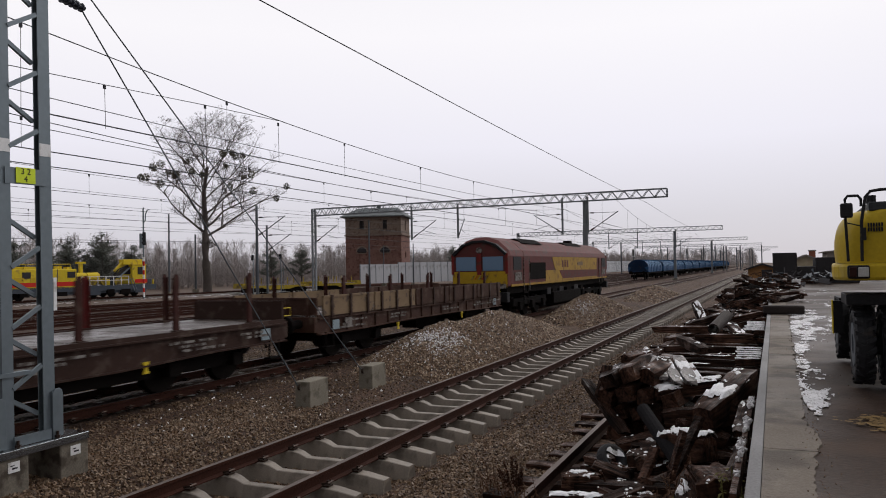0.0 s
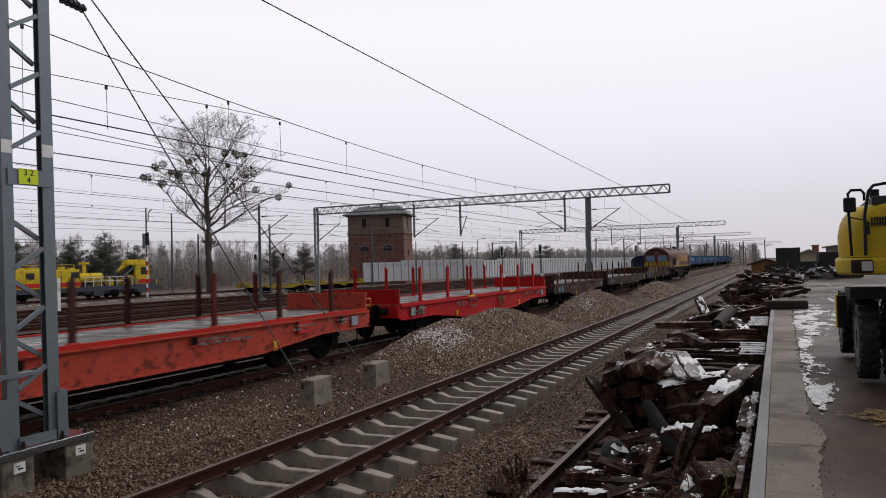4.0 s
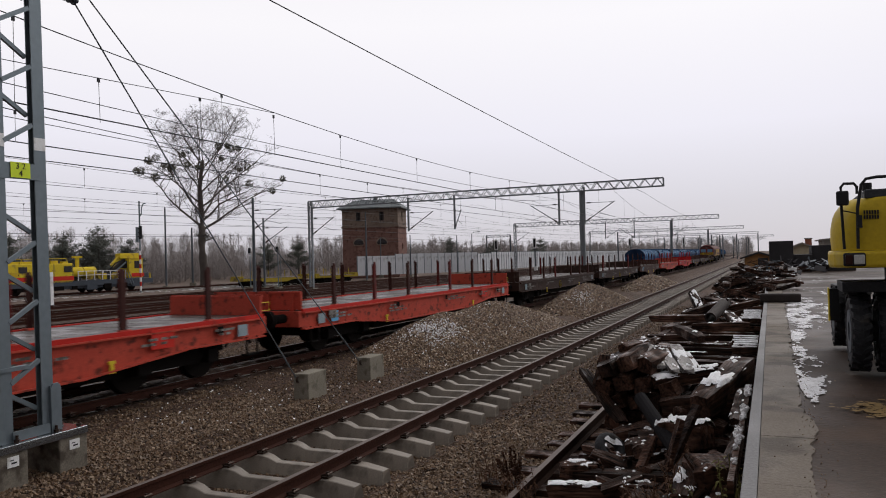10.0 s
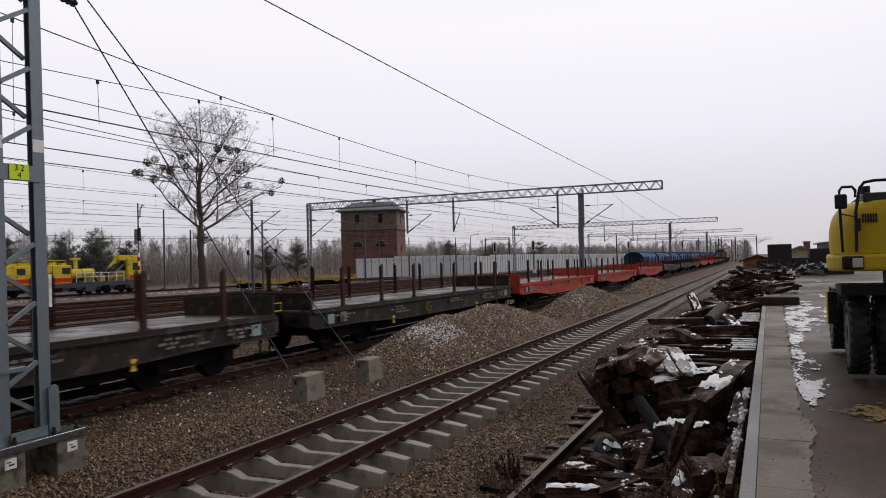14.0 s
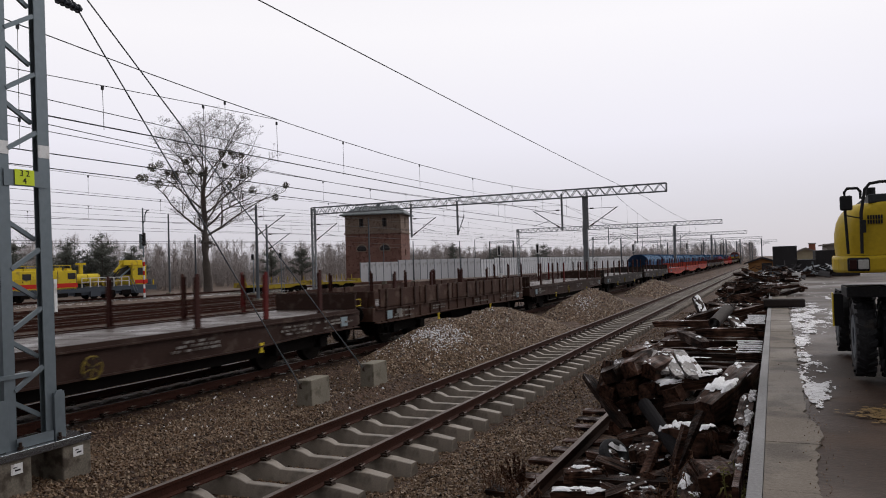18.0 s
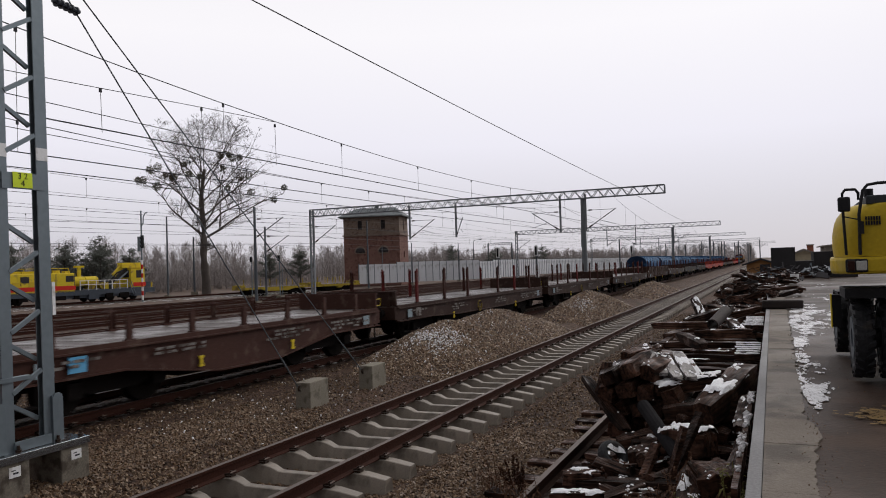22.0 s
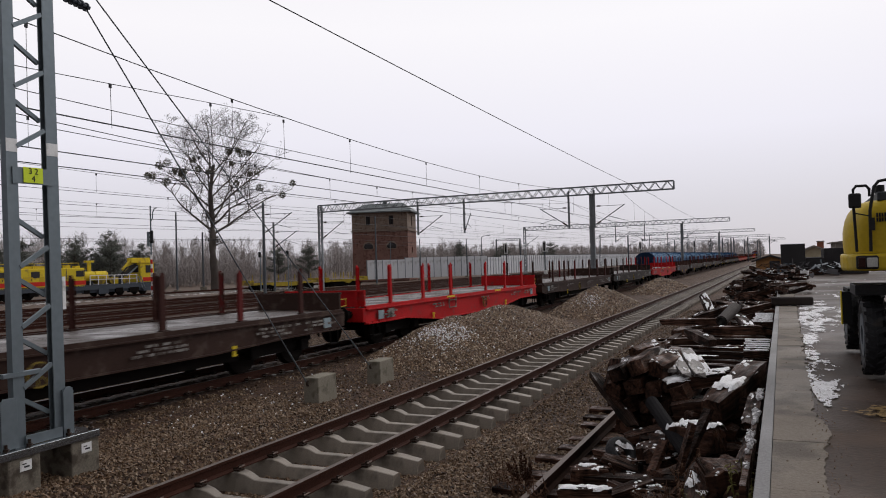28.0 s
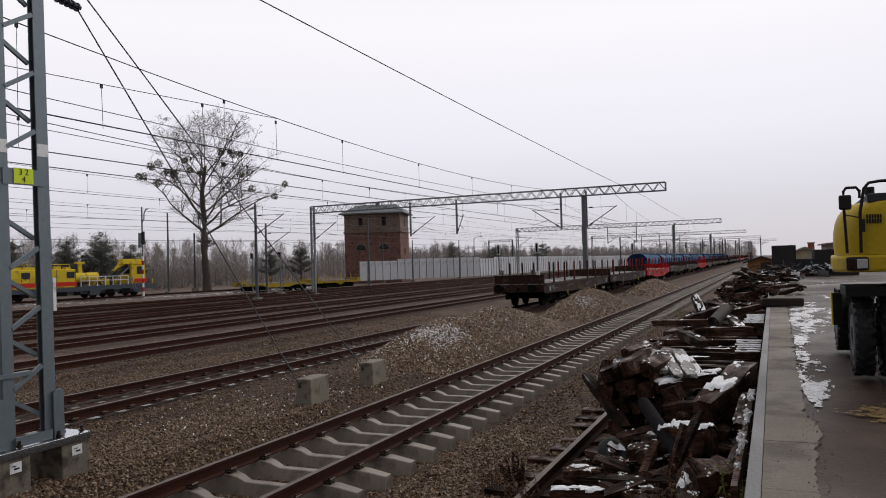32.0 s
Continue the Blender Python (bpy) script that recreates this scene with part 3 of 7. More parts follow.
OCHRE_MUD = mat("ochre_clay", (0.20, 0.13, 0.05), 0.6, vary=0.3, scale=4, fine=30, wet=0.45)
cl = random.Random(3)
clay = Shape()
for i in range(260):
    x, y, q = 7.58 + cl.gauss(0, 0.13), 7.95 + cl.gauss(0, 0.2), cl.uniform(0.006, 0.035)
    ring = [(x + q * 1.3 * cl.uniform(0.6, 1.1) * math.cos(a), y + q * cl.uniform(0.6, 1.1) * math.sin(a), EDGE_Z - 0.004 + 0.00002 * i) for a in [0.7 * k for k in range(9)]]
    clay.add(ring, [tuple(range(9))])
tagged(part("clay_smear", clay, OCHRE_MUD), "smear of yellow clay trodden into the paving", "mud", "", "stuff")


def far_snow(x, y):
    return 0.42 - 0.10 * abs(x + 51.5 - 0.12 * (y - 50)) + 0.3 * noise.noise(Vector((x * 0.4, y * 0.25, 5.0)))


slush_sheet("snow_patches", "thin snow left on the ground beside the far track", -57, -44, 40, 86, -0.07, 0.3, 0.3, far_snow)
# ---- overhead line: gantries, wires and the lattice mast ----
def lattice_beam(parent, x0, x1, y, z, depth=0.62, width=0.45):
    """A portal beam: four chords with zig-zag lacing."""
    for dy in (-width / 2, width / 2):
        for dz in (0, -depth):
            part("chord", Shape().bar((x0, y + dy, z + dz), (x1, y + dy, z + dz), 0.075, 0.075), GANTRY_STEEL, parent)
    lace = Shape()
    n = max(4, int(round((x1 - x0) / 0.46)))
    step = (x1 - x0) / n
    for i in range(n):
        for dy in (-width / 2, width / 2):
            a, b = (0, -depth) if i % 2 == 0 else (-depth, 0)
            lace.bar((x0 + i * step, y + dy, z + a), (x0 + (i + 1) * step, y + dy, z + b), 0.045)
        lace.bar((x0 + i * step, y - width / 2, z), (x0 + (i + 1) * step, y + width / 2, z), 0.035)
    for x in (x0, x1):
        lace.bar((x, y - width / 2, z), (x, y - width / 2, z - depth), 0.07)
        lace.bar((x, y + width / 2, z), (x, y + width / 2, z - depth), 0.07)
    part("lacing", lace, GANTRY_STEEL, parent)


def gantry_leg(parent, x, y, z0, z1, w=0.34):
    for dx in (-w / 2, w / 2):
        part("leg_channel", Shape().box(x + dx, y, (z0 + z1) / 2, 0.09, 0.22, z1 - z0), GANTRY_STEEL, parent)
    n = int((z1 - z0) / 0.55)
    for i in range(n):
        a, b = z0 + (z1 - z0) * i / n, z0 + (z1 - z0) * (i + 1) / n
        for dy in (-0.1, 0.1):
            part("lacing_bar", Shape().bar((x - w / 2, y + dy, a if i % 2 else b), (x + w / 2, y + dy, b if i % 2 else a), 0.04), GANTRY_STEEL, parent)
    part("footing", Shape().box(x, y, z0 - 0.05, 0.8, 0.8, 0.5), CONCRETE_OLD, parent)


def drop_post(parent, x, y, z0, z1, reach):
    """A hanging post with a hinged bracket arm and its insulators."""
    part("drop_post", Shape().box(x, y, (z0 + z1) / 2, 0.14, 0.14, z1 - z0), GANTRY_STEEL, parent)
    arm = Shape()
    reach = reach * 1.25
    arm.tube([(x, y, z0 + 0.1), (x + reach, y, z0 + 1.65)], 0.04, 6)
    arm.tube([(x, y, z0 + 1.62), (x + reach * 0.98, y, z0 + 1.60)], 0.02, 6)
    arm.tube([(x + reach * 0.45, y, z0 + 0.80), (x + reach * 1.0, y, z0 + 0.42)], 0.02, 6)
    part("bracket_arm", arm, GANTRY_STEEL, parent)
    low, high = Shape(), Shape()
    low.tube([(x + reach * 0.09, y, z0 + 0.24), (x + reach * 0.21, y, z0 + 0.4255)], 0.052, 8)
    high.tube([(x + reach * 0.09, y, z0 + 1.618), (x + reach * 0.21, y, z0 + 1.618)], 0.045, 8)
    for k in range(4):
        f = 0.10 + 0.03 * k
        low.tube([(x + reach * f, y, z0 + 0.1 + 1.55 * f), (x + reach * (f + 0.015), y, z0 + 0.1 + 1.55 * (f + 0.015))], 0.07, 8)
        high.tube([(x + reach * f, y, z0 + 1.618), (x + reach * (f + 0.015), y, z0 + 1.618)], 0.06, 8)
    part("insulator", low, INSULATOR, parent)
    part("insulator", high, INSULATOR, parent)


def gantry(y, x_left, x_leg, x_right, posts, z=8.15):
    g = thing("overhead_gantry", "grey lattice steel portal gantry spanning the tracks", "gantry", group="overhead line gantries")
    lattice_beam(g, x_left, x_right, y, z)
    gantry_leg(g, x_left, y, -0.1, z)
    col = Shape()
    for side in (-1, 1):
        col.add([(x_leg + side * (a + 0.06 * b), y + c, h) for h, a in ((-0.1, 0.15), (z - 0.62, 0.10)) for b, c in ((-1, -0.12), (1, -0.12), (1, 0.12), (-1, 0.12))],
                [(0, 1, 2, 3), (7, 6, 5, 4), (0, 4, 5, 1), (1, 5, 6, 2), (2, 6, 7, 3), (3, 7, 4, 0)])
    part("column", col, GANTRY_STEEL, g, "solid grey column of two joined channels")
    part("column_web", Shape().prism([(x_leg - 0.13, -0.1), (x_leg + 0.13, -0.1), (x_leg + 0.08, z - 0.62), (x_leg - 0.08, z - 0.62)], y - 0.07, y + 0.07), GANTRY_STEEL, g)
    for h in (1.2, 2.6, 4.0, 5.4, 6.6):
        part("batten", Shape().box(x_leg, y - 0.13, h, 0.30 - 0.012 * h, 0.02, 0.22), GANTRY_STEEL, g)
    part("footing", Shape().box(x_leg, y, -0.15, 0.9, 0.9, 0.5), CONCRETE_OLD, g)
    for px, reach in posts:
        drop_post(g, px, y, 4.95, z - 0.3, reach)
    return g


gantry(58.0, -32.4, -6.85, -0.56, ((-32.2, 1.9), (-22.2, 1.9), (-17.8, 0.5), (-8.7, -1.9), (-6.65, 1.9)))
gantry(121.1, -33.3, -7.5, -0.4, ((-33.1, 1.9), (-22.0, 1.9), (-17.8, 1.9), (-13.2, -1.9), (-7.3, 1.9)))
gantry(181.4, -33.9, -6.4, 1.3, ((-27, 1.9), (-22.0, 1.9), (-17.8, -1.9), (-13.2, -1.9), (-6.2, 1.9)))
gantry(243.0, -34.0, -6.6, 3.6, ((-27, 1.9), (-17.8, 1.9), (-13.2, -1.9)))
gantry(305.0, -34.0, -1.6, 8.0, ((-27, 1.9), (-17.8, 1.9)))
gantry(368.0, -34.0, -6.6, 5.0, ((-17.8, 1.9),))


def sagging(a, b, sag, n=24):
    a, b = Vector(a), Vector(b)
    return [a.lerp(b, i / n) - Vector((0, 0, sag * 4 * (i / n) * (1 - i / n))) for i in range(n + 1)]


def catenary(x, zc, ends, sag, zm, rise=0.0):
    """A contact wire under its sagging carrier wire, with droppers."""
    c = thing("overhead_wire", "dark contact wire hung by droppers below a carrier wire", "overhead wire", group="overhead wires")
    cw, mw, dr = Shape(), Shape(), Shape()
    low, high = [], []
    for k, (y0, y1) in enumerate(ends):
        low += sagging((x, y0, zc + (rise if k == 0 else 0)), (x, y1, zc), 0.06, 10)[:-1]
        line = sagging((x, y0, zm), (x, y1, zm), sag)
        high += line[:-1]
        for p in line[3:-1:2 if sag > 1.5 else 3]:
            d = Shape().tube([p, (x, p.y, zc - 0.03)], 0.006, 4)
            d.box(x, p.y, p.z - 0.04, 0.03, 0.05, 0.09)
            part("dropper", d, WIRE, c)
    # far wires are drawn thinner to look faint, as through haze
    haze_scale = 1.0 if x > -12 else 0.65
    part("contact_wire", cw.tube(low, 0.014 * haze_scale, 5), WIRE, c)
    part("carrier_wire", mw.tube(high, 0.011 * haze_scale, 5), WIRE, c)
    return c


SPANS = [(-4.5, 58), (58, 121.1), (121.1, 181.4), (181.4, 243), (243, 305), (305, 368)]
catenary(-4.95, 5.27, SPANS, 1.98, 8.1, 0.11)
catenary(-8.5, 5.36, SPANS, 1.25, 6.95)
plain = thing("feeder_wire", "single dark feeder wire above the running line", "overhead wire")
for y0, y1 in SPANS:
    part("wire", Shape().tube(sagging((-8.5, y0, 6.95), (-8.5, y1, 6.95), 0.5), 0.011, 5), WIRE, plain)
catenary(-10.8, 5.4, SPANS, 0.75, 6.95)
catenary(-15.6, 5.4, SPANS, 0.9, 6.9)
catenary(-20.0, 5.4, SPANS, 0.9, 6.9)
catenary(-24.8, 5.4, SPANS, 0.9, 6.9)
catenary(-29.3, 5.4, SPANS, 0.9, 6.9)
feeder = thing("feeder_wire", "single dark feeder wire running to the gantry arm", "overhead wire")
part("wire", Shape().tube(sagging((-2.0, -8, 7.98), (-2.0, 58, 7.1), 0.2), 0.013, 5), WIRE, feeder)
part("wire", Shape().tube(sagging((-2.0, 58, 7.1), (-2.4, 121.1, 7.3), 0.5), 0.013, 5), WIRE, feeder)
stitch = thing("stitch_wire", "thin stitch wire with hanging droppers", "overhead wire")
part("wire", Shape().tube([(-4.95, -2, 5.50), (-4.95, 10.26, 6.10), (-4.95, 13.0, 6.24), (-4.95, 15.73, 6.36)], 0.008, 5), WIRE, stitch)
for y, z0 in ((10.25, 6.1), (13.0, 6.24), (15.7, 6.3)):
    part("dropper", Shape().tube([(-4.95, y, z0), (-4.95, y + 0.02, 5.25)], 0.007, 4).box(-4.95, y, z0 - 0.04, 0.03, 0.05, 0.08), WIRE, stitch)

# far poles along the line
for i, (x, y) in enumerate(((-13.2, 243), (-9.8, 243), (-7.4, 243), (-5.0, 275), (-2.6, 243), (3.4, 243), (-24, 243), (-19, 305), (-1.5, 335), (-27, 181), (-14, 335))):
    fp = thing("catenary_pole", "distant grey catenary pole beside the tracks", "pole", pose(x, y, -0.1), group="distant poles")
    part("post", Shape().tube([(0, 0, 0), (0, 0, 7.6)], 0.16, 6), GALV_DARK, fp)
    part("bracket_arm", Shape().tube([(0, 0, 5.3), (1.6, 0, 6.4)], 0.05, 5).tube([(0, 0, 6.3), (1.5, 0, 6.3)], 0.04, 5), GALV_DARK, fp)

# far yard wires, behind the tree and the crane
for i, (z0, z1) in enumerate(((6.6, 6.9), (5.5, 5.5), (6.9, 6.5), (5.6, 5.7))):
    far = thing("overhead_wire", "thin overhead wire over the far yard tracks", "overhead wire", group="overhead wires")
    x = -34 - 4.2 * i
    part("wire", Shape().tube(sagging((x - 6, -20, z0), (x, 70, z1), 0.5), 0.013, 4), WIRE, far)
    part("wire", Shape().tube(sagging((x, 70, z1), (x + 8, 150, z0), 0.5), 0.013, 4), WIRE, far)

# ---- lattice mast beside the siding ----
mast = thing("catenary_mast", "grey galvanised lattice mast bolted to concrete footings", "mast", pose(0, 6.28, 0.4, 0.75) @ pose(0, -6.3, -0.4))
MX = -1.78
for y0, y1, inward in ((5.935, 6.08, 1), (6.475, 6.635, -1)):
    web = y0 + 0.012 if inward > 0 else y1 - 0.012
    u = [(-0.05, 0), (0.05, 0), (0.05, y1 - y0), (0.036, y1 - y0), (0.036, 0.016), (-0.036, 0.016), (-0.036, y1 - y0), (-0.05, y1 - y0)]
    part("leg", Shape().prism([(MX + a, y0 + b if inward > 0 else y1 - b) for a, b in u], 0.35, 8.85, "z"), GALV, mast)
    for dx in (0.052,):
        part("white_band", Shape().box(MX + dx, (y0 + y1) / 2, 4.05, 0.004, y1 - y0, 0.16), WHITE_PAINT, mast, "white painted band on the leg")
z, k = 0.66, 1
while z < 8.5:
    a, b = (6.46, 6.07) if k % 2 else (6.07, 6.46)
    if not 3.36 < z + 0.18 < 3.98:
        part("brace", Shape().bar((MX + (0.04 if k % 2 == 0 else -0.045), a, z + 0.075), (MX + (0.04 if k % 2 == 0 else -0.045), b, z + 0.315), 0.052, 0.04, (1, 0, 0)), GALV, mast)
    z += 0.3675
    k += 1
part("cross_plate", Shape().box(MX + 0.06, 6.28, 3.69, 0.012, 0.56, 0.2), GALV, mast)
sign = part("number_sign", Shape().box(MX + 0.075, 6.265, 3.70, 0.006, 0.26, 0.19), LIME, mast, "lime green sign with black figures")


def figures(parent, text, m, size, material):
    cu = bpy.data.curves.new("inscription", "FONT")
    cu.body, cu.size, cu.align_x, cu.align_y, cu.extrude = text, size, "CENTER", "CENTER", 0.001
    tmp = bpy.data.objects.new("inscription", cu)
    scene.collection.objects.link(tmp)
    bpy.context.view_layer.update()
    me = bpy.data.meshes.new_from_object(tmp.evaluated_get(bpy.context.evaluated_depsgraph_get()))
    bpy.data.objects.remove(tmp)
    me.materials.clear()
    me.materials.append(material)
    ob = new("inscription", me)
    ob.parent, ob.matrix_basis = parent, m
    return ob


figures(sign, "3 2", pose(MX + 0.081, 6.265, 3.745, 90, 0, 90), 0.105, BLACK)
figures(sign, "4", pose(MX + 0.081, 6.265, 3.655, 90, 0, 90), 0.105, BLACK)
for y0, y1, xx in ((5.74, 5.95, -1.70), (6.57, 6.72, -1.70)):
    s = Shape()
    s.prism([(y0, 0.40), (y0, 0.96), (y0 + 0.04, 1.02), (y1 - 0.04, 1.02), (y1, 0.96), (y1, 0.42)], xx - 0.012, xx + 0.012, "x")
    s.prism([(xx - 0.2, 0.42), (xx - 0.2, 0.94), (xx, 1.0), (xx, 0.42)], y0, y0 + 0.015, "y")
    s.prism([(xx - 0.2, 0.42), (xx - 0.2, 0.94), (xx, 1.0), (xx, 0.42)], y1 - 0.015, y1, "y")
    part("stub_channel", s, GALV, mast, bevel=0.004)
part("base_plate", Shape().prism([(-2.12, 0.31), (-2.12, 0.402), (-1.60, 0.402), (-1.60, 0.31), (-1.616, 0.31), (-1.616, 0.386), (-2.104, 0.386), (-2.104, 0.31)], 5.57, 7.03), mat("wet_steel_plate", (0.42, 0.44, 0.46), 0.12, 0.9, vary=0.15, scale=4, bump=0.02), mast, "wet steel base plate", bevel=0.005)
part("foot_rail", Shape().box(-1.70, 6.3, 0.47, 0.02, 0.5, 0.12), GALV, mast)
for y in (5.78, 6.08, 6.62, 6.95):
    for dx in (-0.17, 0.17):
        part("anchor_bolt", Shape().tube([(-1.84 + dx, y, 0.36), (-1.84 + dx, y, 0.49)], 0.018, 8).tube([(-1.84 + dx, y, 0.41), (-1.84 + dx, y, 0.44)], 0.035, 6), CLIP, mast)
for y in (5.98, 6.83):
    blk = part("footing", Shape().box(-1.94, y, -0.07, 0.62, 0.42, 0.76), DAMP_CONCRETE, mast, "damp concrete footing block", bevel=0.02)
    part("label_plate", Shape().box(-1.626, y + 0.01, 0.2, 0.006, 0.15, 0.125), WHITE_PAINT, blk, "white metal label")
    part("text_bar", Shape().box(-1.622, y + 0.02, 0.185, 0.004, 0.07, 0.02).box(-1.622, y - 0.01, 0.22, 0.004, 0.05, 0.012), BLACK, blk)
part("side_post", Shape().box(-1.76, 6.67, 2.22, 0.05, 0.045, 0.42), WHITE_PAINT, mast, "white plate behind the mast")
part("clamp_bar", Shape().box(-1.75, 6.05, 1.28, 0.09, 0.5, 0.05), GALV, mast)
fins = Shape().tube([(-1.88, 6.9, 6.15), (-1.86, 7.3, 6.1)], 0.03, 8)
for k in range(5):
    fins.tube([(-1.88, 6.95 + 0.075 * k, 6.144 - 0.009 * k), (-1.88, 6.97 + 0.075 * k, 6.142 - 0.009 * k)], 0.062, 12)
part("insulator_set", fins, INSULATOR_GREY, mast, "dark ribbed insulator")

# ---- guy wires and their anchor blocks ----
for name, bx, by, top in (("anchor_block", -1.52, 12.06, (-1.9, 7.13, 6.17)), ("anchor_block", -1.50, 14.38, (-1.9, 7.36, 6.28))):
    b = thing(name, "weathered concrete anchor block with a steel eye, set in ballast", "anchor block", pose(bx, by, 0, 0, 0, 3), group="guy wire anchors")
    part("block", Shape().prism([(-0.18, -0.7), (-0.16, 0.37), (0.16, 0.37), (0.18, -0.7)], -0.38, 0.30), CONCRETE_OLD, b, bevel=0.02)
    part("eye", Shape().ring((-0.06, -0.38, 0.26), 0.06, 0.035, 0.03, "x", 12), CLIP, b)
    w = thing("guy_wire", "taut steel guy wire with a turnbuckle", "guy wire", group="guy wires")
    a, t = Vector((bx - 0.06, by - 0.4, 0.28)), Vector(top)
    t = a + (t - a) * 1.5
    part("cable", Shape().tube([a, t], 0.0105, 6), GALV_DARK, w)
    part("turnbuckle", Shape().tube([a.lerp(t, 0.03), a.lerp(t, 0.07)], 0.016, 6), GALV_DARK, w)
# ---- the goods train ----
TRAIN_X, TRAIN_Z, SPEED = TRACKS["B"][0], TRACKS["B"][1], 12.6
AXLE = 0.46  # height of the axles over the rails
wheel_pair = Shape()
for sx in (-0.7535, 0.7535):
    wheel_pair.tube([(sx - 0.06, 0, 0), (sx + 0.07, 0, 0)], 0.455, 24)
    wheel_pair.tube([(sx - 0.085 * (1 if sx > 0 else -1), 0, 0), (sx - 0.055 * (1 if sx > 0 else -1), 0, 0)], 0.485, 24)
wheel_pair.tube([(-1.0, 0, 0), (1.0, 0, 0)], 0.085, 10)
WHEELSET = wheel_pair.mesh("wheelset", WHEEL_STEEL)


def bogie_frame():
    s = Shape()
    for sx in (-1.0, 1.0):
        s.prism([(-1.35, 0.52), (-1.3, 0.68), (-0.55, 0.72), (-0.4, 0.78), (0.4, 0.78), (0.55, 0.72), (1.3, 0.68), (1.35, 0.52), (0.95, 0.5), (0.5, 0.34), (-0.5, 0.34), (-0.95, 0.5)], sx - 0.06, sx + 0.06, "x")
        for sy in (-0.9, 0.9):
            s.box(sx + 0.1 * sx, sy, 0.46, 0.2, 0.3, 0.26)
            s.tube([(sx * 1.05, sy - 0.2, 0.55), (sx * 1.05, sy - 0.2, 0.72)], 0.07, 8)
            s.tube([(sx * 1.05, sy + 0.2, 0.55), (sx * 1.05, sy + 0.2, 0.72)], 0.07, 8)
    s.box(0, 0, 0.66, 2.0, 0.45, 0.25)
    return s


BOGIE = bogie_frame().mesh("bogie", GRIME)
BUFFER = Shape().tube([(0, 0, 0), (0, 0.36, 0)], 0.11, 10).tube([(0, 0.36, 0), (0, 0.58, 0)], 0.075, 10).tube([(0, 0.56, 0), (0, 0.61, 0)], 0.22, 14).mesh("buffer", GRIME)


def side_beam(parent, x, half, deep, shallow, ribs, material):
    """A fish-bellied side girder: a plain web between a top and a bottom flange, with ribs on some wagons."""
    a, b = half - 2.3, half - 4.7
    low = [(-half, shallow), (-a, shallow), (-b, deep), (b, deep), (a, shallow), (half, shallow)]
    sx = 1 if x > 0 else -1
    part("side_girder", Shape().prism([(-half, 1.16)] + low + [(half, 1.16)], x - 0.012, x + 0.012, "x"), material, parent)
    part("top_flange", Shape().box(x + sx * 0.03, 0, 1.145, 0.13, 2 * half, 0.03), material, parent)
    outline = [(y, z - 0.015) for y, z in low] + [(y, z + 0.015) for y, z in reversed(low)]
    part("bottom_flange", Shape().prism(outline, x + sx * 0.03 - 0.065, x + sx * 0.03 + 0.065, "x"), material, parent)
    n = int(half / 0.75) if ribs else -1
    for i in range(-n, n + 1):
        y = i * 0.75
        z = shallow if abs(y) > a else deep if abs(y) < b else deep + (shallow - deep) * (abs(y) - b) / (a - b)
        part("rib", Shape().box(x + sx * 0.03, y, (z + 1.14) / 2, 0.045, 0.014, 1.14 - z), material, parent)


def text_bars(seed, x, half):
    """Stencilled lettering too blurred to read, as short bars."""
    r = random.Random(seed)
    s, sx = Shape(), (1 if x > 0 else -1)
    for y0 in (-half + 1.0, -half * 0.45, half * 0.12, half * 0.55, half - 1.6):
        for row in range(r.randint(2, 3)):
            y = y0 + r.uniform(-0.1, 0.3)
            for k in range(r.randint(2, 5)):
                w = r.uniform(0.08, 0.3)
                s.box(x + sx * 0.05, y, 1.03 - 0.08 * row, 0.005, w, 0.048)
                y += w + 0.07
    return s


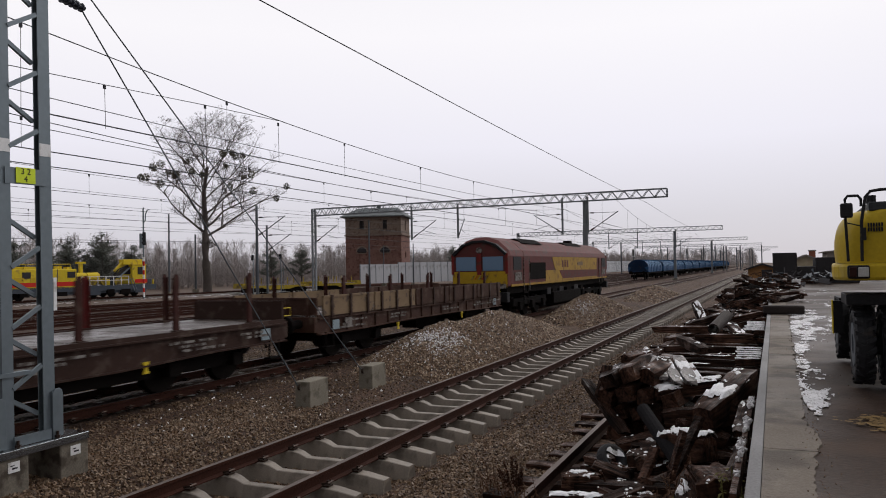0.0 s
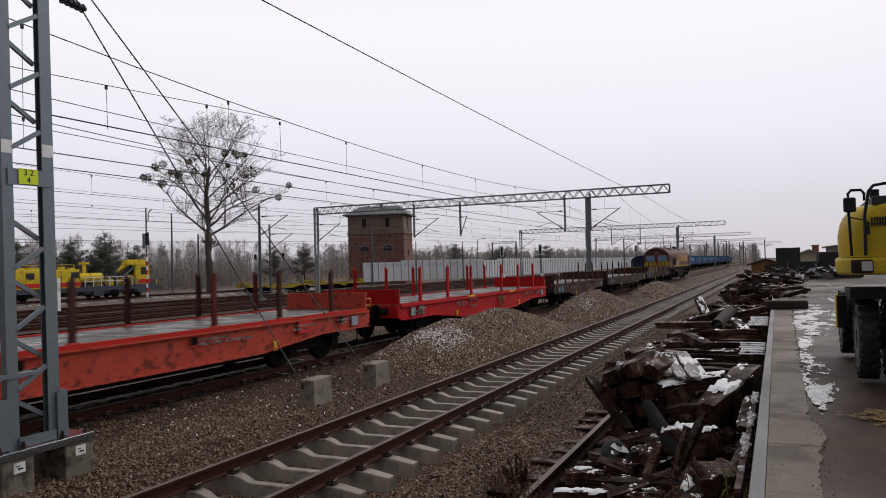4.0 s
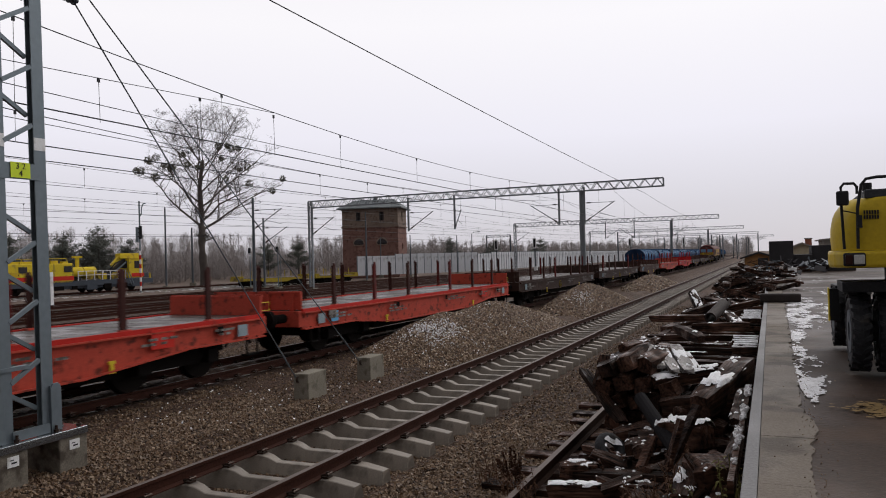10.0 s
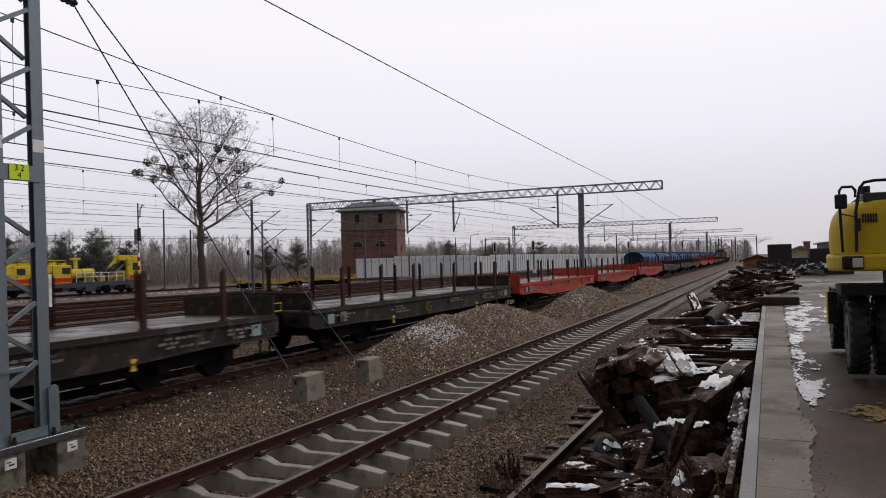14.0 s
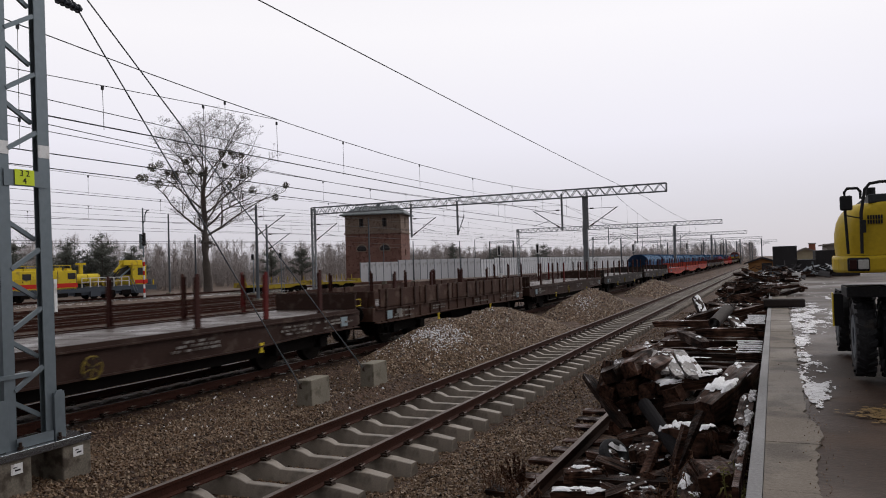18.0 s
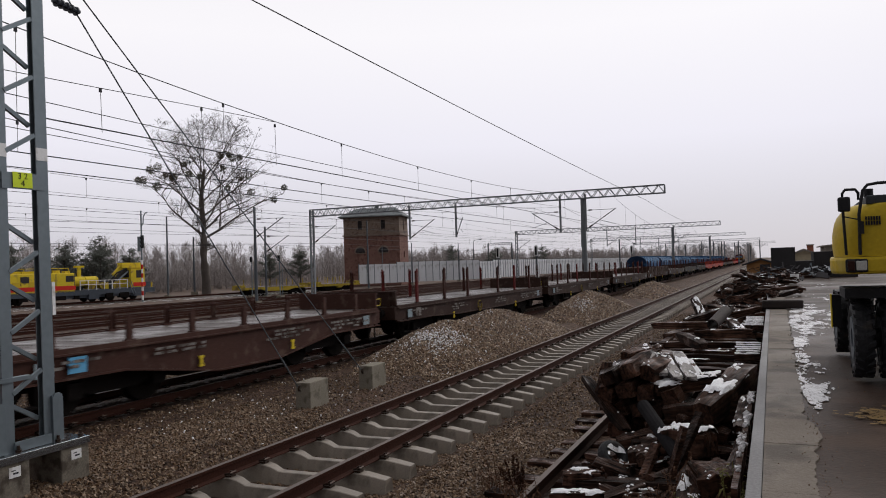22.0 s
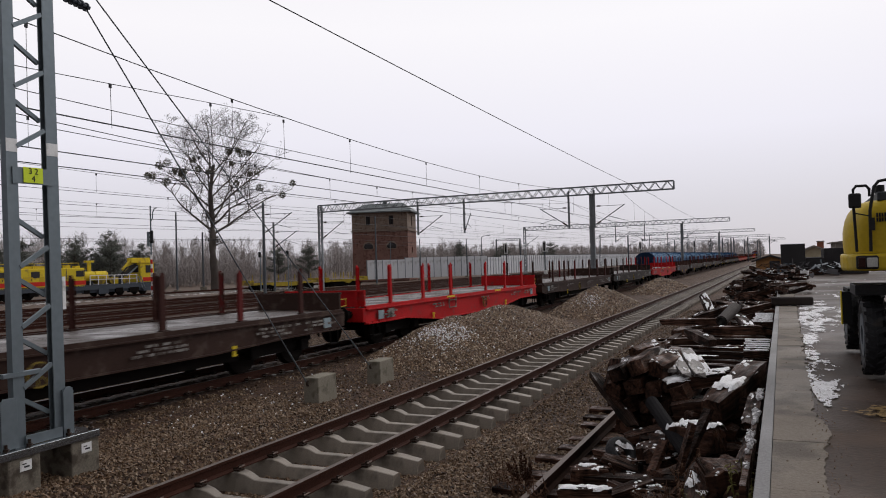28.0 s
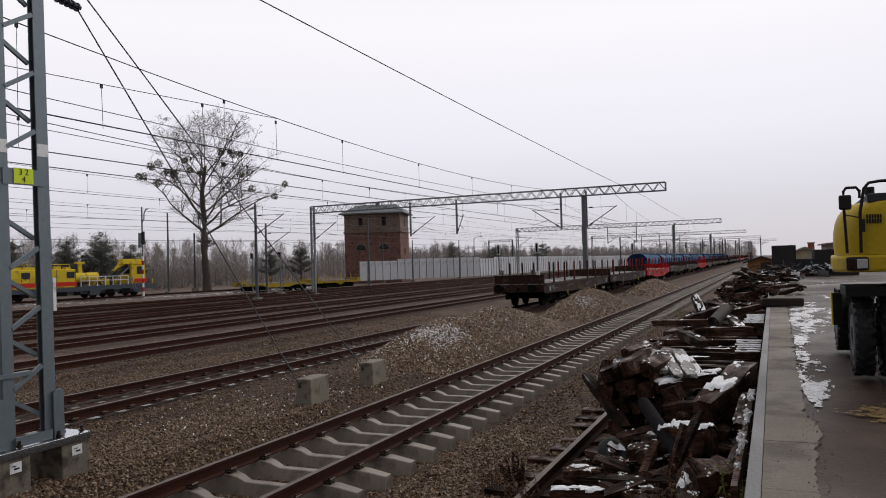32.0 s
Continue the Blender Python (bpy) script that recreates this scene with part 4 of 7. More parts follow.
def flat_wagon(label, body, stake_list, half, stake_h, seed, flap=None, red_at=(), brake=-1.0, deep=0.42, gear=True):
    """A bogie flat wagon: boarded deck, girders, end flaps, stakes, bogies, buffers."""
    w = thing("flat_wagon", label, "flat wagon", group="wagons of the goods train")
    flap = flap or body
    boards = Shape()
    n = int(2 * half / 0.24)
    r = random.Random(seed)
    top = []
    for i in range(n):
        y0, y1, z = -half + i * 2 * half / n, -half + (i + 1) * 2 * half / n, 1.215 + r.uniform(-0.003, 0.003)
        top += [(y0 + 0.002, z - 0.012), (y0 + 0.006, z), (y1 - 0.006, z), (y1 - 0.002, z - 0.012)]
    boards.prism([(-half, 1.17)] + top + [(half, 1.17)], -1.28, 1.28, "x")
    part("deck", boards, WET_PLANK, w, "wet grey-brown deck boards with shallow puddles")
    for x in (-1.30, 1.30):
        side_beam(w, x, half, deep, 0.76, not gear, body)
        part("deck_edge", Shape().box(x * 1.005, 0, 1.20, 0.07, 2 * half, 0.085), EDGE_RED if body is ORANGE_BODY else body, w)
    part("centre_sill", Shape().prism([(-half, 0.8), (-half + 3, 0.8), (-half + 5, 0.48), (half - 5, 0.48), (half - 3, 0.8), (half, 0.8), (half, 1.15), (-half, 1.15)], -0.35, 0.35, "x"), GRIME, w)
    for sy in (-1, 1):
        part("headstock", Shape().box(0, sy * (half + 0.06), 1.0, 2.62, 0.14, 0.38), body, w, bevel=0.01)
        fl = Shape().box(0, sy * (half - 0.02), 1.43, 2.58, 0.07, 0.42)
        for x in (-1.05, -0.35, 0.35, 1.05):
            fl.box(x, sy * (half + 0.03), 1.4, 0.09, 0.06, 0.44)
        fl.box(0, sy * (half + 0.02), 1.64, 2.6, 0.06, 0.05)
        part("end_flap", fl, flap, w, "raised hinged end board")
        for x in (-0.875, 0.875):
            part("buffer", BUFFER, None, w, m=pose(x, sy * (half + 0.12), 1.02, 0, 0, 0 if sy > 0 else 180))
        part("coupling_hook", Shape().box(0, sy * (half + 0.25), 0.98, 0.06, 0.3, 0.12).tube([(0, sy * (half + 0.36), 0.98), (0, sy * (half + 0.42), 0.6), (0, sy * (half + 0.3), 0.45)], 0.035, 6), GRIME, w)
        if sy > 0:
            part("grab_handle", Shape().tube([(1.2, sy * (half + 0.13), 1.30), (1.2, sy * (half + 0.40), 1.30), (1.2, sy * (half + 0.40), 1.48), (1.2, sy * (half + 0.13), 1.48)], 0.012, 6), MARK_YELLOW, w, "yellow shunter's handle")
        bg = part("bogie", BOGIE, None, w, m=pose(0, sy * (half - 2.35), 0))
        for dy in (-0.9, 0.9):
            part("wheelset", WHEELSET, None, bg, m=pose(0, dy, AXLE))
        part("step", Shape().box(1.32, sy * (half - 0.45), 0.42, 0.18, 0.4, 0.03).bar((1.36, sy * (half - 0.62), 0.42), (1.36, sy * (half - 0.62), 0.8), 0.03).bar((1.36, sy * (half - 0.28), 0.42), (1.36, sy * (half - 0.28), 0.8), 0.03), GRIME, w)
        part("brake_lever", Shape().box(1.37, sy * (half - 4.15), 0.66, 0.03, 0.07, 0.15).box(1.372, sy * (half - 4.15), 0.75, 0.03, 0.13, 0.05).box(1.374, sy * (half - 4.15), 0.585, 0.03, 0.12, 0.04), MARK_YELLOW, w, "yellow brake lever plate")
        part("load_label", Shape().box(1.375, sy * (half - 0.75), 0.96, 0.006, 0.3, 0.24), LABEL_BLUE, w, "faded pale blue label")
    if brake:
        bw = Shape().ring((1.42, brake, 0.85), 0.20, 0.178, 0.03, "x", 20)
        for k in range(3):
            a = math.pi * k / 3 + 0.4
            bw.bar((1.42, brake - 0.19 * math.cos(a), 0.85 - 0.19 * math.sin(a)), (1.42, brake + 0.19 * math.cos(a), 0.85 + 0.19 * math.sin(a)), 0.016)
        part("brake_wheel", bw, WHEEL_YELLOW, w, "grimy yellow hand brake wheel on the side")
    tagged(part("side_lettering", text_bars(seed, 1.34, half), MARK_WHITE, w), "worn white stencil marks", "", "", "stuff")
    part("data_plate", Shape().box(1.376, -half + 1.35, 0.97, 0.006, 0.34, 0.26), MARK_BLUE if seed % 3 == 0 else MARK_WHITE, w)
    # the two widest slabs are added to close the underside and keep it dark
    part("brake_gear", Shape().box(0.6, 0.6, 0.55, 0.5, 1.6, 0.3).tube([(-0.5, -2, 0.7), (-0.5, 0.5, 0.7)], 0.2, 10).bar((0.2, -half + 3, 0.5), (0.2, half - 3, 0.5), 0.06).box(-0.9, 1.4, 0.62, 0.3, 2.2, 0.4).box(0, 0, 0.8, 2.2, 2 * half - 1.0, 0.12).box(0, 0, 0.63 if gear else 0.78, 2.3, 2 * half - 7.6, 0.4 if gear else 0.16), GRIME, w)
    for i, (y, side) in enumerate(stake_list):
        x = 1.23 * side
        top_z = 1.2 + stake_h
        s = Shape().prism([(y - 0.065, 1.19), (y - 0.06, top_z - 0.05), (y - 0.035, top_z), (y + 0.035, top_z), (y + 0.06, top_z - 0.05), (y + 0.065, 1.19)], x - 0.012, x + 0.012, "x")
        for dy in (-0.05, 0.05):
            s.box(x - 0.03 * side, y + dy, 1.19 + (stake_h - 0.06) / 2, 0.06, 0.014, stake_h - 0.06)
        part("stake", s, STAKE_RED if i in red_at else (body if stake_h < 0.7 else STAKE_DARK if body not in (RED_BODY,) else RED_BODY), w, bevel=0.008)
        part("stake_pocket", Shape().box(x, y, 1.235, 0.13, 0.2, 0.05), body, w)
    for c in w.children:
        if not c.name.startswith("bogie"):
            c.matrix_basis = pose(0, 0, -0.06) @ c.matrix_basis
    return w


def long_stakes(shift=0.0):
    return [(y + (shift if s > 0 else shift + 0.04), s) for y in (-5.95, -3.8, -1.65, 1.65, 3.8, 5.95) for s in (1, -1)]


def stakes_for(half, step):
    n = int((half - 0.9) / step)
    return [(i * step + (0.0 if s > 0 else 0.25), s) for i in range(-n, n + 1) for s in (1, -1)]


LONG, SHORT = 7.55, 5.65
KINDS = {}
KINDS["dark"] = flat_wagon("grimy brown flat wagon with wet deck boards and tall stakes", DARK_BODY, long_stakes(0.5), LONG, 1.12, 1, red_at=(4, 9), deep=0.68)
KINDS["dark2"] = flat_wagon("grimy dark flat wagon with several red stakes", DARK_BODY, long_stakes(), LONG, 1.12, 2, red_at=(0, 3, 5, 8, 11), deep=0.68)
KINDS["black"] = flat_wagon("sooty black flat wagon with brown stakes", BLACK_BODY, long_stakes(), LONG, 1.12, 4, deep=0.66)
KINDS["red"] = flat_wagon("freshly painted bright red flat wagon with red stakes", RED_BODY, long_stakes(), LONG, 1.15, 5, brake=1.0, deep=0.53)
part("tally_frame", Shape().bar((1.40, -2.22, 1.14), (1.40, -2.22, 0.77), 0.03).bar((1.40, -1.66, 1.14), (1.40, -1.66, 0.77), 0.03).bar((1.40, -2.22, 0.79), (1.40, -1.66, 0.79), 0.03).bar((1.40, -2.22, 1.03), (1.40, -1.66, 1.03), 0.03), MARK_WHITE, KINDS["red"], "pale step frame on the side girder")
KINDS["orange"] = flat_wagon("faded orange-red flat wagon with dark rust-brown stakes", ORANGE_BODY, long_stakes(), LONG, 1.12, 6, red_at=(2, 6, 11), brake=False, deep=0.55)
# the GRIME plates are drawn in place of dark holes in the girder
for y, ln, h, q in ((4.55, 0.55, 0.36, MARK_RED), (6.1, 0.2, 0.14, GRIME), (0.9, 0.16, 0.14, GRIME), (-2.7, 0.18, 0.14, GRIME), (-6.3, 0.34, 0.2, MARK_WHITE)):
    part("side_plate", Shape().box(1.385, y, 0.97, 0.008, ln, h), q, KINDS["orange"])
for y in (-1.94, 2.6):
    part("edge_mark", Shape().box(1.35, y, 1.146, 0.016, 0.62, 0.06), MARK_YELLOW, KINDS["red"], "yellow mark painted on the deck edge")
KINDS["short"] = flat_wagon("oxide-brown short flat wagon with low stakes", BROWN_BODY, stakes_for(SHORT, 1.55), SHORT, 0.48, 3, brake=False)


RUST_BODY = paint("rust_brown_paint", (0.055, 0.028, 0.02), (0.10, 0.065, 0.05), 0.58)
TAN_PAINT = mat("dusty_tan_paint", (0.20, 0.14, 0.085), 0.7, stain=(0.08, 0.06, 0.05))


def board_wagon(label, tan):
    """A wagon with low drop sides, each side board a piece of its own."""
    half = 6.6
    w = flat_wagon(label, RUST_BODY, stakes_for(half, 2.6), half, 1.0, 7, brake=False, deep=0.8, gear=False)
    for sx in (-1, 1):
        for i in range(5):
            y = -half + 0.1 + (i + 0.5) * (2 * half - 0.2) / 5
            s = Shape().box(sx * 1.375, y, 1.40, 0.05, (2 * half - 0.2) / 5 - 0.1, 0.5)
            s.box(sx * 1.38, y, 1.62, 0.07, (2 * half - 0.2) / 5 - 0.1, 0.05)
            for k in (-0.9, 0, 0.9):
                part("side_rib", Shape().box(sx * 1.42, y + k, 1.38, 0.05, 0.09, 0.56), DARK_BODY, w)
            part("side_board", s, TAN_PAINT if i in tan else RUST_BODY, w, "hinged steel side board")
    return w


KINDS["boards"] = board_wagon("rust-brown wagon with low hinged sides, some repainted tan", (0, 1))
KINDS["plain_boards"] = board_wagon("rust-brown wagon with low hinged sides and worn stakes", ())

# rear end of each wagon's deck at the start, front to back
ORDER = [("boards", 15.35), ("dark", -1.1), ("short", -14.1), ("red", -30.85), ("orange", -47.9), ("short", -60.8), ("dark2", -77.5), ("dark", -94.4), ("orange", -111.2), ("orange", -127.8),
         ("orange", -144.5), ("black", -161.1), ("black", -177.7), ("dark", -194.1), ("plain_boards", -208.6), ("dark2", -224.7), ("dark", -241.2), ("dark2", -257.6), ("short", -270.1), ("red", -286.6),
         ("black", -302.9), ("dark", -319.2), ("red", -335.5), ("dark2", -351.8), ("dark", -368.0)]
HALF = {"boards": 6.6, "plain_boards": 6.6, "short": SHORT}
train = []
used = set()
for kind, rear in ORDER:
    y = rear + HALF.get(kind, LONG)
    if kind in used:
        w = copy_thing(KINDS[kind], pose(TRAIN_X, y, TRAIN_Z))
    else:
        w = KINDS[kind]
        w.matrix_basis = pose(TRAIN_X, y, TRAIN_Z)
        used.add(kind)
    train.append((w, y))
# tail plates on the last wagon
last = train[-1][0]
for x in (-0.9, 0.75):
    part("tail_plate", Shape().box(x, -LONG - 0.08, 1.74, 0.24, 0.02, 0.24), MARK_WHITE, last, "square tail marker plate")


def locomotive():
    """A six-axle diesel: maroon and yellow body, rounded roof, a cab at each end."""
    maroon = paint("maroon_paint", (0.115, 0.036, 0.033), (0.085, 0.05, 0.043), 0.58)
    gold = paint("gold_band_paint", (0.34, 0.21, 0.04), (0.19, 0.11, 0.04), 0.60)
    warn = paint("warning_yellow_paint", (0.42, 0.27, 0.02), (0.22, 0.13, 0.03), 0.60)
    # the pane's blue base imitates reflected sky
    pane = glass_mat("cab_glass", (0.10, 0.19, 0.30))
    pillar = paint("dull_red_paint", (0.17, 0.025, 0.022))
    t = thing("diesel_locomotive", "maroon and gold diesel locomotive with yellow cab end", "locomotive")
    half = 10.1
    prof = [(-1.32, 1.44), (-1.32, 2.75), (-1.22, 3.0), (-0.75, 3.42), (-0.25, 3.58), (0.25, 3.58), (0.75, 3.42), (1.22, 3.0), (1.32, 2.75), (1.32, 1.44)]
    part("body", Shape().prism(prof, -half + 2.2, half - 2.2), maroon, t)
    for sy in (-1, 1):
        cab = Shape()
        e, m_ = half, half - 2.2
        k = len(prof)
        secs = [(m_, 1.0, 0.0), (half - 0.35, 1.0, 0.0), (half, 0.97, -0.25)]
        v = [(x * s, sy * y, z + (d if z > 2.8 else 0)) for y, s, d in secs for x, z in prof]
        f = [(i * k + j, i * k + (j + 1) % k, (i + 1) * k + (j + 1) % k, (i + 1) * k + j) for i in range(2) for j in range(k)] + [tuple(range(2 * k, 3 * k)), tuple(range(k))]
        cabp = part("cab", cab.add(v, f), maroon, t, bevel=0.04)
        part("nose_panel", Shape().box(0, sy * (half + 0.012), 1.74, 2.5, 0.03, 0.68), warn, cabp, "yellow warning panel")
        for x in (-0.62, 0.62):
            part("windscreen", Shape().box(x, sy * (half + 0.012), 2.42, 0.92, 0.03, 0.6), pane, cabp, "windscreen coloured like reflected sky")
        part("centre_pillar", Shape().box(0, sy * (half + 0.02), 2.4, 0.2, 0.05, 0.9), pillar, cabp)
        for x in (-1.24, 1.24):
            part("corner_pillar", Shape().box(x, sy * (half + 0.014), 2.42, 0.12, 0.05, 0.9), pillar, cabp)
        part("headlamp", Shape().tube([(0, sy * (half - 0.1), 3.0), (0, sy * (half + 0.05), 3.0)], 0.13, 12), MARK_WHITE, cabp)
        for x in (-0.95, 0.95):
            part("lamp_cluster", Shape().box(x, sy * (half + 0.04), 1.45, 0.5, 0.05, 0.2), MARK_WHITE, cabp, "pale lamp cluster")
        for k in range(5):
            part("chevron", Shape().bar((-0.36 + 0.16 * k, sy * (half + 0.035), 1.74), (-0.24 + 0.16 * k, sy * (half + 0.035), 1.92), 0.07, 0.02), MARK_WHITE if k % 2 == 0 else MARK_RED, cabp)
        outer = [(x * 1.03, z + 0.05) for x, z in prof[2:-2]]
        inner = [(x * 0.97, z - 0.04) for x, z in prof[2:-2]]
        visor = Shape()
        for (p0, p1), (q0, q1) in zip(zip(outer[:-1], outer[1:]), zip(inner[:-1], inner[1:])):
            visor.prism([(p0[0], p0[1] - 0.2), (p1[0], p1[1] - 0.2), (q1[0], q1[1] - 0.2), (q0[0], q0[1] - 0.2)], sy * (half - 0.4), sy * (half + 0.1))
        part("visor", visor, BLACK, cabp, "black visor over the windscreens")
        part("buffer_beam", Shape().box(0, sy * (half + 0.02), 0.98, 2.6, 0.3, 0.4), BLACK, t)
        for x in (-0.875, 0.875):
            part("buffer", BUFFER, None, t, m=pose(x, sy * (half + 0.1), 1.0, 0, 0, 0 if sy > 0 else 180))
        for x in (-1.33, 1.33):
            part("cab_window", Shape().box(x, sy * (half - 1.15), 2.42, 0.03, 1.1, 0.58), BLACK, cabp)
            part("cab_door", Shape().box(x, sy * (half - 2.3), 2.1, 0.03, 0.6, 1.2), maroon, cabp)
            part("number_panel", Shape().box(x * 1.004, sy * (half - 1.25), 1.84, 0.03, 0.95, 0.36), MARK_WHITE, cabp)
            for dy in (1.9, 2.75):
                part("handrail", Shape().tube([(x * 1.04, sy * (half - dy), 1.2), (x * 1.04, sy * (half - dy), 2.6)], 0.02, 6), MARK_WHITE, cabp)
            part("cab_ladder", Shape().bar((x, sy * (half - 2.0), 0.6), (x, sy * (half - 2.0), 1.45), 0.04).bar((x, sy * (half - 2.6), 0.6), (x, sy * (half - 2.6), 1.45), 0.04).bar((x, sy * (half - 2.0), 0.8), (x, sy * (half - 2.6), 0.8), 0.05).bar((x, sy * (half - 2.0), 1.1), (x, sy * (half - 2.6), 1.1), 0.05), GRIME, cabp)
        bg = Shape()
        for x in (-1.05, 1.05):
            bg.prism([(-2.6, 0.55), (-2.5, 0.85), (2.5, 0.85), (2.6, 0.55), (1.6, 0.45), (0.9, 0.55), (-0.9, 0.55), (-1.6, 0.45)], x - 0.07, x + 0.07, "x")
            for y in (-1.8, 0, 1.8):
                bg.box(x * 1.1, y, 0.53, 0.18, 0.36, 0.36)
        b = part("bogie", bg, GRIME, t, m=pose(0, sy * 6.4, 0))
        for y in (-1.8, 0, 1.8):
            part("wheelset", WHEELSET, None, b, m=pose(0, y, AXLE))
    for x in (-1.325, 1.325):
        part("gold_band", Shape().prism([(-4.58, 1.52), (-4.56, 2.06), (-2.8, 2.06), (-3.36, 2.73), (6.9, 2.73), (6.9, 1.52)], x - 0.012, x + 0.012, "x"), gold, t, "gold band along the side")
        part("maroon_stripe", Shape().prism([(-1.4, 1.60), (-2.05, 2.05), (6.9, 2.0), (6.9, 1.60)], x * 1.002 - 0.018, x * 1.002 + 0.018, "x"), maroon, t)
        part("gold_sill", Shape().box(x, 0, 1.47, 0.05, 2 * half - 0.6, 0.09), gold, t)
        part("air_grille", Shape().box(x, -5.85 if x > 0 else 5.85, 2.06, 0.05, 2.5, 0.78), GRIME, t, "black intake grille")
        for k in (-1.35, -0.85, -0.35):
            part("letter_bar", Shape().box(x * 1.006, k, 2.38, 0.02, 0.3, 0.36), maroon, t)
        part("number_bar", Shape().box(x * 1.006, 2.5, 2.38, 0.02, 1.3, 0.22), TAN_PAINT, t)
    part("solebar", Shape().box(0, 0, 1.28, 2.3, 2 * half - 0.4, 0.34), GRIME, t)
    for k, (y, ln) in enumerate(((-3.4, 0.7), (-2.3, 0.9), (-1.0, 0.8), (0.6, 1.0), (2.2, 0.9), (3.6, 0.6))):
        part("underframe_box", Shape().box(0.98, y, 1.02, 0.35, ln, 0.34), GRIME if k % 2 else BLACK, t, bevel=0.02)
    part("fuel_tank", Shape().prism([(-1.25, 0.35), (-1.25, 0.95), (1.25, 0.95), (1.25, 0.35), (1.0, 0.22), (-1.0, 0.22)], -2.9, 2.9), GRIME, t, bevel=0.05)
    part("roof_grille", Shape().prism([(-0.9, 3.36), (-0.5, 3.54), (0.5, 3.6), (0.9, 3.36)], -6.8, -3.6), GRIME, t)
    part("roof_hatch", Shape().prism([(-0.8, 3.40), (-0.5, 3.55), (0.5, 3.61), (0.8, 3.40)], 1.5, 5.2), GRIME, t)
    part("exhaust", Shape().box(0.0, 4.9, 3.7, 0.4, 0.6, 0.2), GRIME, t)
    return t


loco = locomotive()
LOCO_Y = 29.75 + 10.1
loco.matrix_basis = pose(TRAIN_X, LOCO_Y, TRAIN_Z)
train.append((loco, LOCO_Y))

# ---- blue covered wagons standing on the next track ----
BLUE = paint("blue_wagon_paint", (0.028, 0.085, 0.19), (0.07, 0.075, 0.09), 0.66)
BLUE_ROOF = paint("pale_blue_roof_paint", (0.075, 0.17, 0.29), (0.06, 0.10, 0.16), 0.6)

BLUE_END = paint("navy_end_paint", (0.012, 0.03, 0.07), (0.03, 0.035, 0.05), 0.62)


def blue_wagon():
    w = thing("covered_wagon", "blue covered goods wagon with a rounded pale roof", "goods wagon", group="standing blue wagons")
    arc = [(1.35 * math.cos(a), 1.85 + 0.98 * math.sin(a)) for a in [math.pi * i / 10 for i in range(11)]]
    part("body", Shape().prism([(-1.35, 1.1), (-1.35, 1.85), (1.35, 1.85), (1.35, 1.1)], -7.2, 7.2), BLUE, w)
    part("roof", Shape().prism(list(reversed(arc)), -7.2, 7.2), BLUE_ROOF, w)
    for i in range(10):
        y = -6.9 + i * 1.53
        s = Shape()
        for a0, a1 in zip(arc[:-1], arc[1:]):
            s.bar((a0[0] * 1.02, y, a0[1] + 0.02), (a1[0] * 1.02, y, a1[1] + 0.02), 0.06)
        part("roof_rib", s, BLUE, w)
        for x in (-1.37, 1.37):
            part("side_post", Shape().box(x, y, 1.48, 0.08, 0.12, 0.74), BLUE, w)
    for sy in (-1, 1):
        wall = Shape().prism([(x * 1.04, z + 0.03) for x, z in reversed(arc)] + [(-1.40, 1.1), (1.40, 1.1)], sy * 7.2, sy * 7.34)
        part("end_wall", wall, BLUE_END, w, "dark navy rounded end wall")
    part("underframe", Shape().box(0, 0, 0.98, 2.5, 14.6, 0.25), GRIME, w)
    for sy in (-1, 1):
        bg = part("bogie", BOGIE, None, w, m=pose(0, sy * 5.2, 0))
        for dy in (-0.9, 0.9):
            part("wheelset", WHEELSET, None, bg, m=pose(0, dy, AXLE))
        for x in (-0.875, 0.875):
            part("buffer", BUFFER, None, w, m=pose(x, sy * 7.3, 1.02, 0, 0, 0 if sy > 0 else 180))
    return w


bw0 = blue_wagon()
bw0.matrix_basis = pose(TRACKS["C"][0], 113.3, TRACKS["C"][1])
for i in range(1, 13):
    copy_thing(bw0, pose(TRACKS["C"][0], 113.3 + 15.9 * i, TRACKS["C"][1]))
# ---- gravel heaps between the tracks ----
def heap_height(x, y, hs):
    total = 0.0
    for cx, cy, rx, ry, h in hs:
        d = math.hypot((x - cx) / rx, (y - cy) / ry)
        total += math.exp(min(6, h * (1 - d ** 1.25)) / 0.16)
    z = 0.16 * math.log(total + 1e-30)
    return -0.25 + z + (0.06 * noise.noise(Vector((x * 1.3, y * 1.3, hs[0][1]))) if z > 0 else 0)


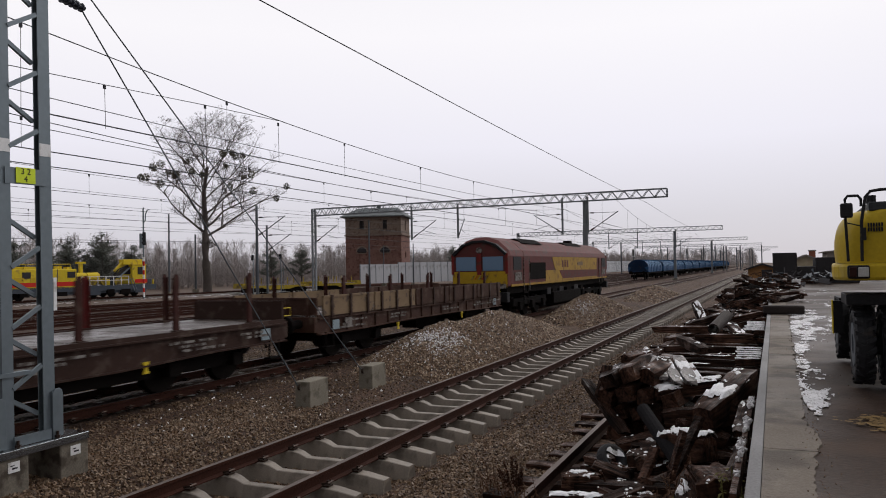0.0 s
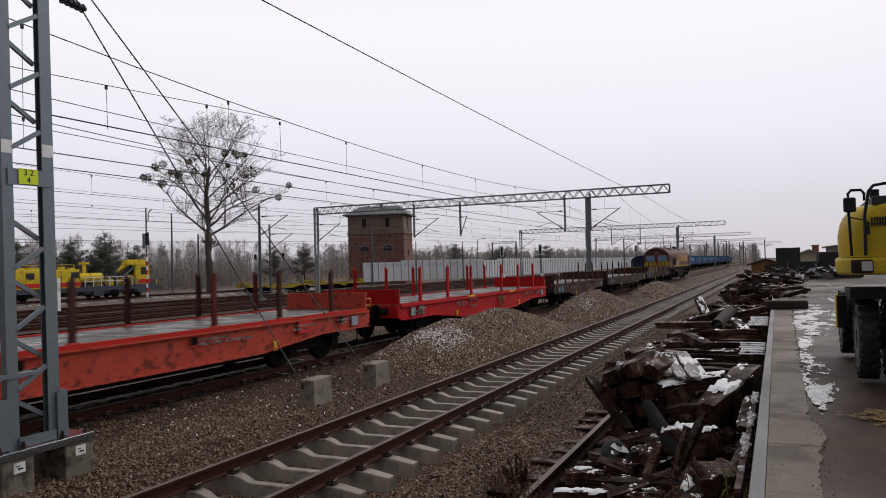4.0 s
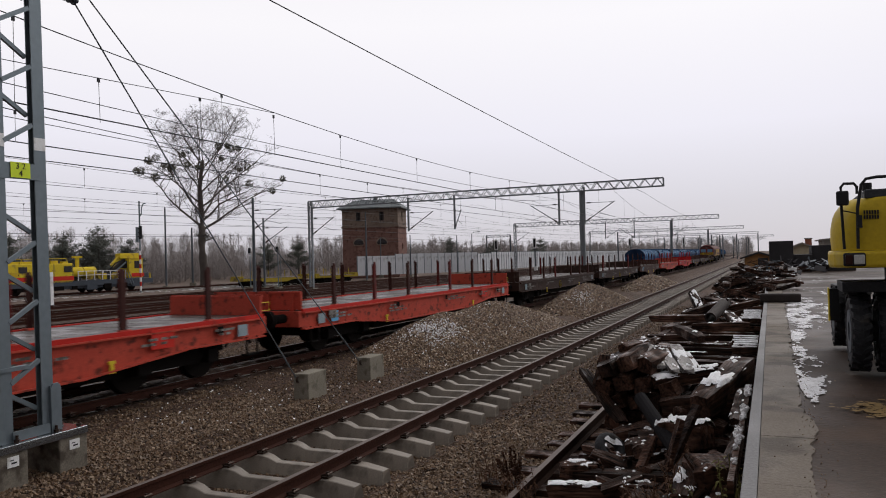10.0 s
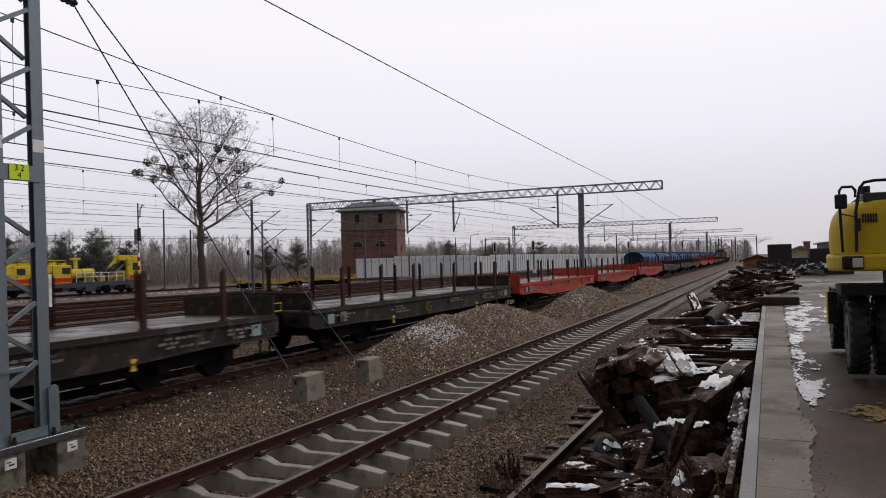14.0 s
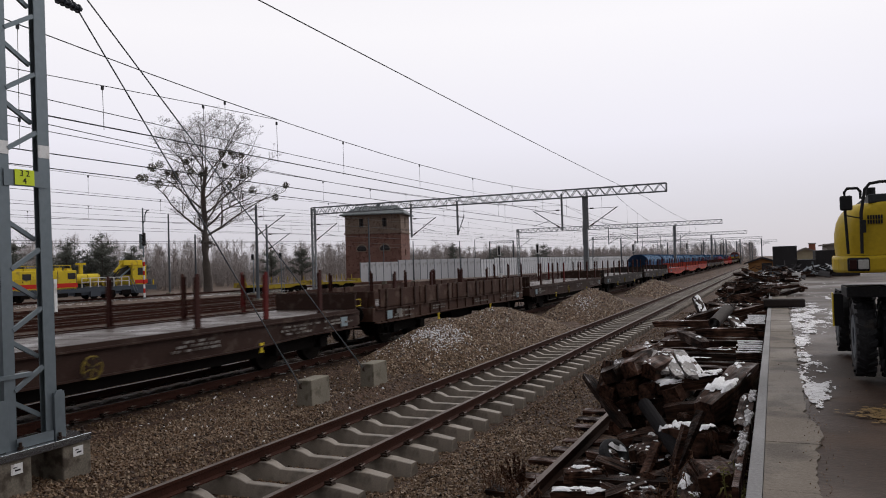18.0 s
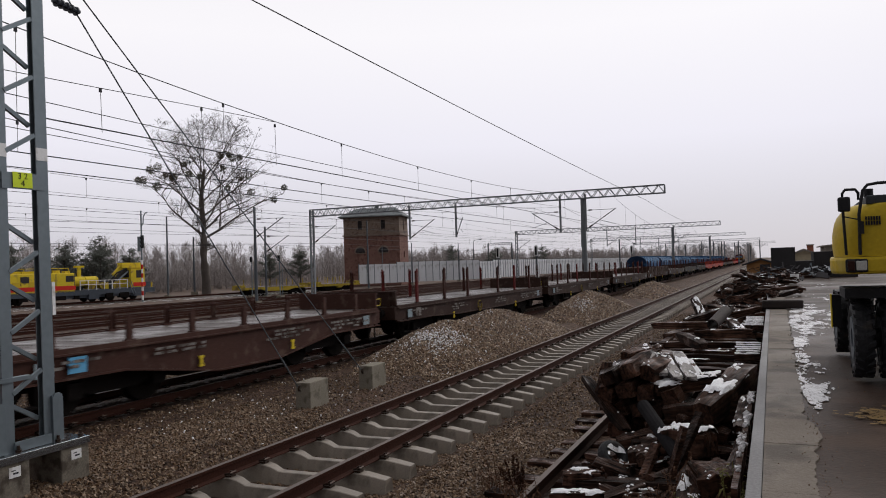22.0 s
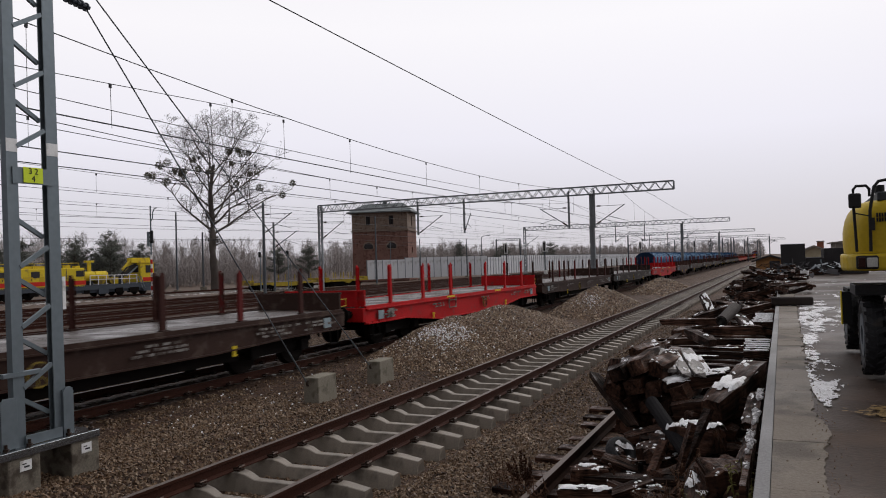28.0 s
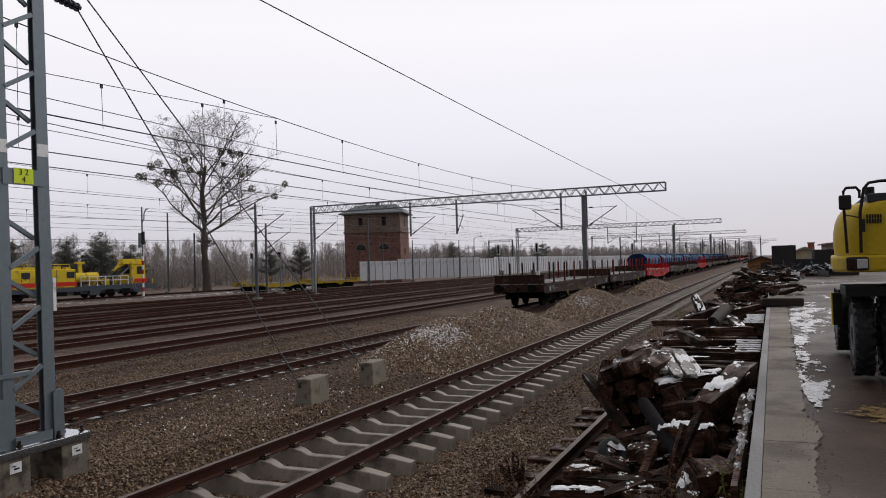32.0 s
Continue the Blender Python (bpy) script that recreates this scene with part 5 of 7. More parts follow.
def gravel_heap(hs, seed, count, size):
    cx, cy, rx, ry, h = hs[0]
    n = 44
    v, f = [], []
    for j in range(n + 1):
        for i in range(n + 1):
            x, y = cx + rx * 1.15 * (2 * i / n - 1), cy + ry * 1.25 * (2 * j / n - 1)
            v.append((x, y, max(-0.45, heap_height(x, y, hs))))
    f = [(j * (n + 1) + i, j * (n + 1) + i + 1, (j + 1) * (n + 1) + i + 1, (j + 1) * (n + 1) + i) for j in range(n) for i in range(n)]
    t = thing("gravel_heap", "heap of brown crushed stone with pale wet glints", "gravel heap", group="gravel heaps")
    part("gravel_body", quick_mesh("gravel_body", v, f, GRAVEL, True), None, t)
    rng = np.random.default_rng(seed)
    c = []
    while len(c) < count:
        x, y = cx + rx * 1.1 * rng.uniform(-1, 1), cy + ry * 1.2 * rng.uniform(-1, 1)
        z = heap_height(x, y, hs)
        if z > ground_z(x, y) - 0.02:
            c.append((x, y, z + rng.uniform(-0.01, 0.02)))
    sv, sf = stones(rng, np.array(c), size)
    tagged(part("loose_gravel", quick_mesh("loose_gravel", sv, sf, STONES_HEAP), None, t), "loose broken stones on the heap", "", "", "stuff")
    return t


gravel_heap([(-1.95, 23.2, 2.05, 7.2, 1.25), (-2.3, 20.0, 2.0, 4.6, 1.08)], 1, 27000, 0.028)
gravel_heap([(-2.1, 38.0, 1.8, 8.0, 1.25)], 2, 8000, 0.038)
gravel_heap([(-2.1, 60.0, 1.9, 9.5, 1.0)], 3, 3500, 0.06)

# white crumbs of ice; the widely spread ones also imitate wet glints
glint_rng = np.random.default_rng(77)
gl = []
HEAP_A, HEAP_B = [(-1.95, 23.2, 2.05, 7.2, 1.25), (-2.3, 20.0, 2.0, 4.6, 1.08)], [(-2.1, 38.0, 1.8, 8.0, 1.25)]
while len(gl) < 520:
    k_ = glint_rng.integers(0, 9)
    x, y = -1.85 + 0.42 * math.sin(k_ * 2.1) + glint_rng.normal(0, 0.16), 18.5 + 0.6 * math.sin(k_ * 4.7) + glint_rng.normal(0, 0.28)
    z = heap_height(x, y, HEAP_A)
    if z > -0.3:
        gl.append((x, y, z + 0.025))
while len(gl) < 900:
    x, y = glint_rng.uniform(-3.4, -0.4), glint_rng.uniform(16.4, 23.5)
    z = heap_height(x, y, HEAP_A)
    if z > -0.2:
        gl.append((x, y, z + 0.018))
while len(gl) < 1080:
    x, y = -1.6 + glint_rng.normal(0, 0.3), 34.6 + glint_rng.normal(0, 0.9)
    z = heap_height(x, y, HEAP_B)
    if z > -0.1:
        gl.append((x, y, z + 0.03))
while len(gl) < 1190:
    x, y = glint_rng.uniform(-3.6, -0.8), 9.0 + abs(glint_rng.normal(0, 4.0))
    gl.append((x, y, max(ground_z(x, y), heap_height(x, y, HEAP_A)) + 0.012))
sv, sf = stones(glint_rng, np.array(gl), 0.021)
tagged(new("ice_crumbs", quick_mesh("ice_crumbs", sv, sf, SNOW)), "white crumbs for ice, snow and wet glints on the gravel heap", "snow", "", "stuff")

# ---- loose ballast stones near the camera ----
rng = np.random.default_rng(9)
pts = []
for n_, (x0, x1), (y0, y1) in ((56000, (-4.1, 3.9), (4.6, 12)), (38000, (-8.5, 3.8), (11, 24)), (9000, (-1, 4.0), (22, 40)), (9000, (-9.4, -5.9), (5, 26)), (12000, (-13.2, -6.4), (8, 34))):
    a = np.stack([rng.uniform(x0, x1, n_), rng.uniform(y0, y1, n_)], 1)
    pts.append(a)
pts = np.concatenate(pts)
keep = []
for x, y in pts:
    if abs(x + 4.91) < (0.95 if math.sin(x * 917 + y * 613) > 0.2 else 1.9):
        continue
    near_rail = any(abs(abs(x - cx) - 0.7535) < 0.1 for cx in (0.79, -4.91))
    if near_rail or (abs(x - 0.79) < 1.33 and abs(((y - (8.3775 - 0.7007 * 22)) / 0.7007 + 0.5) % 1 - 0.5) * 0.7007 < 0.17):
        continue
    if abs(x + 4.91) < 1.33 and abs(((y - (9.96 - 0.6 * 34)) / 0.6 + 0.5) % 1 - 0.5) * 0.6 < 0.13:
        continue
    keep.append((x, y, ground_z(x, y) + 0.004))
keep = np.array(keep)
keep[:, 2] += rng.uniform(-0.015, 0.012, len(keep))
sv, sf = stones(rng, keep, 0.025)
tagged(new("ballast_stones", quick_mesh("ballast_stones", sv, sf, STONES)), "loose brown crushed-stone ballast between the tracks", "ballast", "", "stuff")

# ---- old siding with wooden sleepers under the scrap ----
old = thing("track_old", "disused rusty rails on rotten wooden sleepers", "railway track", pose(4.80, 0, -0.10), kind="structure")
for rx in (-0.7535, 0.7535):
    rail_run(old, rx, 0.0, -8, 60, RAIL_TOP).data.materials[0] = OLD_RUST
ow = random.Random(21)
old_sleeper = Shape().box(0, 0, -0.245, 2.5, 0.25, 0.15).mesh("wooden_sleeper", OLD_WOOD)
for i in range(70):
    part("wooden_sleeper", old_sleeper, None, old, m=pose(ow.uniform(-0.15, 0.1), -6 + 0.72 * i + ow.uniform(-0.06, 0.06), 0.01, 0, ow.uniform(-1, 1), ow.uniform(-3, 3)))

# ---- heaps of scrapped sleepers ----
TIMBERS = []
for i in range(6):
    r = random.Random(100 + i)
    s, k = Shape(), 5
    half, w, h = 0.5, 0.12, 0.085
    v, f = [], []
    for j in range(k + 1):
        x = -half + 2 * half * j / k
        q = [(-w, -h), (w, -h), (w, h), (0.3 * w, h * 1.08), (-w, h)]
        shrink = 0.8 if j in (0, k) else 1.0
        v += [(x + r.uniform(-0.03, 0.03), a * (shrink + r.uniform(-0.1, 0.1)), b * (shrink + r.uniform(-0.14, 0.14))) for a, b in q]
    f = [(j * 5 + a, j * 5 + (a + 1) % 5, j * 5 + 5 + (a + 1) % 5, j * 5 + 5 + a) for j in range(k) for a in range(5)] + [(4, 3, 2, 1, 0), tuple(range(k * 5, k * 5 + 5))]
    TIMBERS.append(s.add(v, f).mesh("timber", OLD_WOOD))
# the pale base imitates sky reflected on wet boards
PALE_BOARD = mat("sky_sheen_wet_board", (0.23, 0.21, 0.20), 0.55, vary=0.35, scale=6, fine=50, bump=0.3, stain=(0.05, 0.04, 0.034), stain_at=0.6, wet=0.2)
PALE_TIMBERS = []
for me in TIMBERS[:3]:
    PALE_TIMBERS.append(me.copy())
    PALE_TIMBERS[-1].materials[0] = PALE_BOARD


def snow_cap_mesh(seed, cover=0.0):
    """Ragged snow lying on a timber's upper face, thin at its edges."""
    nx, ny = 40, 12
    field = {}
    for b in range(ny + 1):
        for a in range(nx + 1):
            x, y = -0.5 + a / nx, -0.122 + 0.244 * b / ny
            field[a, b] = cover + 0.08 + 0.62 * noise.noise(Vector((x * 3.4 + seed * 7, y * 9, seed))) + 0.30 * noise.noise(Vector((x * 13 + seed, y * 20, seed))) + 0.10 * noise.noise(Vector((x * 40, y * 46, seed))) - 1.6 * max(0, abs(x) - 0.36)
    v, f, index = [], [], {}
    for b in range(ny):
        for a in range(nx):
            ring = ((a, b), (a + 1, b), (a + 1, b + 1), (a, b + 1))
            if sum(field[q] for q in ring) < 0:
                continue
            for q in ring:
                if q not in index:
                    index[q] = len(v)
                    y = -0.122 + 0.244 * q[1] / ny
                    v.append((-0.5 + q[0] / nx, y, 0.088 + 0.028 * min(1, max(0, field[q] * 4)) - 0.03 * max(0, abs(y) - 0.1) / 0.022))
            f.append([index[q] for q in ring])
    return quick_mesh("snow_cap", v, f, SNOW, True)


CAPS = [snow_cap_mesh(i + 1, -0.14) for i in range(5)]
HEAVY_CAPS = [snow_cap_mesh(i + 21, 0.3) for i in range(3)]
FULL_CAPS = [snow_cap_mesh(i + 11, 0.0) for i in range(6)]


def timber(parent, x, y, z, ln, rx, ry, rz, r, snow, thick=1.0):
    m = pose(x, y, z, rx, ry, rz) @ Matrix.Diagonal((ln, thick, thick, 1))
    t = part("timber", TIMBERS[r.randrange(len(TIMBERS))], None, parent, m=m)
    if snow:
        q = r.uniform(0.6, 1.0)
        cap = part("snow_cap", CAPS[r.randrange(5)], None, t, m=pose(r.uniform(-0.1, 0.1), 0, 0) @ Matrix.Diagonal((q, 1, 1, 1)))
        tagged(cap, "patch of thawing snow", "", "", "stuff")
    return t


def timber_heap(label, spots, seed, slim=1.0):
    """Random timbers dropped on a rough mound; spots: x, y, radius x, radius y, height, count, snow share."""
    r = random.Random(seed)
    t = thing("timber_heap", label, "timber heap", group="heaps of scrapped sleepers")
    for cx, cy, rx, ry, h, count, snow in spots:
        for i in range(count):
            u, a = math.sqrt(r.random()), r.uniform(0, 2 * math.pi)
            x, y = cx + rx * u * math.cos(a), cy + ry * u * math.sin(a)
            top = h * (1 - u ** 1.6)
            lay = r.random() ** 0.6
            z = -0.2 + (top + 0.12) * lay
            x = min(max(x, 4.35), 6.15)
            ln = r.choice((0.5, 0.7, 0.9, 1.1, 1.4, 1.9))
            ln = min(ln, max(0.35, (6.42 - x) * 1.8), max(0.4, (x - 3.95) * 1.9))
            timber(t, x, y, z, ln, r.uniform(-30, 30), r.uniform(-22, 22), r.choice((r.gauss(5, 25), r.gauss(90, 30), r.uniform(0, 180))), r, lay > 0.72 and r.random() < snow, slim * r.uniform(0.55, 1.15))
    # a dark mound fills each heap, painted as the shade in its gaps
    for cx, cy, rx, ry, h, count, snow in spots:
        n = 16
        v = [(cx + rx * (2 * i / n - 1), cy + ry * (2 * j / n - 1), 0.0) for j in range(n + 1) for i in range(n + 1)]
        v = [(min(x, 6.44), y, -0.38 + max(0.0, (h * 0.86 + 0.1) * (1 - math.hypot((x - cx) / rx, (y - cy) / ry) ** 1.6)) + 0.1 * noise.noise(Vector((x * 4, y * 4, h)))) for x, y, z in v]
        part("splinter_mound", quick_mesh("splinter_mound", v, [(j * (n + 1) + i, j * (n + 1) + i + 1, (j + 1) * (n + 1) + i + 1, (j + 1) * (n + 1) + i) for j in range(n) for i in range(n)], GAP_SHADE), None, t, "near-black mound painted as the shade between the timbers")
    for cx, cy, rx, ry, h, count, snow in spots:
        for i in range(count // 2):
            u, a = math.sqrt(r.random()), r.uniform(0, 2 * math.pi)
            p = Vector((min(max(cx + rx * u * math.cos(a), 4.4), 6.3), cy + ry * u * math.sin(a), -0.16 + h * (1 - u ** 1.6) + r.uniform(0, 0.1)))
            d = Vector((r.gauss(0, 1), r.gauss(0, 1), r.gauss(0.1, 0.5))).normalized() * r.uniform(0.12, 0.4)
            part("splinter", Shape().bar(p - d, p + d, r.uniform(0.03, 0.07), r.uniform(0.015, 0.04)), OLD_WOOD, t)
    return t


tangle = timber_heap("tangled heap of broken creosoted sleepers patched with snow", [(5.35, 11.5, 0.8, 0.8, 0.62, 30, 0.2), (5.8, 10.3, 0.45, 1.2, 0.5, 24, 0.35), (5.45, 8.9, 0.65, 1.1, 0.22, 46, 0.4), (5.95, 7.7, 0.4, 1.2, 0.3, 26, 0.3)], 3, 0.85)
hr = random.Random(31)


def laid(parent, a, b, thick, snow=False, flat=1.0, tilt=0.0, pale=False):
    """A timber that lies from a to b, its upper face up."""
    a, b = Vector(a), Vector(b)
    d = (b - a).normalized()
    s = Vector((0, 0, 1)).cross(d).normalized()
    u = d.cross(s)
    m = Matrix((d, s, u)).transposed().to_4x4()
    m.translation = (a + b) / 2
    m = m @ Matrix.Rotation(radians(tilt), 4, "X") @ Matrix.Diagonal(((b - a).length, thick, thick * flat, 1))
    t = part("timber", TIMBERS[hr.randrange(len(TIMBERS))], None, parent, m=m)
    if pale:
        t.data = PALE_TIMBERS[hr.randrange(len(PALE_TIMBERS))]
    if snow:
        tagged(part("snow_cap", CAPS[hr.randrange(len(CAPS))] if snow is True else HEAVY_CAPS[hr.randrange(3)] if snow == 3 else FULL_CAPS[hr.randrange(len(FULL_CAPS))], None, t), "patch of thawing snow", "", "", "stuff")
    return t


# the bundle whose butt ends face the yard
for x, z in ((4.56, 0.86), (4.82, 0.96), (5.07, 0.93), (4.50, 0.63), (4.76, 0.69), (5.02, 0.66), (4.66, 0.42), (4.93, 0.43), (5.18, 0.46), (4.9, 0.2), (5.16, 0.2), (5.35, 0.62), (4.62, 0.15)):
    j = hr.uniform(-0.12, 0.12)
    laid(tangle, (x, 10.3 + j, z), (x + 0.22 + j, 11.6 + j, z + 0.06), 1.12, False, 1.2, hr.uniform(-25, 25))
for a, b, th, sn, fl in (((4.66, 11.0, 1.06), (4.95, 11.7, 1.1), 0.9, True, 1), ((4.42, 10.3, 0.55), (4.5, 10.5, 1.04), 0.7, False, 0.5),
                         ((5.00, 11.2, 1.10), (5.27, 10.45, 0.90), 0.62, "pale", 0.5), ((5.17, 11.2, 1.09), (5.45, 10.42, 0.86), 0.6, "pale", 0.5), ((5.36, 11.25, 1.10), (5.62, 10.5, 0.85), 0.75, "pale", 0.5), ((5.52, 11.2, 1.0), (5.72, 10.7, 0.84), 0.4, 3, 0.6),
                         ((5.15, 10.35, 0.70), (5.95, 11.0, 0.80), 0.95, 2, 1), ((5.80, 9.75, 0.52), (6.32, 11.2, 0.84), 1.35, True, 1.3), ((5.3, 10.1, 0.42), (6.2, 10.3, 0.5), 1.2, False, 1.2),
                         ((4.14, 10.65, 0.80), (4.82, 9.9, 0.24), 0.75, False, 0.6), ((5.40, 9.25, 0.30), (5.95, 8.95, 0.34), 1.5, 2, 1.2), ((5.14, 8.85, 0.14), (5.32, 9.5, 0.2), 1.15, True, 1),
                         ((4.40, 7.80, -0.07), (5.42, 8.02, -0.05), 0.9, 2, 1), ((4.38, 8.35, 0.0), (4.78, 8.48, 0.0), 0.9, True, 1), ((4.5, 9.0, -0.05), (4.8, 9.6, 0.0), 0.8, True, 1), ((5.85, 7.9, 0.15), (6.25, 8.1, 0.2), 1.7, False, 1.2),
                         ((6.25, 9.1, 0.5), (6.32, 10.3, 0.66), 0.6, True, 1), ((6.22, 7.9, 0.3), (6.3, 9.0, 0.42), 0.5, True, 1), ((5.5, 7.3, -0.1), (6.1, 7.5, -0.06), 0.9, True, 1), ((4.75, 9.7, 0.1), (5.3, 9.9, 0.2), 1.0, False, 1)):
    laid(tangle, a, b, th, True if sn == "pale" else sn, fl, hr.uniform(-8, 8), sn == "pale")
for a, b in (((5.55, 8.3, 0.0), (5.88, 8.7, 0.75)), ((5.55, 8.25, 0.0), (5.74, 8.35, 0.66)), ((5.0, 9.3, 0.0), (5.1, 9.1, 0.3)), ((5.3, 8.3, 0.1), (5.42, 8.5, 0.42))):
    part("splintered_post", Shape().bar(a, b, 0.1, 0.055), OLD_WOOD, tangle)
timber_heap("jumbled heap of old sleepers with a few snowy timbers", [(5.1, 25.5, 1.35, 3.2, 0.85, 75, 0.3), (4.6, 30.5, 1.6, 3.5, 0.7, 60, 0.25)], 4)
timber_heap("long ridge of discarded dark sleepers", [(5.0, 40.0, 1.7, 6.0, 1.35, 110, 0.2), (5.7, 50.0, 1.9, 7.0, 1.95, 110, 0.16), (4.2, 34.5, 1.1, 4.5, 0.75, 50, 0.2)], 5, 1.2)

row_of = random.Random(8)
streak = random.Random(88)
layers = thing("sleeper_stack", "layered stack of old wooden sleepers laid across the disused track", "sleeper stack")
for i in range(11):
    y = 13.3 + 0.72 * i
    for k in range(4 if i % 3 else 3):
        z, j = -0.14 + 0.19 * k, row_of.uniform(-0.08, 0.08)
        a, b = (3.95 + row_of.uniform(-0.15, 0.35), y + j, z), (6.28 + row_of.uniform(-0.3, 0.1), y + j + row_of.uniform(-0.25, 0.25), z + row_of.uniform(-0.03, 0.03))
        laid(layers, a, b, 0.95, False, 0.9)
        if k in (1, 2) and streak.random() < 0.75:
            c = streak.uniform(4.3, 5.2)
            laid(layers, (c, y + j - 0.16, z + 0.09), (c + streak.uniform(0.4, 1.2), y + j - 0.16, z + 0.09), 0.45, 2, 0.3)
        if k == (3 if i % 3 else 2) and i % 2 == 0:
            c = row_of.uniform(4.9, 5.3)
            laid(layers, (c, y + j, z + 0.12), (c + row_of.uniform(0.4, 0.9), y + j, z + 0.12), 0.5, 2, 0.4)
for a, b, th, sn in (((3.73, 20.0, 0.74), (5.2, 20.0, 0.77), 1.0, False), ((4.97, 18.0, 0.72), (6.2, 18.0, 0.76), 1.1, False), ((4.75, 17.0, 0.80), (5.34, 16.0, 0.66), 1.0, False), ((4.55, 22.6, 1.30), (4.84, 22.0, 0.80), 0.9, 2),
                     ((4.4, 21.5, 0.7), (5.3, 21.9, 0.95), 1.2, False), ((4.9, 22.3, 0.8), (5.6, 22.0, 1.05), 1.1, True), ((5.6, 20.6, 0.85), (6.0, 19.0, 0.62), 0.9, True), ((3.9, 21.0, 0.35), (5.0, 22.6, 0.5), 1.0, False), ((3.7, 16.6, 0.1), (4.3, 18.9, 0.5), 0.8, False)):
    laid(layers, a, b, th, sn)
drum = thing("scrap_pipe", "wide grey steel pipe lying on the sleeper stack", "pipe")
part("pipe", Shape().ring((0, 0, 0), 0.14, 0.115, 1.1, "y", 20), mat("rusted_pipe", (0.03, 0.022, 0.019), 0.6, vary=0.4), drum, m=pose(5.42, 19.6, 0.98, 14, 0, -14))
for y0, z0, n_ in ((14.9, 0.42, 6), (20.3, 0.5, 8)):
    pack = thing("sleeper_stack", "tidy stack of short timbers striped with snow against the platform", "sleeper stack")
    for i in range(n_):
        for k in range(4):
            laid(pack, (5.94 + row_of.uniform(-0.04, 0.04), y0 + 0.38 * i, z0 - 0.6 + 0.2 * k + 0.18), (6.40, y0 + 0.38 * i + row_of.uniform(-0.05, 0.05), z0 - 0.6 + 0.2 * k + 0.18), 0.7, 3 if k == 3 else False)
            if k == 3:
                for cap in pack.children[-1].children:
                    cap.matrix_basis = pose(0, row_of.uniform(-0.04, 0.04), 0) @ Matrix.Diagonal((1.0, 0.5, 1.0, 1))
spill = thing("timber_heap", "dark broken timbers spilled over the far platform edge", "timber heap", group="heaps of scrapped sleepers")
for i in range(64):
    y = row_of.uniform(29, 55)
    x = row_of.uniform(6.5, 6.75 + 0.05 * (y - 29)) + max(0, row_of.gauss(0, 0.35))
    z = EDGE_Z + 0.08 + row_of.random() * (0.12 + 0.035 * (y - 29)) * max(0.1, 1 - (x - 6.5) / 2.2)
    q = row_of.uniform(0, math.pi)
    d = Vector((math.cos(q), math.sin(q), row_of.uniform(-0.2, 0.2))) * row_of.choice((0.3, 0.45, 0.7))
    laid(spill, Vector((x, y, z)) - d, Vector((x, y, z)) + d, row_of.uniform(0.5, 0.95), i % 5 == 0)
lone = thing("loose_timber", "dark sleeper lying across the platform edge", "timber", pose(6.9, 23.3, EDGE_Z + 0.13, 0, 0, -2))
part("timber", Shape().box(0, 0, 0, 1.08, 0.3, 0.24), mat("damp_grey_timber", (0.027, 0.021, 0.019), 0.7, vary=0.4, scale=5, fine=40, bump=0.4), lone, bevel=0.05)
tyre = thing("old_tyre", "worn rubber tyre lying in the scrap, half filled with snow", "tyre", pose(4.84, 8.98, 0.12, 50, 20, 40))
part("tyre", Shape().ring((0, 0, 0), 0.20, 0.10, 0.13, "z", 24), RUBBER, tyre, bevel=0.04)
tagged(part("snow_fill", quick_mesh("snow_fill", [(0.14 * math.cos(k), 0.14 * math.sin(k), 0.068 + 0.01 * math.sin(3 * k)) for k in [0.3 + 0.35 * q for q in range(8)]] + [(0.03, 0.05, 0.03)], [(q, q + 1, 8) for q in range(7)], SNOW), None, tyre), "crescent of snow in the tyre")
pipe = thing("scrap_pipe", "dark steel pipe leaning on the scrap heap", "pipe")
part("pipe", Shape().tube([(5.09, 9.75, 0.60), (5.63, 8.75, 0.22)], 0.085, 12), mat("tarred_pipe", (0.012, 0.011, 0.012), 0.8, vary=0.4, scale=5, spec=0.05), pipe)

ledge = thing("snowy_plank", "old plank caked with snow wedged along the platform wall", "plank")
part("plank", Shape().bar((6.33, 6.3, 0.56), (6.40, 9.6, 0.78), 0.05, 0.16), OLD_WOOD, ledge)
crumb_rng = np.random.default_rng(41)
cl = []
for f in crumb_rng.uniform(0.12, 1.0, 420):
    if math.sin(f * 23) + 0.5 * math.sin(f * 61) > -0.3:
        cl.append((6.33 + 0.07 * f + crumb_rng.normal(0, 0.014), 6.3 + 3.3 * f, 0.645 + 0.22 * f + abs(crumb_rng.normal(0, 0.012))))
sv, sf = stones(crumb_rng, np.array(cl), 0.018)
tagged(part("snow_crust", quick_mesh("snow_crust", sv, sf, SLUSH), None, ledge), "broken crust of snow", "", "", "stuff")

bucket = thing("bucket", "white plastic bucket with a dark base on the paving", "bucket", pose(7.79, 46.1, EDGE_Z - 0.01))
part("base", Shape().tube([(0, 0, 0), (0, 0, 0.22)], 0.2, 14, 0.21), BLACK, bucket, "black lower band")
part("shell", Shape().tube([(0, 0, 0.22), (0, 0, 0.48)], 0.21, 14, 0.23), WHITE_PAINT, bucket)

# ---- snow left on whatever faces up in the scrap ----
bpy.context.view_layer.update()
deps = bpy.context.evaluated_depsgraph_get()
sn = random.Random(41)
flakes = Shape()
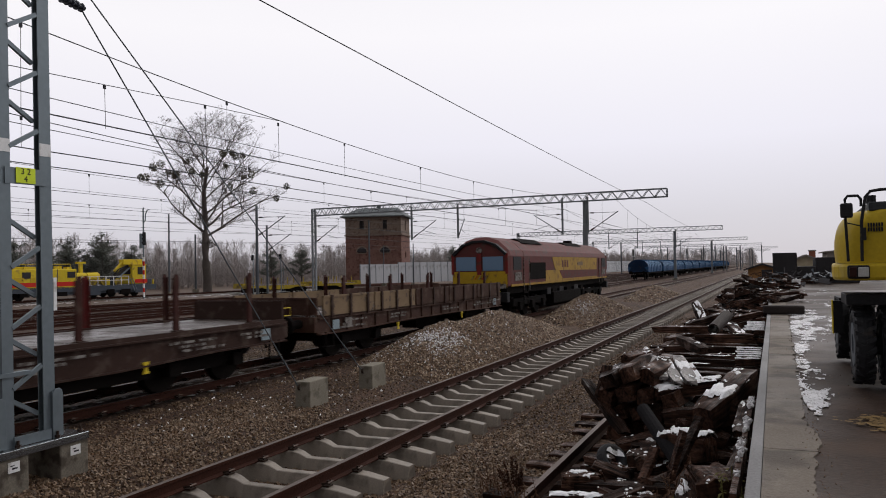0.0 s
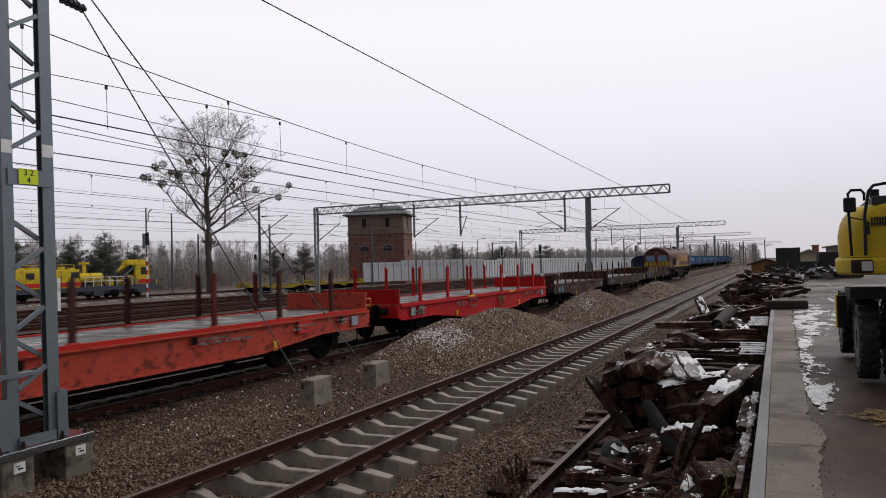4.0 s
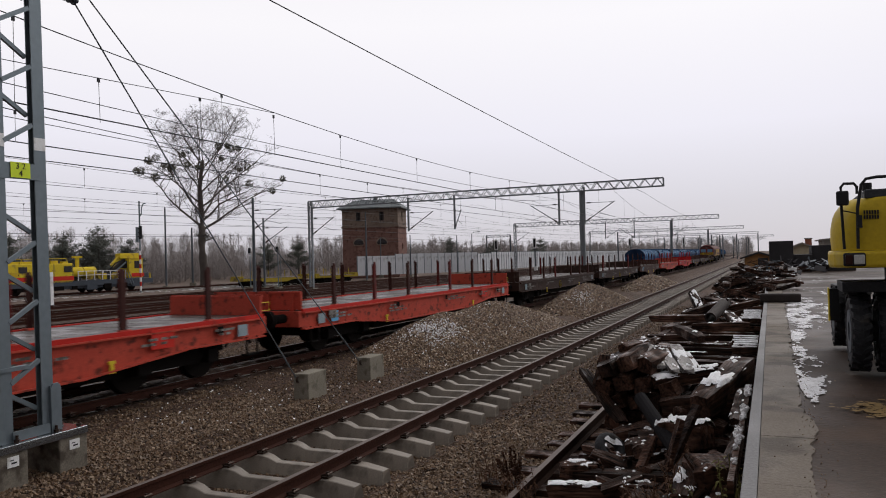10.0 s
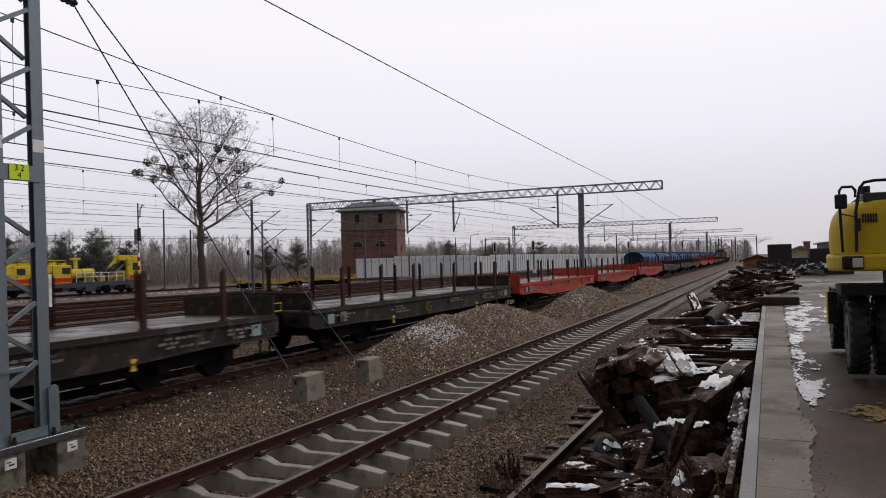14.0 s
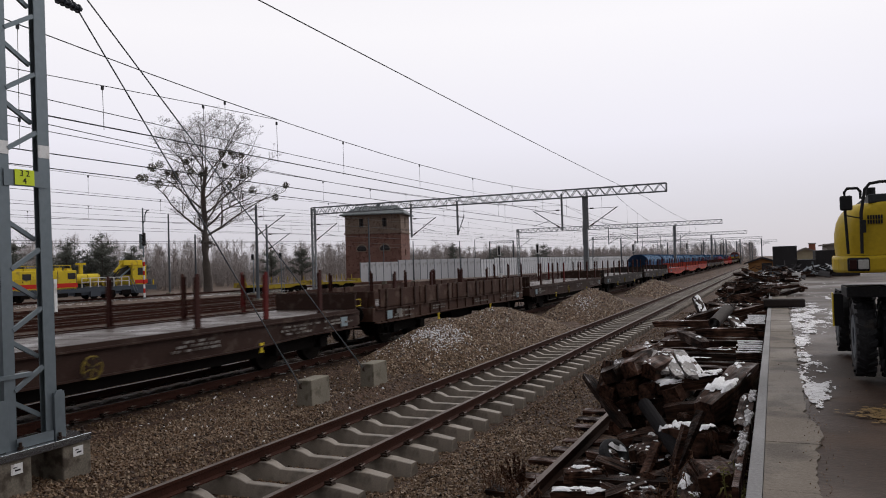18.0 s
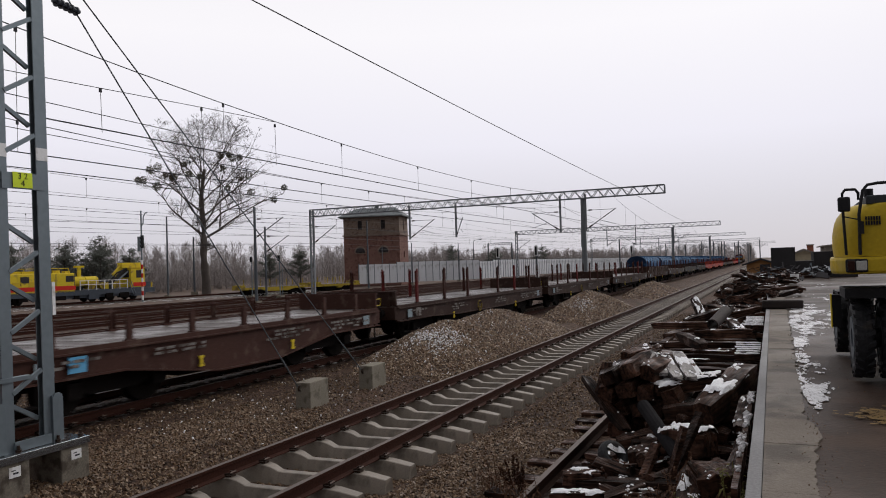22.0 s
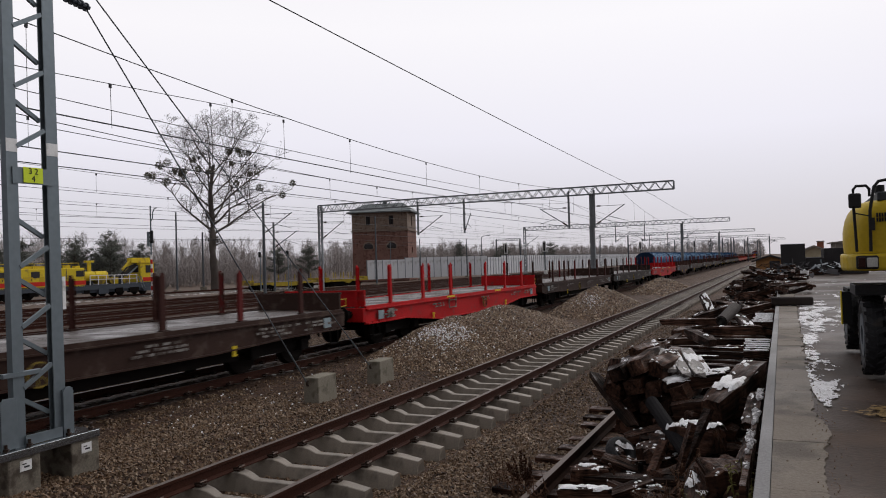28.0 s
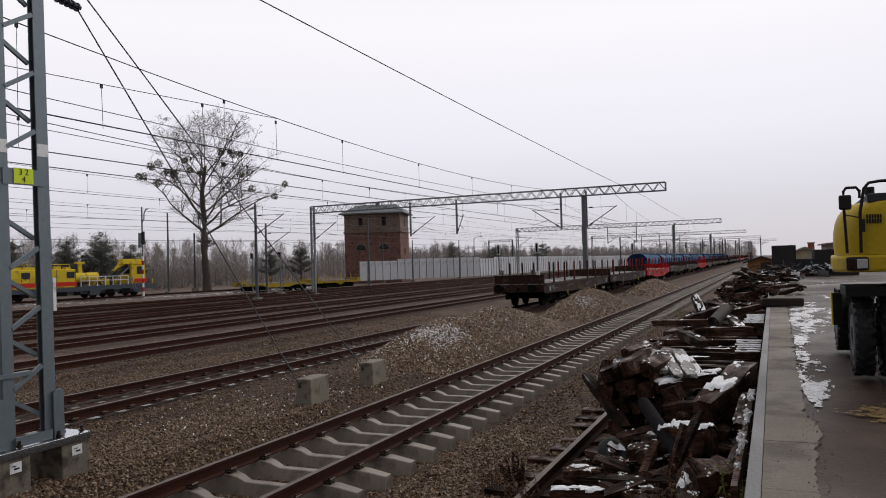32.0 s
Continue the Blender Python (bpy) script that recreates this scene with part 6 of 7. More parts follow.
for x0, x1, y0, y1, tries, big in ((4.2, 6.42, 6.6, 12.2, 1500, 0.026), (3.7, 6.42, 13, 36, 2000, 0.05)):
    for i in range(tries):
        x, y = sn.uniform(x0, x1), sn.uniform(y0, y1)
        if noise.noise(Vector((x * 2.6, y * 1.9, 8.0))) + 0.5 * noise.noise(Vector((x * 7, y * 6, 2.0))) < 0.24:
            continue
        hit, at, normal, index, ob, m = scene.ray_cast(deps, Vector((x, y, 3.0)), Vector((0, 0, -1)))
        if not hit or normal.z < 0.72 or ob.name.split(".")[0] not in ("timber", "wooden_sleeper", "splinter", "splinter_mound"):
            continue
        u = normal.orthogonal().normalized()
        v = normal.cross(u)
        q, turn = big * sn.uniform(0.35, 1.25), sn.uniform(0, 6.28)
        n = 7
        rim = [at + u * (q * sn.uniform(0.5, 1.2) * math.cos(turn + 6.283 * k / n)) + v * (q * 0.8 * sn.uniform(0.5, 1.2) * math.sin(turn + 6.283 * k / n)) + normal * 0.002 for k in range(n)]
        flakes.add(rim + [at + normal * (0.012 + 0.2 * q)], [(k, (k + 1) % n, n) for k in range(n)])
tagged(part("snow_remnants", flakes, SNOW, smooth=True), "small white remnants of snow on the scrapped sleepers", "snow", "", "stuff")

# ---- grit along the slab edge and on the paving ----
gr = np.random.default_rng(14)
gp = []
for i in range(420):
    y = 4.5 + 12 * gr.random() ** 1.4
    x = 6.93 + 0.004 * y + (gr.normal(0, 0.05) if i % 3 else gr.uniform(-0.3, 1.0))
    gp.append((x, y, EDGE_Z + 0.001))
sv, sf = stones(gr, np.array(gp), 0.0055)
tagged(new("grit", quick_mesh("grit", sv, sf, STONES)), "dark grit and crumbs along the slab edge", "grit", "", "stuff")

# ---- dry weeds ----
def weeds(name, label, places, seed, colour, h, leaf):
    """Stems that lean from a root, with drooping narrow leaves and a ragged seed head."""
    r = random.Random(seed)
    s = Shape()
    for x, y, z, n in places:
        for i in range(n):
            a, lean, hh = r.uniform(0, 6.28), r.uniform(0.05, 0.5), h * r.uniform(0.35, 1.2)
            px, py = x + r.gauss(0, 0.09), y + r.gauss(0, 0.14)
            root = Vector((px, py, z))
            mid = root + Vector((lean * 0.35 * hh * math.cos(a), lean * 0.35 * hh * math.sin(a), hh * 0.6))
            tip = root + Vector((lean * hh * math.cos(a), lean * hh * math.sin(a), hh))
            s.tube([root, mid, tip], 0.007, 4, 0.003, False)
            for k in range(9):
                f = r.uniform(0.25, 1.0)
                q = root.lerp(mid, f / 0.6) if f < 0.6 else mid.lerp(tip, (f - 0.6) / 0.4)
                b, ln = r.uniform(0, 6.28), leaf * r.uniform(0.5, 1.3)
                out, side = Vector((math.cos(b), math.sin(b), r.uniform(-0.5, 0.7))) * ln, Vector((-math.sin(b), math.cos(b), 0)) * (ln * 0.18)
                droop = Vector((0, 0, -ln * r.uniform(0.1, 0.7)))
                s.add([q, q + out * 0.5 + side, q + out + droop, q + out * 0.5 - side], [(0, 1, 2, 3)])
    return tagged(part(name, s, mat(name + "_stem", colour, 0.8, vary=0.4, scale=9)), label, "weeds", "", "stuff")


weeds("dry_weeds", "withered brown grass and stalks beside the old rail", [(3.72, 8.3, -0.35, 14), (3.5, 8.5, -0.35, 10), (3.95, 8.1, -0.35, 10), (3.3, 8.9, -0.35, 6), (4.2, 7.6, -0.3, 14), (5.62, 7.5, 0.0, 12), (5.75, 7.9, 0.05, 8), (5.3, 7.2, -0.1, 12)], 2, (0.085, 0.045, 0.027), 0.34, 0.06)
DOCK = mat("dock_seed_heads", (0.045, 0.02, 0.012), 0.85, vary=0.5, scale=14, fine=80, bump=0.3)
dk = random.Random(17)
for i, (x, y, h, lean, way) in enumerate(((3.76, 8.45, 0.46, 0.30, 2.7), (3.74, 8.5, 0.52, 0.10, 2.0), (3.80, 8.42, 0.50, 0.04, 1.0), (3.84, 8.44, 0.42, 0.08, 0.4), (3.70, 8.52, 0.36, 0.45, 2.9), (3.82, 8.5, 0.34, 0.12, 5.0), (3.68, 8.6, 0.30, 0.3, 3.4))):
    dock = thing("dock_plant", "withered red-brown dock stalk with a dense seed head", "weed", pose(x, y, -0.36), group="withered docks beside the rail")
    tip = Vector((lean * h * math.cos(way), lean * h * math.sin(way), h))
    part("stalk", Shape().tube([(0, 0, 0), tip * 0.5 + Vector((0.01, 0, 0)), tip], 0.008, 5, 0.004, False), DOCK, dock)
    seeds = Shape()
    for k in range(90):
        f = 0.42 + 0.58 * k / 89
        c = tip * f + Vector((dk.gauss(0, 0.013), dk.gauss(0, 0.013), dk.gauss(0, 0.01))) * (1.25 - f * 0.6)
        d = [Vector((dk.gauss(0, 0.011), dk.gauss(0, 0.011), dk.gauss(0, 0.011))) for q in range(4)]
        seeds.add([c + q for q in d], [(0, 1, 2), (0, 2, 3), (0, 3, 1), (1, 3, 2)])
    part("seed_head", seeds, DOCK, dock, "dense red-brown seeds")
weeds("green_weeds", "green fern-like weeds at the platform foot", [(6.33, 7.3, 0.15, 5), (6.3, 7.0, 0.1, 4), (5.75, 7.2, 0.0, 4)], 4, (0.10, 0.09, 0.028), 0.36, 0.08)


# ---- wheeled excavator on the platform ----
def excavator():
    e = thing("wheeled_excavator", "yellow wheeled excavator with twin rear tyres and black railings", "excavator")
    z0 = EDGE_Z
    tyre_m = Shape()
    tyre_m.ring((0, 0, 0), 0.47, 0.26, 0.205, "x", 30)
    lugs = Shape()
    for k in range(22):
        a = 2 * math.pi * k / 22
        for side in (-1, 1):
            b = a + (0.14 if side > 0 else 0)
            lugs.add([(side * u, (0.455 + rr) * math.cos(b + da), (0.455 + rr) * math.sin(b + da)) for u, da in ((0.012, 0.09), (0.104, 0.0)) for rr in (-0.02, 0.022) for da in (da - 0.05, da + 0.05)],
                     [(0, 1, 3, 2), (4, 6, 7, 5), (2, 3, 7, 6), (0, 2, 6, 4), (1, 5, 7, 3), (0, 4, 5, 1)])
    carcass, lug_me = tyre_m.mesh("tyre", RUBBER), lugs.mesh("tread", RUBBER)
    rim_me = Shape().ring((0, 0, 0), 0.262, 0.12, 0.2, "x", 20).tube([(-0.06, 0, 0), (0.06, 0, 0)], 0.16, 14).mesh("rim", GALV_DARK)
    for y in (10.2, 12.75):
        for x in (7.62, 7.91, 9.43, 9.72):
            w = part("wheel", rim_me, None, e, m=pose(x, y, z0 + 0.5, 17 * (x + y)))
            part("tyre", carcass, None, w, "dusty black tyre with deep lugs", bevel=0.085)
            part("tread", lug_me, None, w)
        part("axle", Shape().tube([(7.6, y, z0 + 0.5), (9.75, y, z0 + 0.5)], 0.12, 10), BLACK, e)
    part("chassis", Shape().box(8.66, 11.5, z0 + 0.72, 0.95, 3.6, 0.5), BLACK, e, bevel=0.03)
    part("rear_frame", Shape().box(8.66, 10.1, z0 + 1.055, 2.46, 0.75, 0.12).box(8.65, 10.45, z0 + 0.85, 1.3, 0.1, 0.45), BLACK, e, "black rear frame above the twin tyres", bevel=0.01)
    part("tow_eye", Shape().ring((7.93, 9.75, z0 + 1.15), 0.09, 0.05, 0.04, "x", 14).box(7.93, 9.78, z0 + 1.09, 0.06, 0.1, 0.1), BLACK, e)
    part("side_step", Shape().box(7.50, 12.1, z0 + 0.70, 0.12, 0.16, 0.46), BLACK, e, "grimy side step", bevel=0.006)
    part("step_edge", Shape().box(7.432, 12.1, z0 + 0.70, 0.014, 0.16, 0.48), YELLOW_DULL, e, "worn yellow edge")
    part("mudguard", Shape().box(7.62, 11.9, z0 + 0.98, 0.28, 0.8, 0.03), BLACK, e)
    part("outrigger", Shape().box(8.66, 9.55, z0 + 0.5, 1.3, 0.3, 0.5), BLACK, e, bevel=0.02)
    # upper carriage
    arc = [(math.sin(radians(15 * q)), math.cos(radians(15 * q))) for q in range(7)]
    corner = [(7.62 - 0.32 * a, 9.77 - 0.42 * b) for a, b in arc] + [(7.46, 12.4), (10.0, 12.4)] + [(9.68 + 0.32 * a, 9.77 - 0.42 * b) for a, b in reversed(arc)]
    part("counterweight", Shape().prism(corner, z0 + 1.285, z0 + 1.475, "z"), YELLOW, e, "yellow lower counterweight", bevel=0.035)
    inset = [(x + (0.04 if x < 8.6 else -0.04) if abs(x - 8.6) > 0.9 else x, y + (0.05 if y < 10 else 0)) for x, y in corner]
    hood, k = Shape(), len(inset)
    levels = ((1.48, 0.012), (1.62, 0.0), (1.78, 0.002), (1.86, 0.016), (1.93, 0.045), (1.985, 0.085), (2.025, 0.13), (2.055, 0.175), (2.07, 0.22))
    rings = [(x + (q if x < 8.6 else -q), y + (q * 0.2 if y < 10 else 0), z0 + h) for h, q in levels for x, y in inset]
    hood.add(rings, [(i * k + j, i * k + (j + 1) % k, (i + 1) * k + (j + 1) % k, (i + 1) * k + j) for i in range(len(levels) - 1) for j in range(k)])
    hood.add(rings[-k:], [tuple(range(k))])
    part("engine_hood", hood, YELLOW, e, "yellow engine hood with rounded shoulders", smooth=True)
    part("top_panel", Shape().prism([(7.66, 9.47), (7.72, 12.3), (9.7, 12.3), (9.7, 9.47)], z0 + 2.06, z0 + 2.16, "z"), mat("dark_grey_panel", (0.05, 0.055, 0.06), 0.6), e, "dark grey top panel", bevel=0.015)
    slot = Shape()
    for i in range(6):
        slot.box(7.645 + 0.026 * i, 9.392, z0 + 1.90, 0.017, 0.012, 0.045)
        slot.box(7.645 + 0.026 * i, 9.392, z0 + 1.848, 0.017, 0.012, 0.045)
    part("vent_grille", slot, BLACK, e, "black ventilation slots")
    lamp = part("lamp_housing", Shape().box(7.53, 9.352, z0 + 1.38, 0.22, 0.05, 0.15), BLACK, e, bevel=0.02)
    part("reverse_lamp", Shape().box(7.575, 9.325, z0 + 1.38, 0.105, 0.02, 0.105), mat("lamp_lens", (0.42, 0.42, 0.40), 0.15), lamp, "clear lamp lens", bevel=0.008)
    part("tail_lamp", Shape().box(7.475, 9.325, z0 + 1.38, 0.07, 0.02, 0.11), mat("red_lens", (0.03, 0.011, 0.009), 0.3), lamp, "red tail lamp lens", bevel=0.008)
    part("handrail", Shape().tube([(7.44, 9.42, z0 + 1.5), (7.42, 9.37, z0 + 1.98), (7.42, 9.37, z0 + 2.19), (7.45, 9.38, z0 + 2.23), (7.55, 9.40, z0 + 2.23), (7.58, 9.40, z0 + 2.19), (7.58, 9.40, z0 + 2.11)], 0.016, 8), BLACK, e, "bent black handrail")
    part("handrail", Shape().tube([(7.57, 9.36, z0 + 1.5), (7.575, 9.35, z0 + 1.95), (7.62, 9.36, z0 + 2.21), (7.67, 9.37, z0 + 2.27), (7.77, 9.38, z0 + 2.285), (9.6, 9.38, z0 + 2.285), (9.65, 9.38, z0 + 2.14)], 0.017, 8), BLACK, e, "bent black handrail")
    part("rail_stay", Shape().tube([(7.43, 9.38, z0 + 1.93), (7.57, 9.35, z0 + 1.89)], 0.008, 6), BLACK, e)
    part("rail_catch", Shape().box(7.59, 9.34, z0 + 1.80, 0.05, 0.05, 0.14), BLACK, e)
    part("mirror", Shape().box(7.43, 9.33, z0 + 2.065, 0.125, 0.05, 0.165), BLACK, e, "black rear-view mirror", bevel=0.02)
    part("beacon_base", Shape().tube([(7.70, 9.6, z0 + 2.15), (7.70, 9.6, z0 + 2.24)], 0.05, 10), BLACK, e)
    part("slew_ring", Shape().tube([(8.66, 11.4, z0 + 0.95), (8.66, 11.4, z0 + 1.28)], 0.6, 24), BLACK, e)
    return e


excavator()

# ---- dark stacks and sheds beyond the platform ----
DARK_BOARD = mat("tarred_board", (0.042, 0.039, 0.041), 0.8, vary=0.4, scale=2)
SHED = mat("shed_render", (0.22, 0.20, 0.18), 0.85, vary=0.2)


def crate(x, y, z, sx, sy, sz, label):
    c = thing("storage_container", label, "container", pose(x, y, z), group="dark containers")
    part("shell", Shape().box(0, 0, sz / 2, sx, sy, sz), DARK_BOARD, c, bevel=0.03)
    for i in range(int(sx / 0.5) + 1):
        part("rib", Shape().box(-sx / 2 + 0.05 + (sx - 0.1) * i / max(1, int(sx / 0.5)), -sy / 2 - 0.03, sz / 2, 0.07, 0.06, sz - 0.1), DARK_BOARD, c)
    return c


crate(7.35, 57.0, 0.93, 1.5, 4, 2.1, "tall black storage container")
crate(8.66, 57.0, 0.93, 1.08, 4, 1.15, "low black storage container beside the yard")
crate(10.55, 58.0, 0.93, 2.6, 4, 1.75, "long black storage container")
scrap = thing("scrap_metal", "bent dark metal sheets dumped before the containers", "scrap metal")
sr = random.Random(6)
for i in range(26):
    a = Vector((sr.uniform(6.5, 9.6), sr.uniform(48, 55), EDGE_Z + sr.uniform(0.05, 0.6)))
    d = Vector((sr.gauss(0, 1), sr.gauss(0, 0.6), sr.uniform(-0.1, 0.7))).normalized() * sr.uniform(0.4, 1.0)
    part("bar", Shape().bar(a, a + d, sr.uniform(0.04, 0.12), sr.uniform(0.03, 0.1)), DARK_BOARD if i % 4 else GALV, scrap)
for i in range(34):
    part("sheet", Shape().box(0, 0, 0, sr.uniform(0.3, 0.85), sr.uniform(0.2, 0.5), 0.03), DARK_BOARD if i % 3 else GALV_DARK, scrap, m=pose(sr.uniform(6.6, 9.9), sr.uniform(47, 54.5), EDGE_Z + sr.uniform(0.1, 0.85), sr.uniform(-50, 50), sr.uniform(-35, 35), sr.uniform(0, 180)))


def shed(x, y, w, d, h, ridge, wall, roof, label):
    s = thing("shed", label, "shed", pose(x, y, -0.3))
    part("wall_body", Shape().prism([(-w / 2, 0), (-w / 2, h), (0, ridge), (w / 2, h), (w / 2, 0)], -d / 2, d / 2), wall, s)
    for sx in (-1, 1):
        part("roof_slope", Shape().prism([(0, ridge - 0.01), (sx * (w / 2 + 0.4), h - (ridge - h) * 0.8 / w - 0.01), (sx * (w / 2 + 0.4), h - (ridge - h) * 0.8 / w + 0.14), (0, ridge + 0.16)], -d / 2 - 0.3, d / 2 + 0.3), roof, s)
    part("door", Shape().box(w * 0.15, -d / 2 - 0.03, 1.0, 0.9, 0.06, 2.0), DARK_BOARD, s)
    return s


OCHRE = mat("ochre_boards", (0.25, 0.13, 0.055), 0.8, vary=0.3)
shed(5.65, 78.0, 2.5, 2.5, 2.05, 2.45, OCHRE, DARK_BOARD, "small ochre wooden hut with a dark roof")
shed(9.6, 86.0, 4.5, 8, 2.35, 3.25, mat("cream_render", (0.40, 0.35, 0.25), 0.85, vary=0.2), SHED, "low cream shed with a grey pitched roof")
stack = thing("chimney", "short brick chimney on the shed roof", "chimney", pose(10.25, 84.0, 2.65))
part("shaft", Shape().box(0, 0, 0.35, 0.6, 0.6, 0.9), mat("chimney_brick", (0.26, 0.10, 0.065), 0.85), stack)
part("cap", Shape().box(0, 0, 0.84, 0.72, 0.72, 0.1), SHED, stack)
shed(14.5, 95.0, 5, 9, 3.64, 3.84, SHED, SHED, "plain grey building beyond the yard")
# ---- yellow works train on the far track ----
def rot_line(x, y, yaw):
    return pose(x, y, -0.05, 0, 0, yaw)


def rail_crane():
    t = thing("rail_crane", "yellow and red maintenance crane on a grey railway carriage", "rail crane", rot_line(-56.3, 50.75, -8.5) @ pose(0, 0, 0.2) @ Matrix.Diagonal((1, 0.97, 0.97, 1)))
    red = MARK_RED
    grey = mat("chassis_grey", (0.06, 0.07, 0.085), 0.7)
    part("chassis", Shape().box(0, 0, 0.95, 2.6, 19, 0.5).box(0, 3, 0.6, 2.2, 9, 0.35), grey, t)
    for y in (-7, -5, 2.5, 4.5, 7.2):
        part("wheelset", WHEELSET, None, t, m=pose(0, y, AXLE))
    part("cabin", Shape().box(0, -4.4, 2.0, 2.6, 9.6, 1.95), YELLOW_DULL, t, "yellow cabin", bevel=0.08)
    for x in (-1.31, 1.31):
        part("red_band", Shape().box(x, -4.4, 1.5, 0.03, 9.62, 0.42), red, t)
        for y in (-7.6, -4.6, -0.2):
            part("window", Shape().box(x, y, 2.4, 0.04, 0.8, 0.6), DARK_BOARD, t)
    part("roof_equipment", Shape().box(0, -4, 3.1, 1.6, 3.5, 0.25).box(0.3, -1.4, 3.12, 0.8, 1.2, 0.3), YELLOW_DULL, t)
    part("lamp_post", Shape().box(0.3, 1.4, 2.7, 0.25, 0.3, 1.7).box(0.3, 1.4, 3.6, 0.4, 0.9, 0.2), YELLOW_DULL, t)
    part("tank", Shape().tube([(0.3, 0.7, 2.1), (0.3, 1.8, 2.1)], 0.5, 14).tube([(0.3, 1.9, 2.1), (0.3, 3.2, 2.1)], 0.5, 14), YELLOW_DULL, t)
    for x in (-1.25, 1.25):
        g = Shape()
        for z in (1.75, 2.15):
            g.bar((x, 0.9, z), (x, 6.2, z), 0.06)
        for i in range(7):
            g.bar((x, 0.9 + i * 0.88, 1.2), (x, 0.9 + i * 0.88, 2.15), 0.06)
        part("railing", g, WHITE_PAINT, t, "pale railing")
    part("crane_house", Shape().box(0.1, 7.5, 2.3, 2.2, 1.7, 2.0), YELLOW_DULL, t, bevel=0.06)
    part("house_window", Shape().box(1.22, 7.7, 2.7, 0.04, 0.8, 0.8), DARK_BOARD, t)
    part("house_red", Shape().box(1.22, 7.7, 1.6, 0.04, 1.5, 0.4), red, t)
    part("jib", Shape().bar((0.3, 7.4, 3.5), (0.3, 4.6, 1.7), 0.45, 0.5), mat("jib_dark", (0.05, 0.045, 0.04), 0.7), t)
    part("jib_head", Shape().box(0.3, 7.1, 3.65, 0.8, 2.3, 0.55).bar((0.3, 6.2, 3.6), (0.3, 5.2, 2.6), 0.3, 0.4), YELLOW_DULL, t, bevel=0.05)
    cr = random.Random(5)
    for i in range(9):
        part("roof_box", Shape().box(cr.uniform(-0.5, 0.8), -8.6 + i * 1.05, 3.05 + cr.uniform(0, 0.1), cr.uniform(0.4, 0.9), cr.uniform(0.4, 0.9), cr.uniform(0.15, 0.4)), YELLOW_DULL if i % 3 else grey, t)
    for i in range(10):
        part("underframe_box", Shape().box(cr.uniform(0.8, 1.15), -8.2 + i * 1.75, 0.62 + cr.uniform(-0.1, 0.1), 0.5, cr.uniform(0.5, 1.3), cr.uniform(0.3, 0.6)), GRIME if i % 3 else grey, t)
    for i in range(6):
        part("deck_gear", Shape().box(cr.uniform(-0.7, 0.7), 1.6 + i * 0.8, 1.45 + cr.uniform(0, 0.2), cr.uniform(0.4, 1.0), cr.uniform(0.3, 0.7), cr.uniform(0.4, 0.8)), YELLOW_DULL if i % 2 else grey, t, bevel=0.04)
    for y in (-8.6, -6.1, -3.0, -1.6, 0.3):
        part("panel_seam", Shape().box(1.312, y, 2.05, 0.02, 0.05, 1.8), grey, t)
    for y in (-7.9, -6.6, -5.3, -3.8, -2.4):
        part("locker_door", Shape().box(1.315, y, 1.95, 0.03, 0.9, 0.5), YELLOW, t, bevel=0.01)
        part("door_latch", Shape().box(1.34, y + 0.3, 1.95, 0.02, 0.06, 0.16), BLACK, t)
    rails = Shape().tube([(1.15, -9.0, 3.45), (1.15, -0.2, 3.45)], 0.03, 5)
    for i in range(9):
        rails.tube([(1.15, -9.0 + 1.1 * i, 2.95), (1.15, -9.0 + 1.1 * i, 3.45)], 0.025, 5)
    part("roof_railing", rails, YELLOW_DULL, t, "yellow railing along the roof")
    for y in (2.4, 3.6, 5.1):
        part("winch_drum", Shape().tube([(-0.3, y, 1.62), (0.9, y, 1.62)], 0.28, 12).ring((0.9, y, 1.62), 0.36, 0.1, 0.05, "x", 14), YELLOW_FADED, t, "worn yellow winch drum")
    part("cab_roof", Shape().box(0.1, 7.5, 3.34, 2.3, 1.8, 0.08), YELLOW, t, bevel=0.02)
    part("windscreen", Shape().box(0.1, 6.63, 2.75, 1.6, 0.04, 0.8), DARK_BOARD, t, "dark cab windscreen")
    part("jib_ram", Shape().tube([(0.75, 6.9, 3.2), (0.75, 5.3, 2.0)], 0.09, 8), GALV, t, "grey hydraulic ram")
    part("counter_block", Shape().box(0.1, 8.75, 1.55, 1.9, 0.7, 0.55), grey, t, bevel=0.04)
    part("buffer_post", Shape().box(0.9, 9.4, 1.45, 0.12, 0.12, 0.6), YELLOW_DULL, t)
    part("hose", Shape().tube([(0.6, 6.6, 3.3), (0.7, 5.4, 2.9), (0.6, 4.6, 2.0), (0.6, 4.0, 1.6)], 0.07, 6), BLACK, t)
    part("ladder", Shape().bar((1.3, 6.9, 0.5), (1.3, 6.3, 1.9), 0.06).bar((1.3, 7.2, 0.5), (1.3, 6.6, 1.9), 0.06), GALV, t)
    return t


rail_crane()
stub = thing("track_stub", "rusty rails of the maintenance siding edged with snow", "railway track", rot_line(-56.3, 50.75, -8.5) @ pose(0, 0, 0.2), kind="structure")
for rx in (-0.7535, 0.7535):
    rail_run(stub, rx, 0, -26, 40)
for i in range(80):
    part("sleeper", worn_sleeper, None, stub, m=pose(0, -25 + 0.8 * i, -0.215))


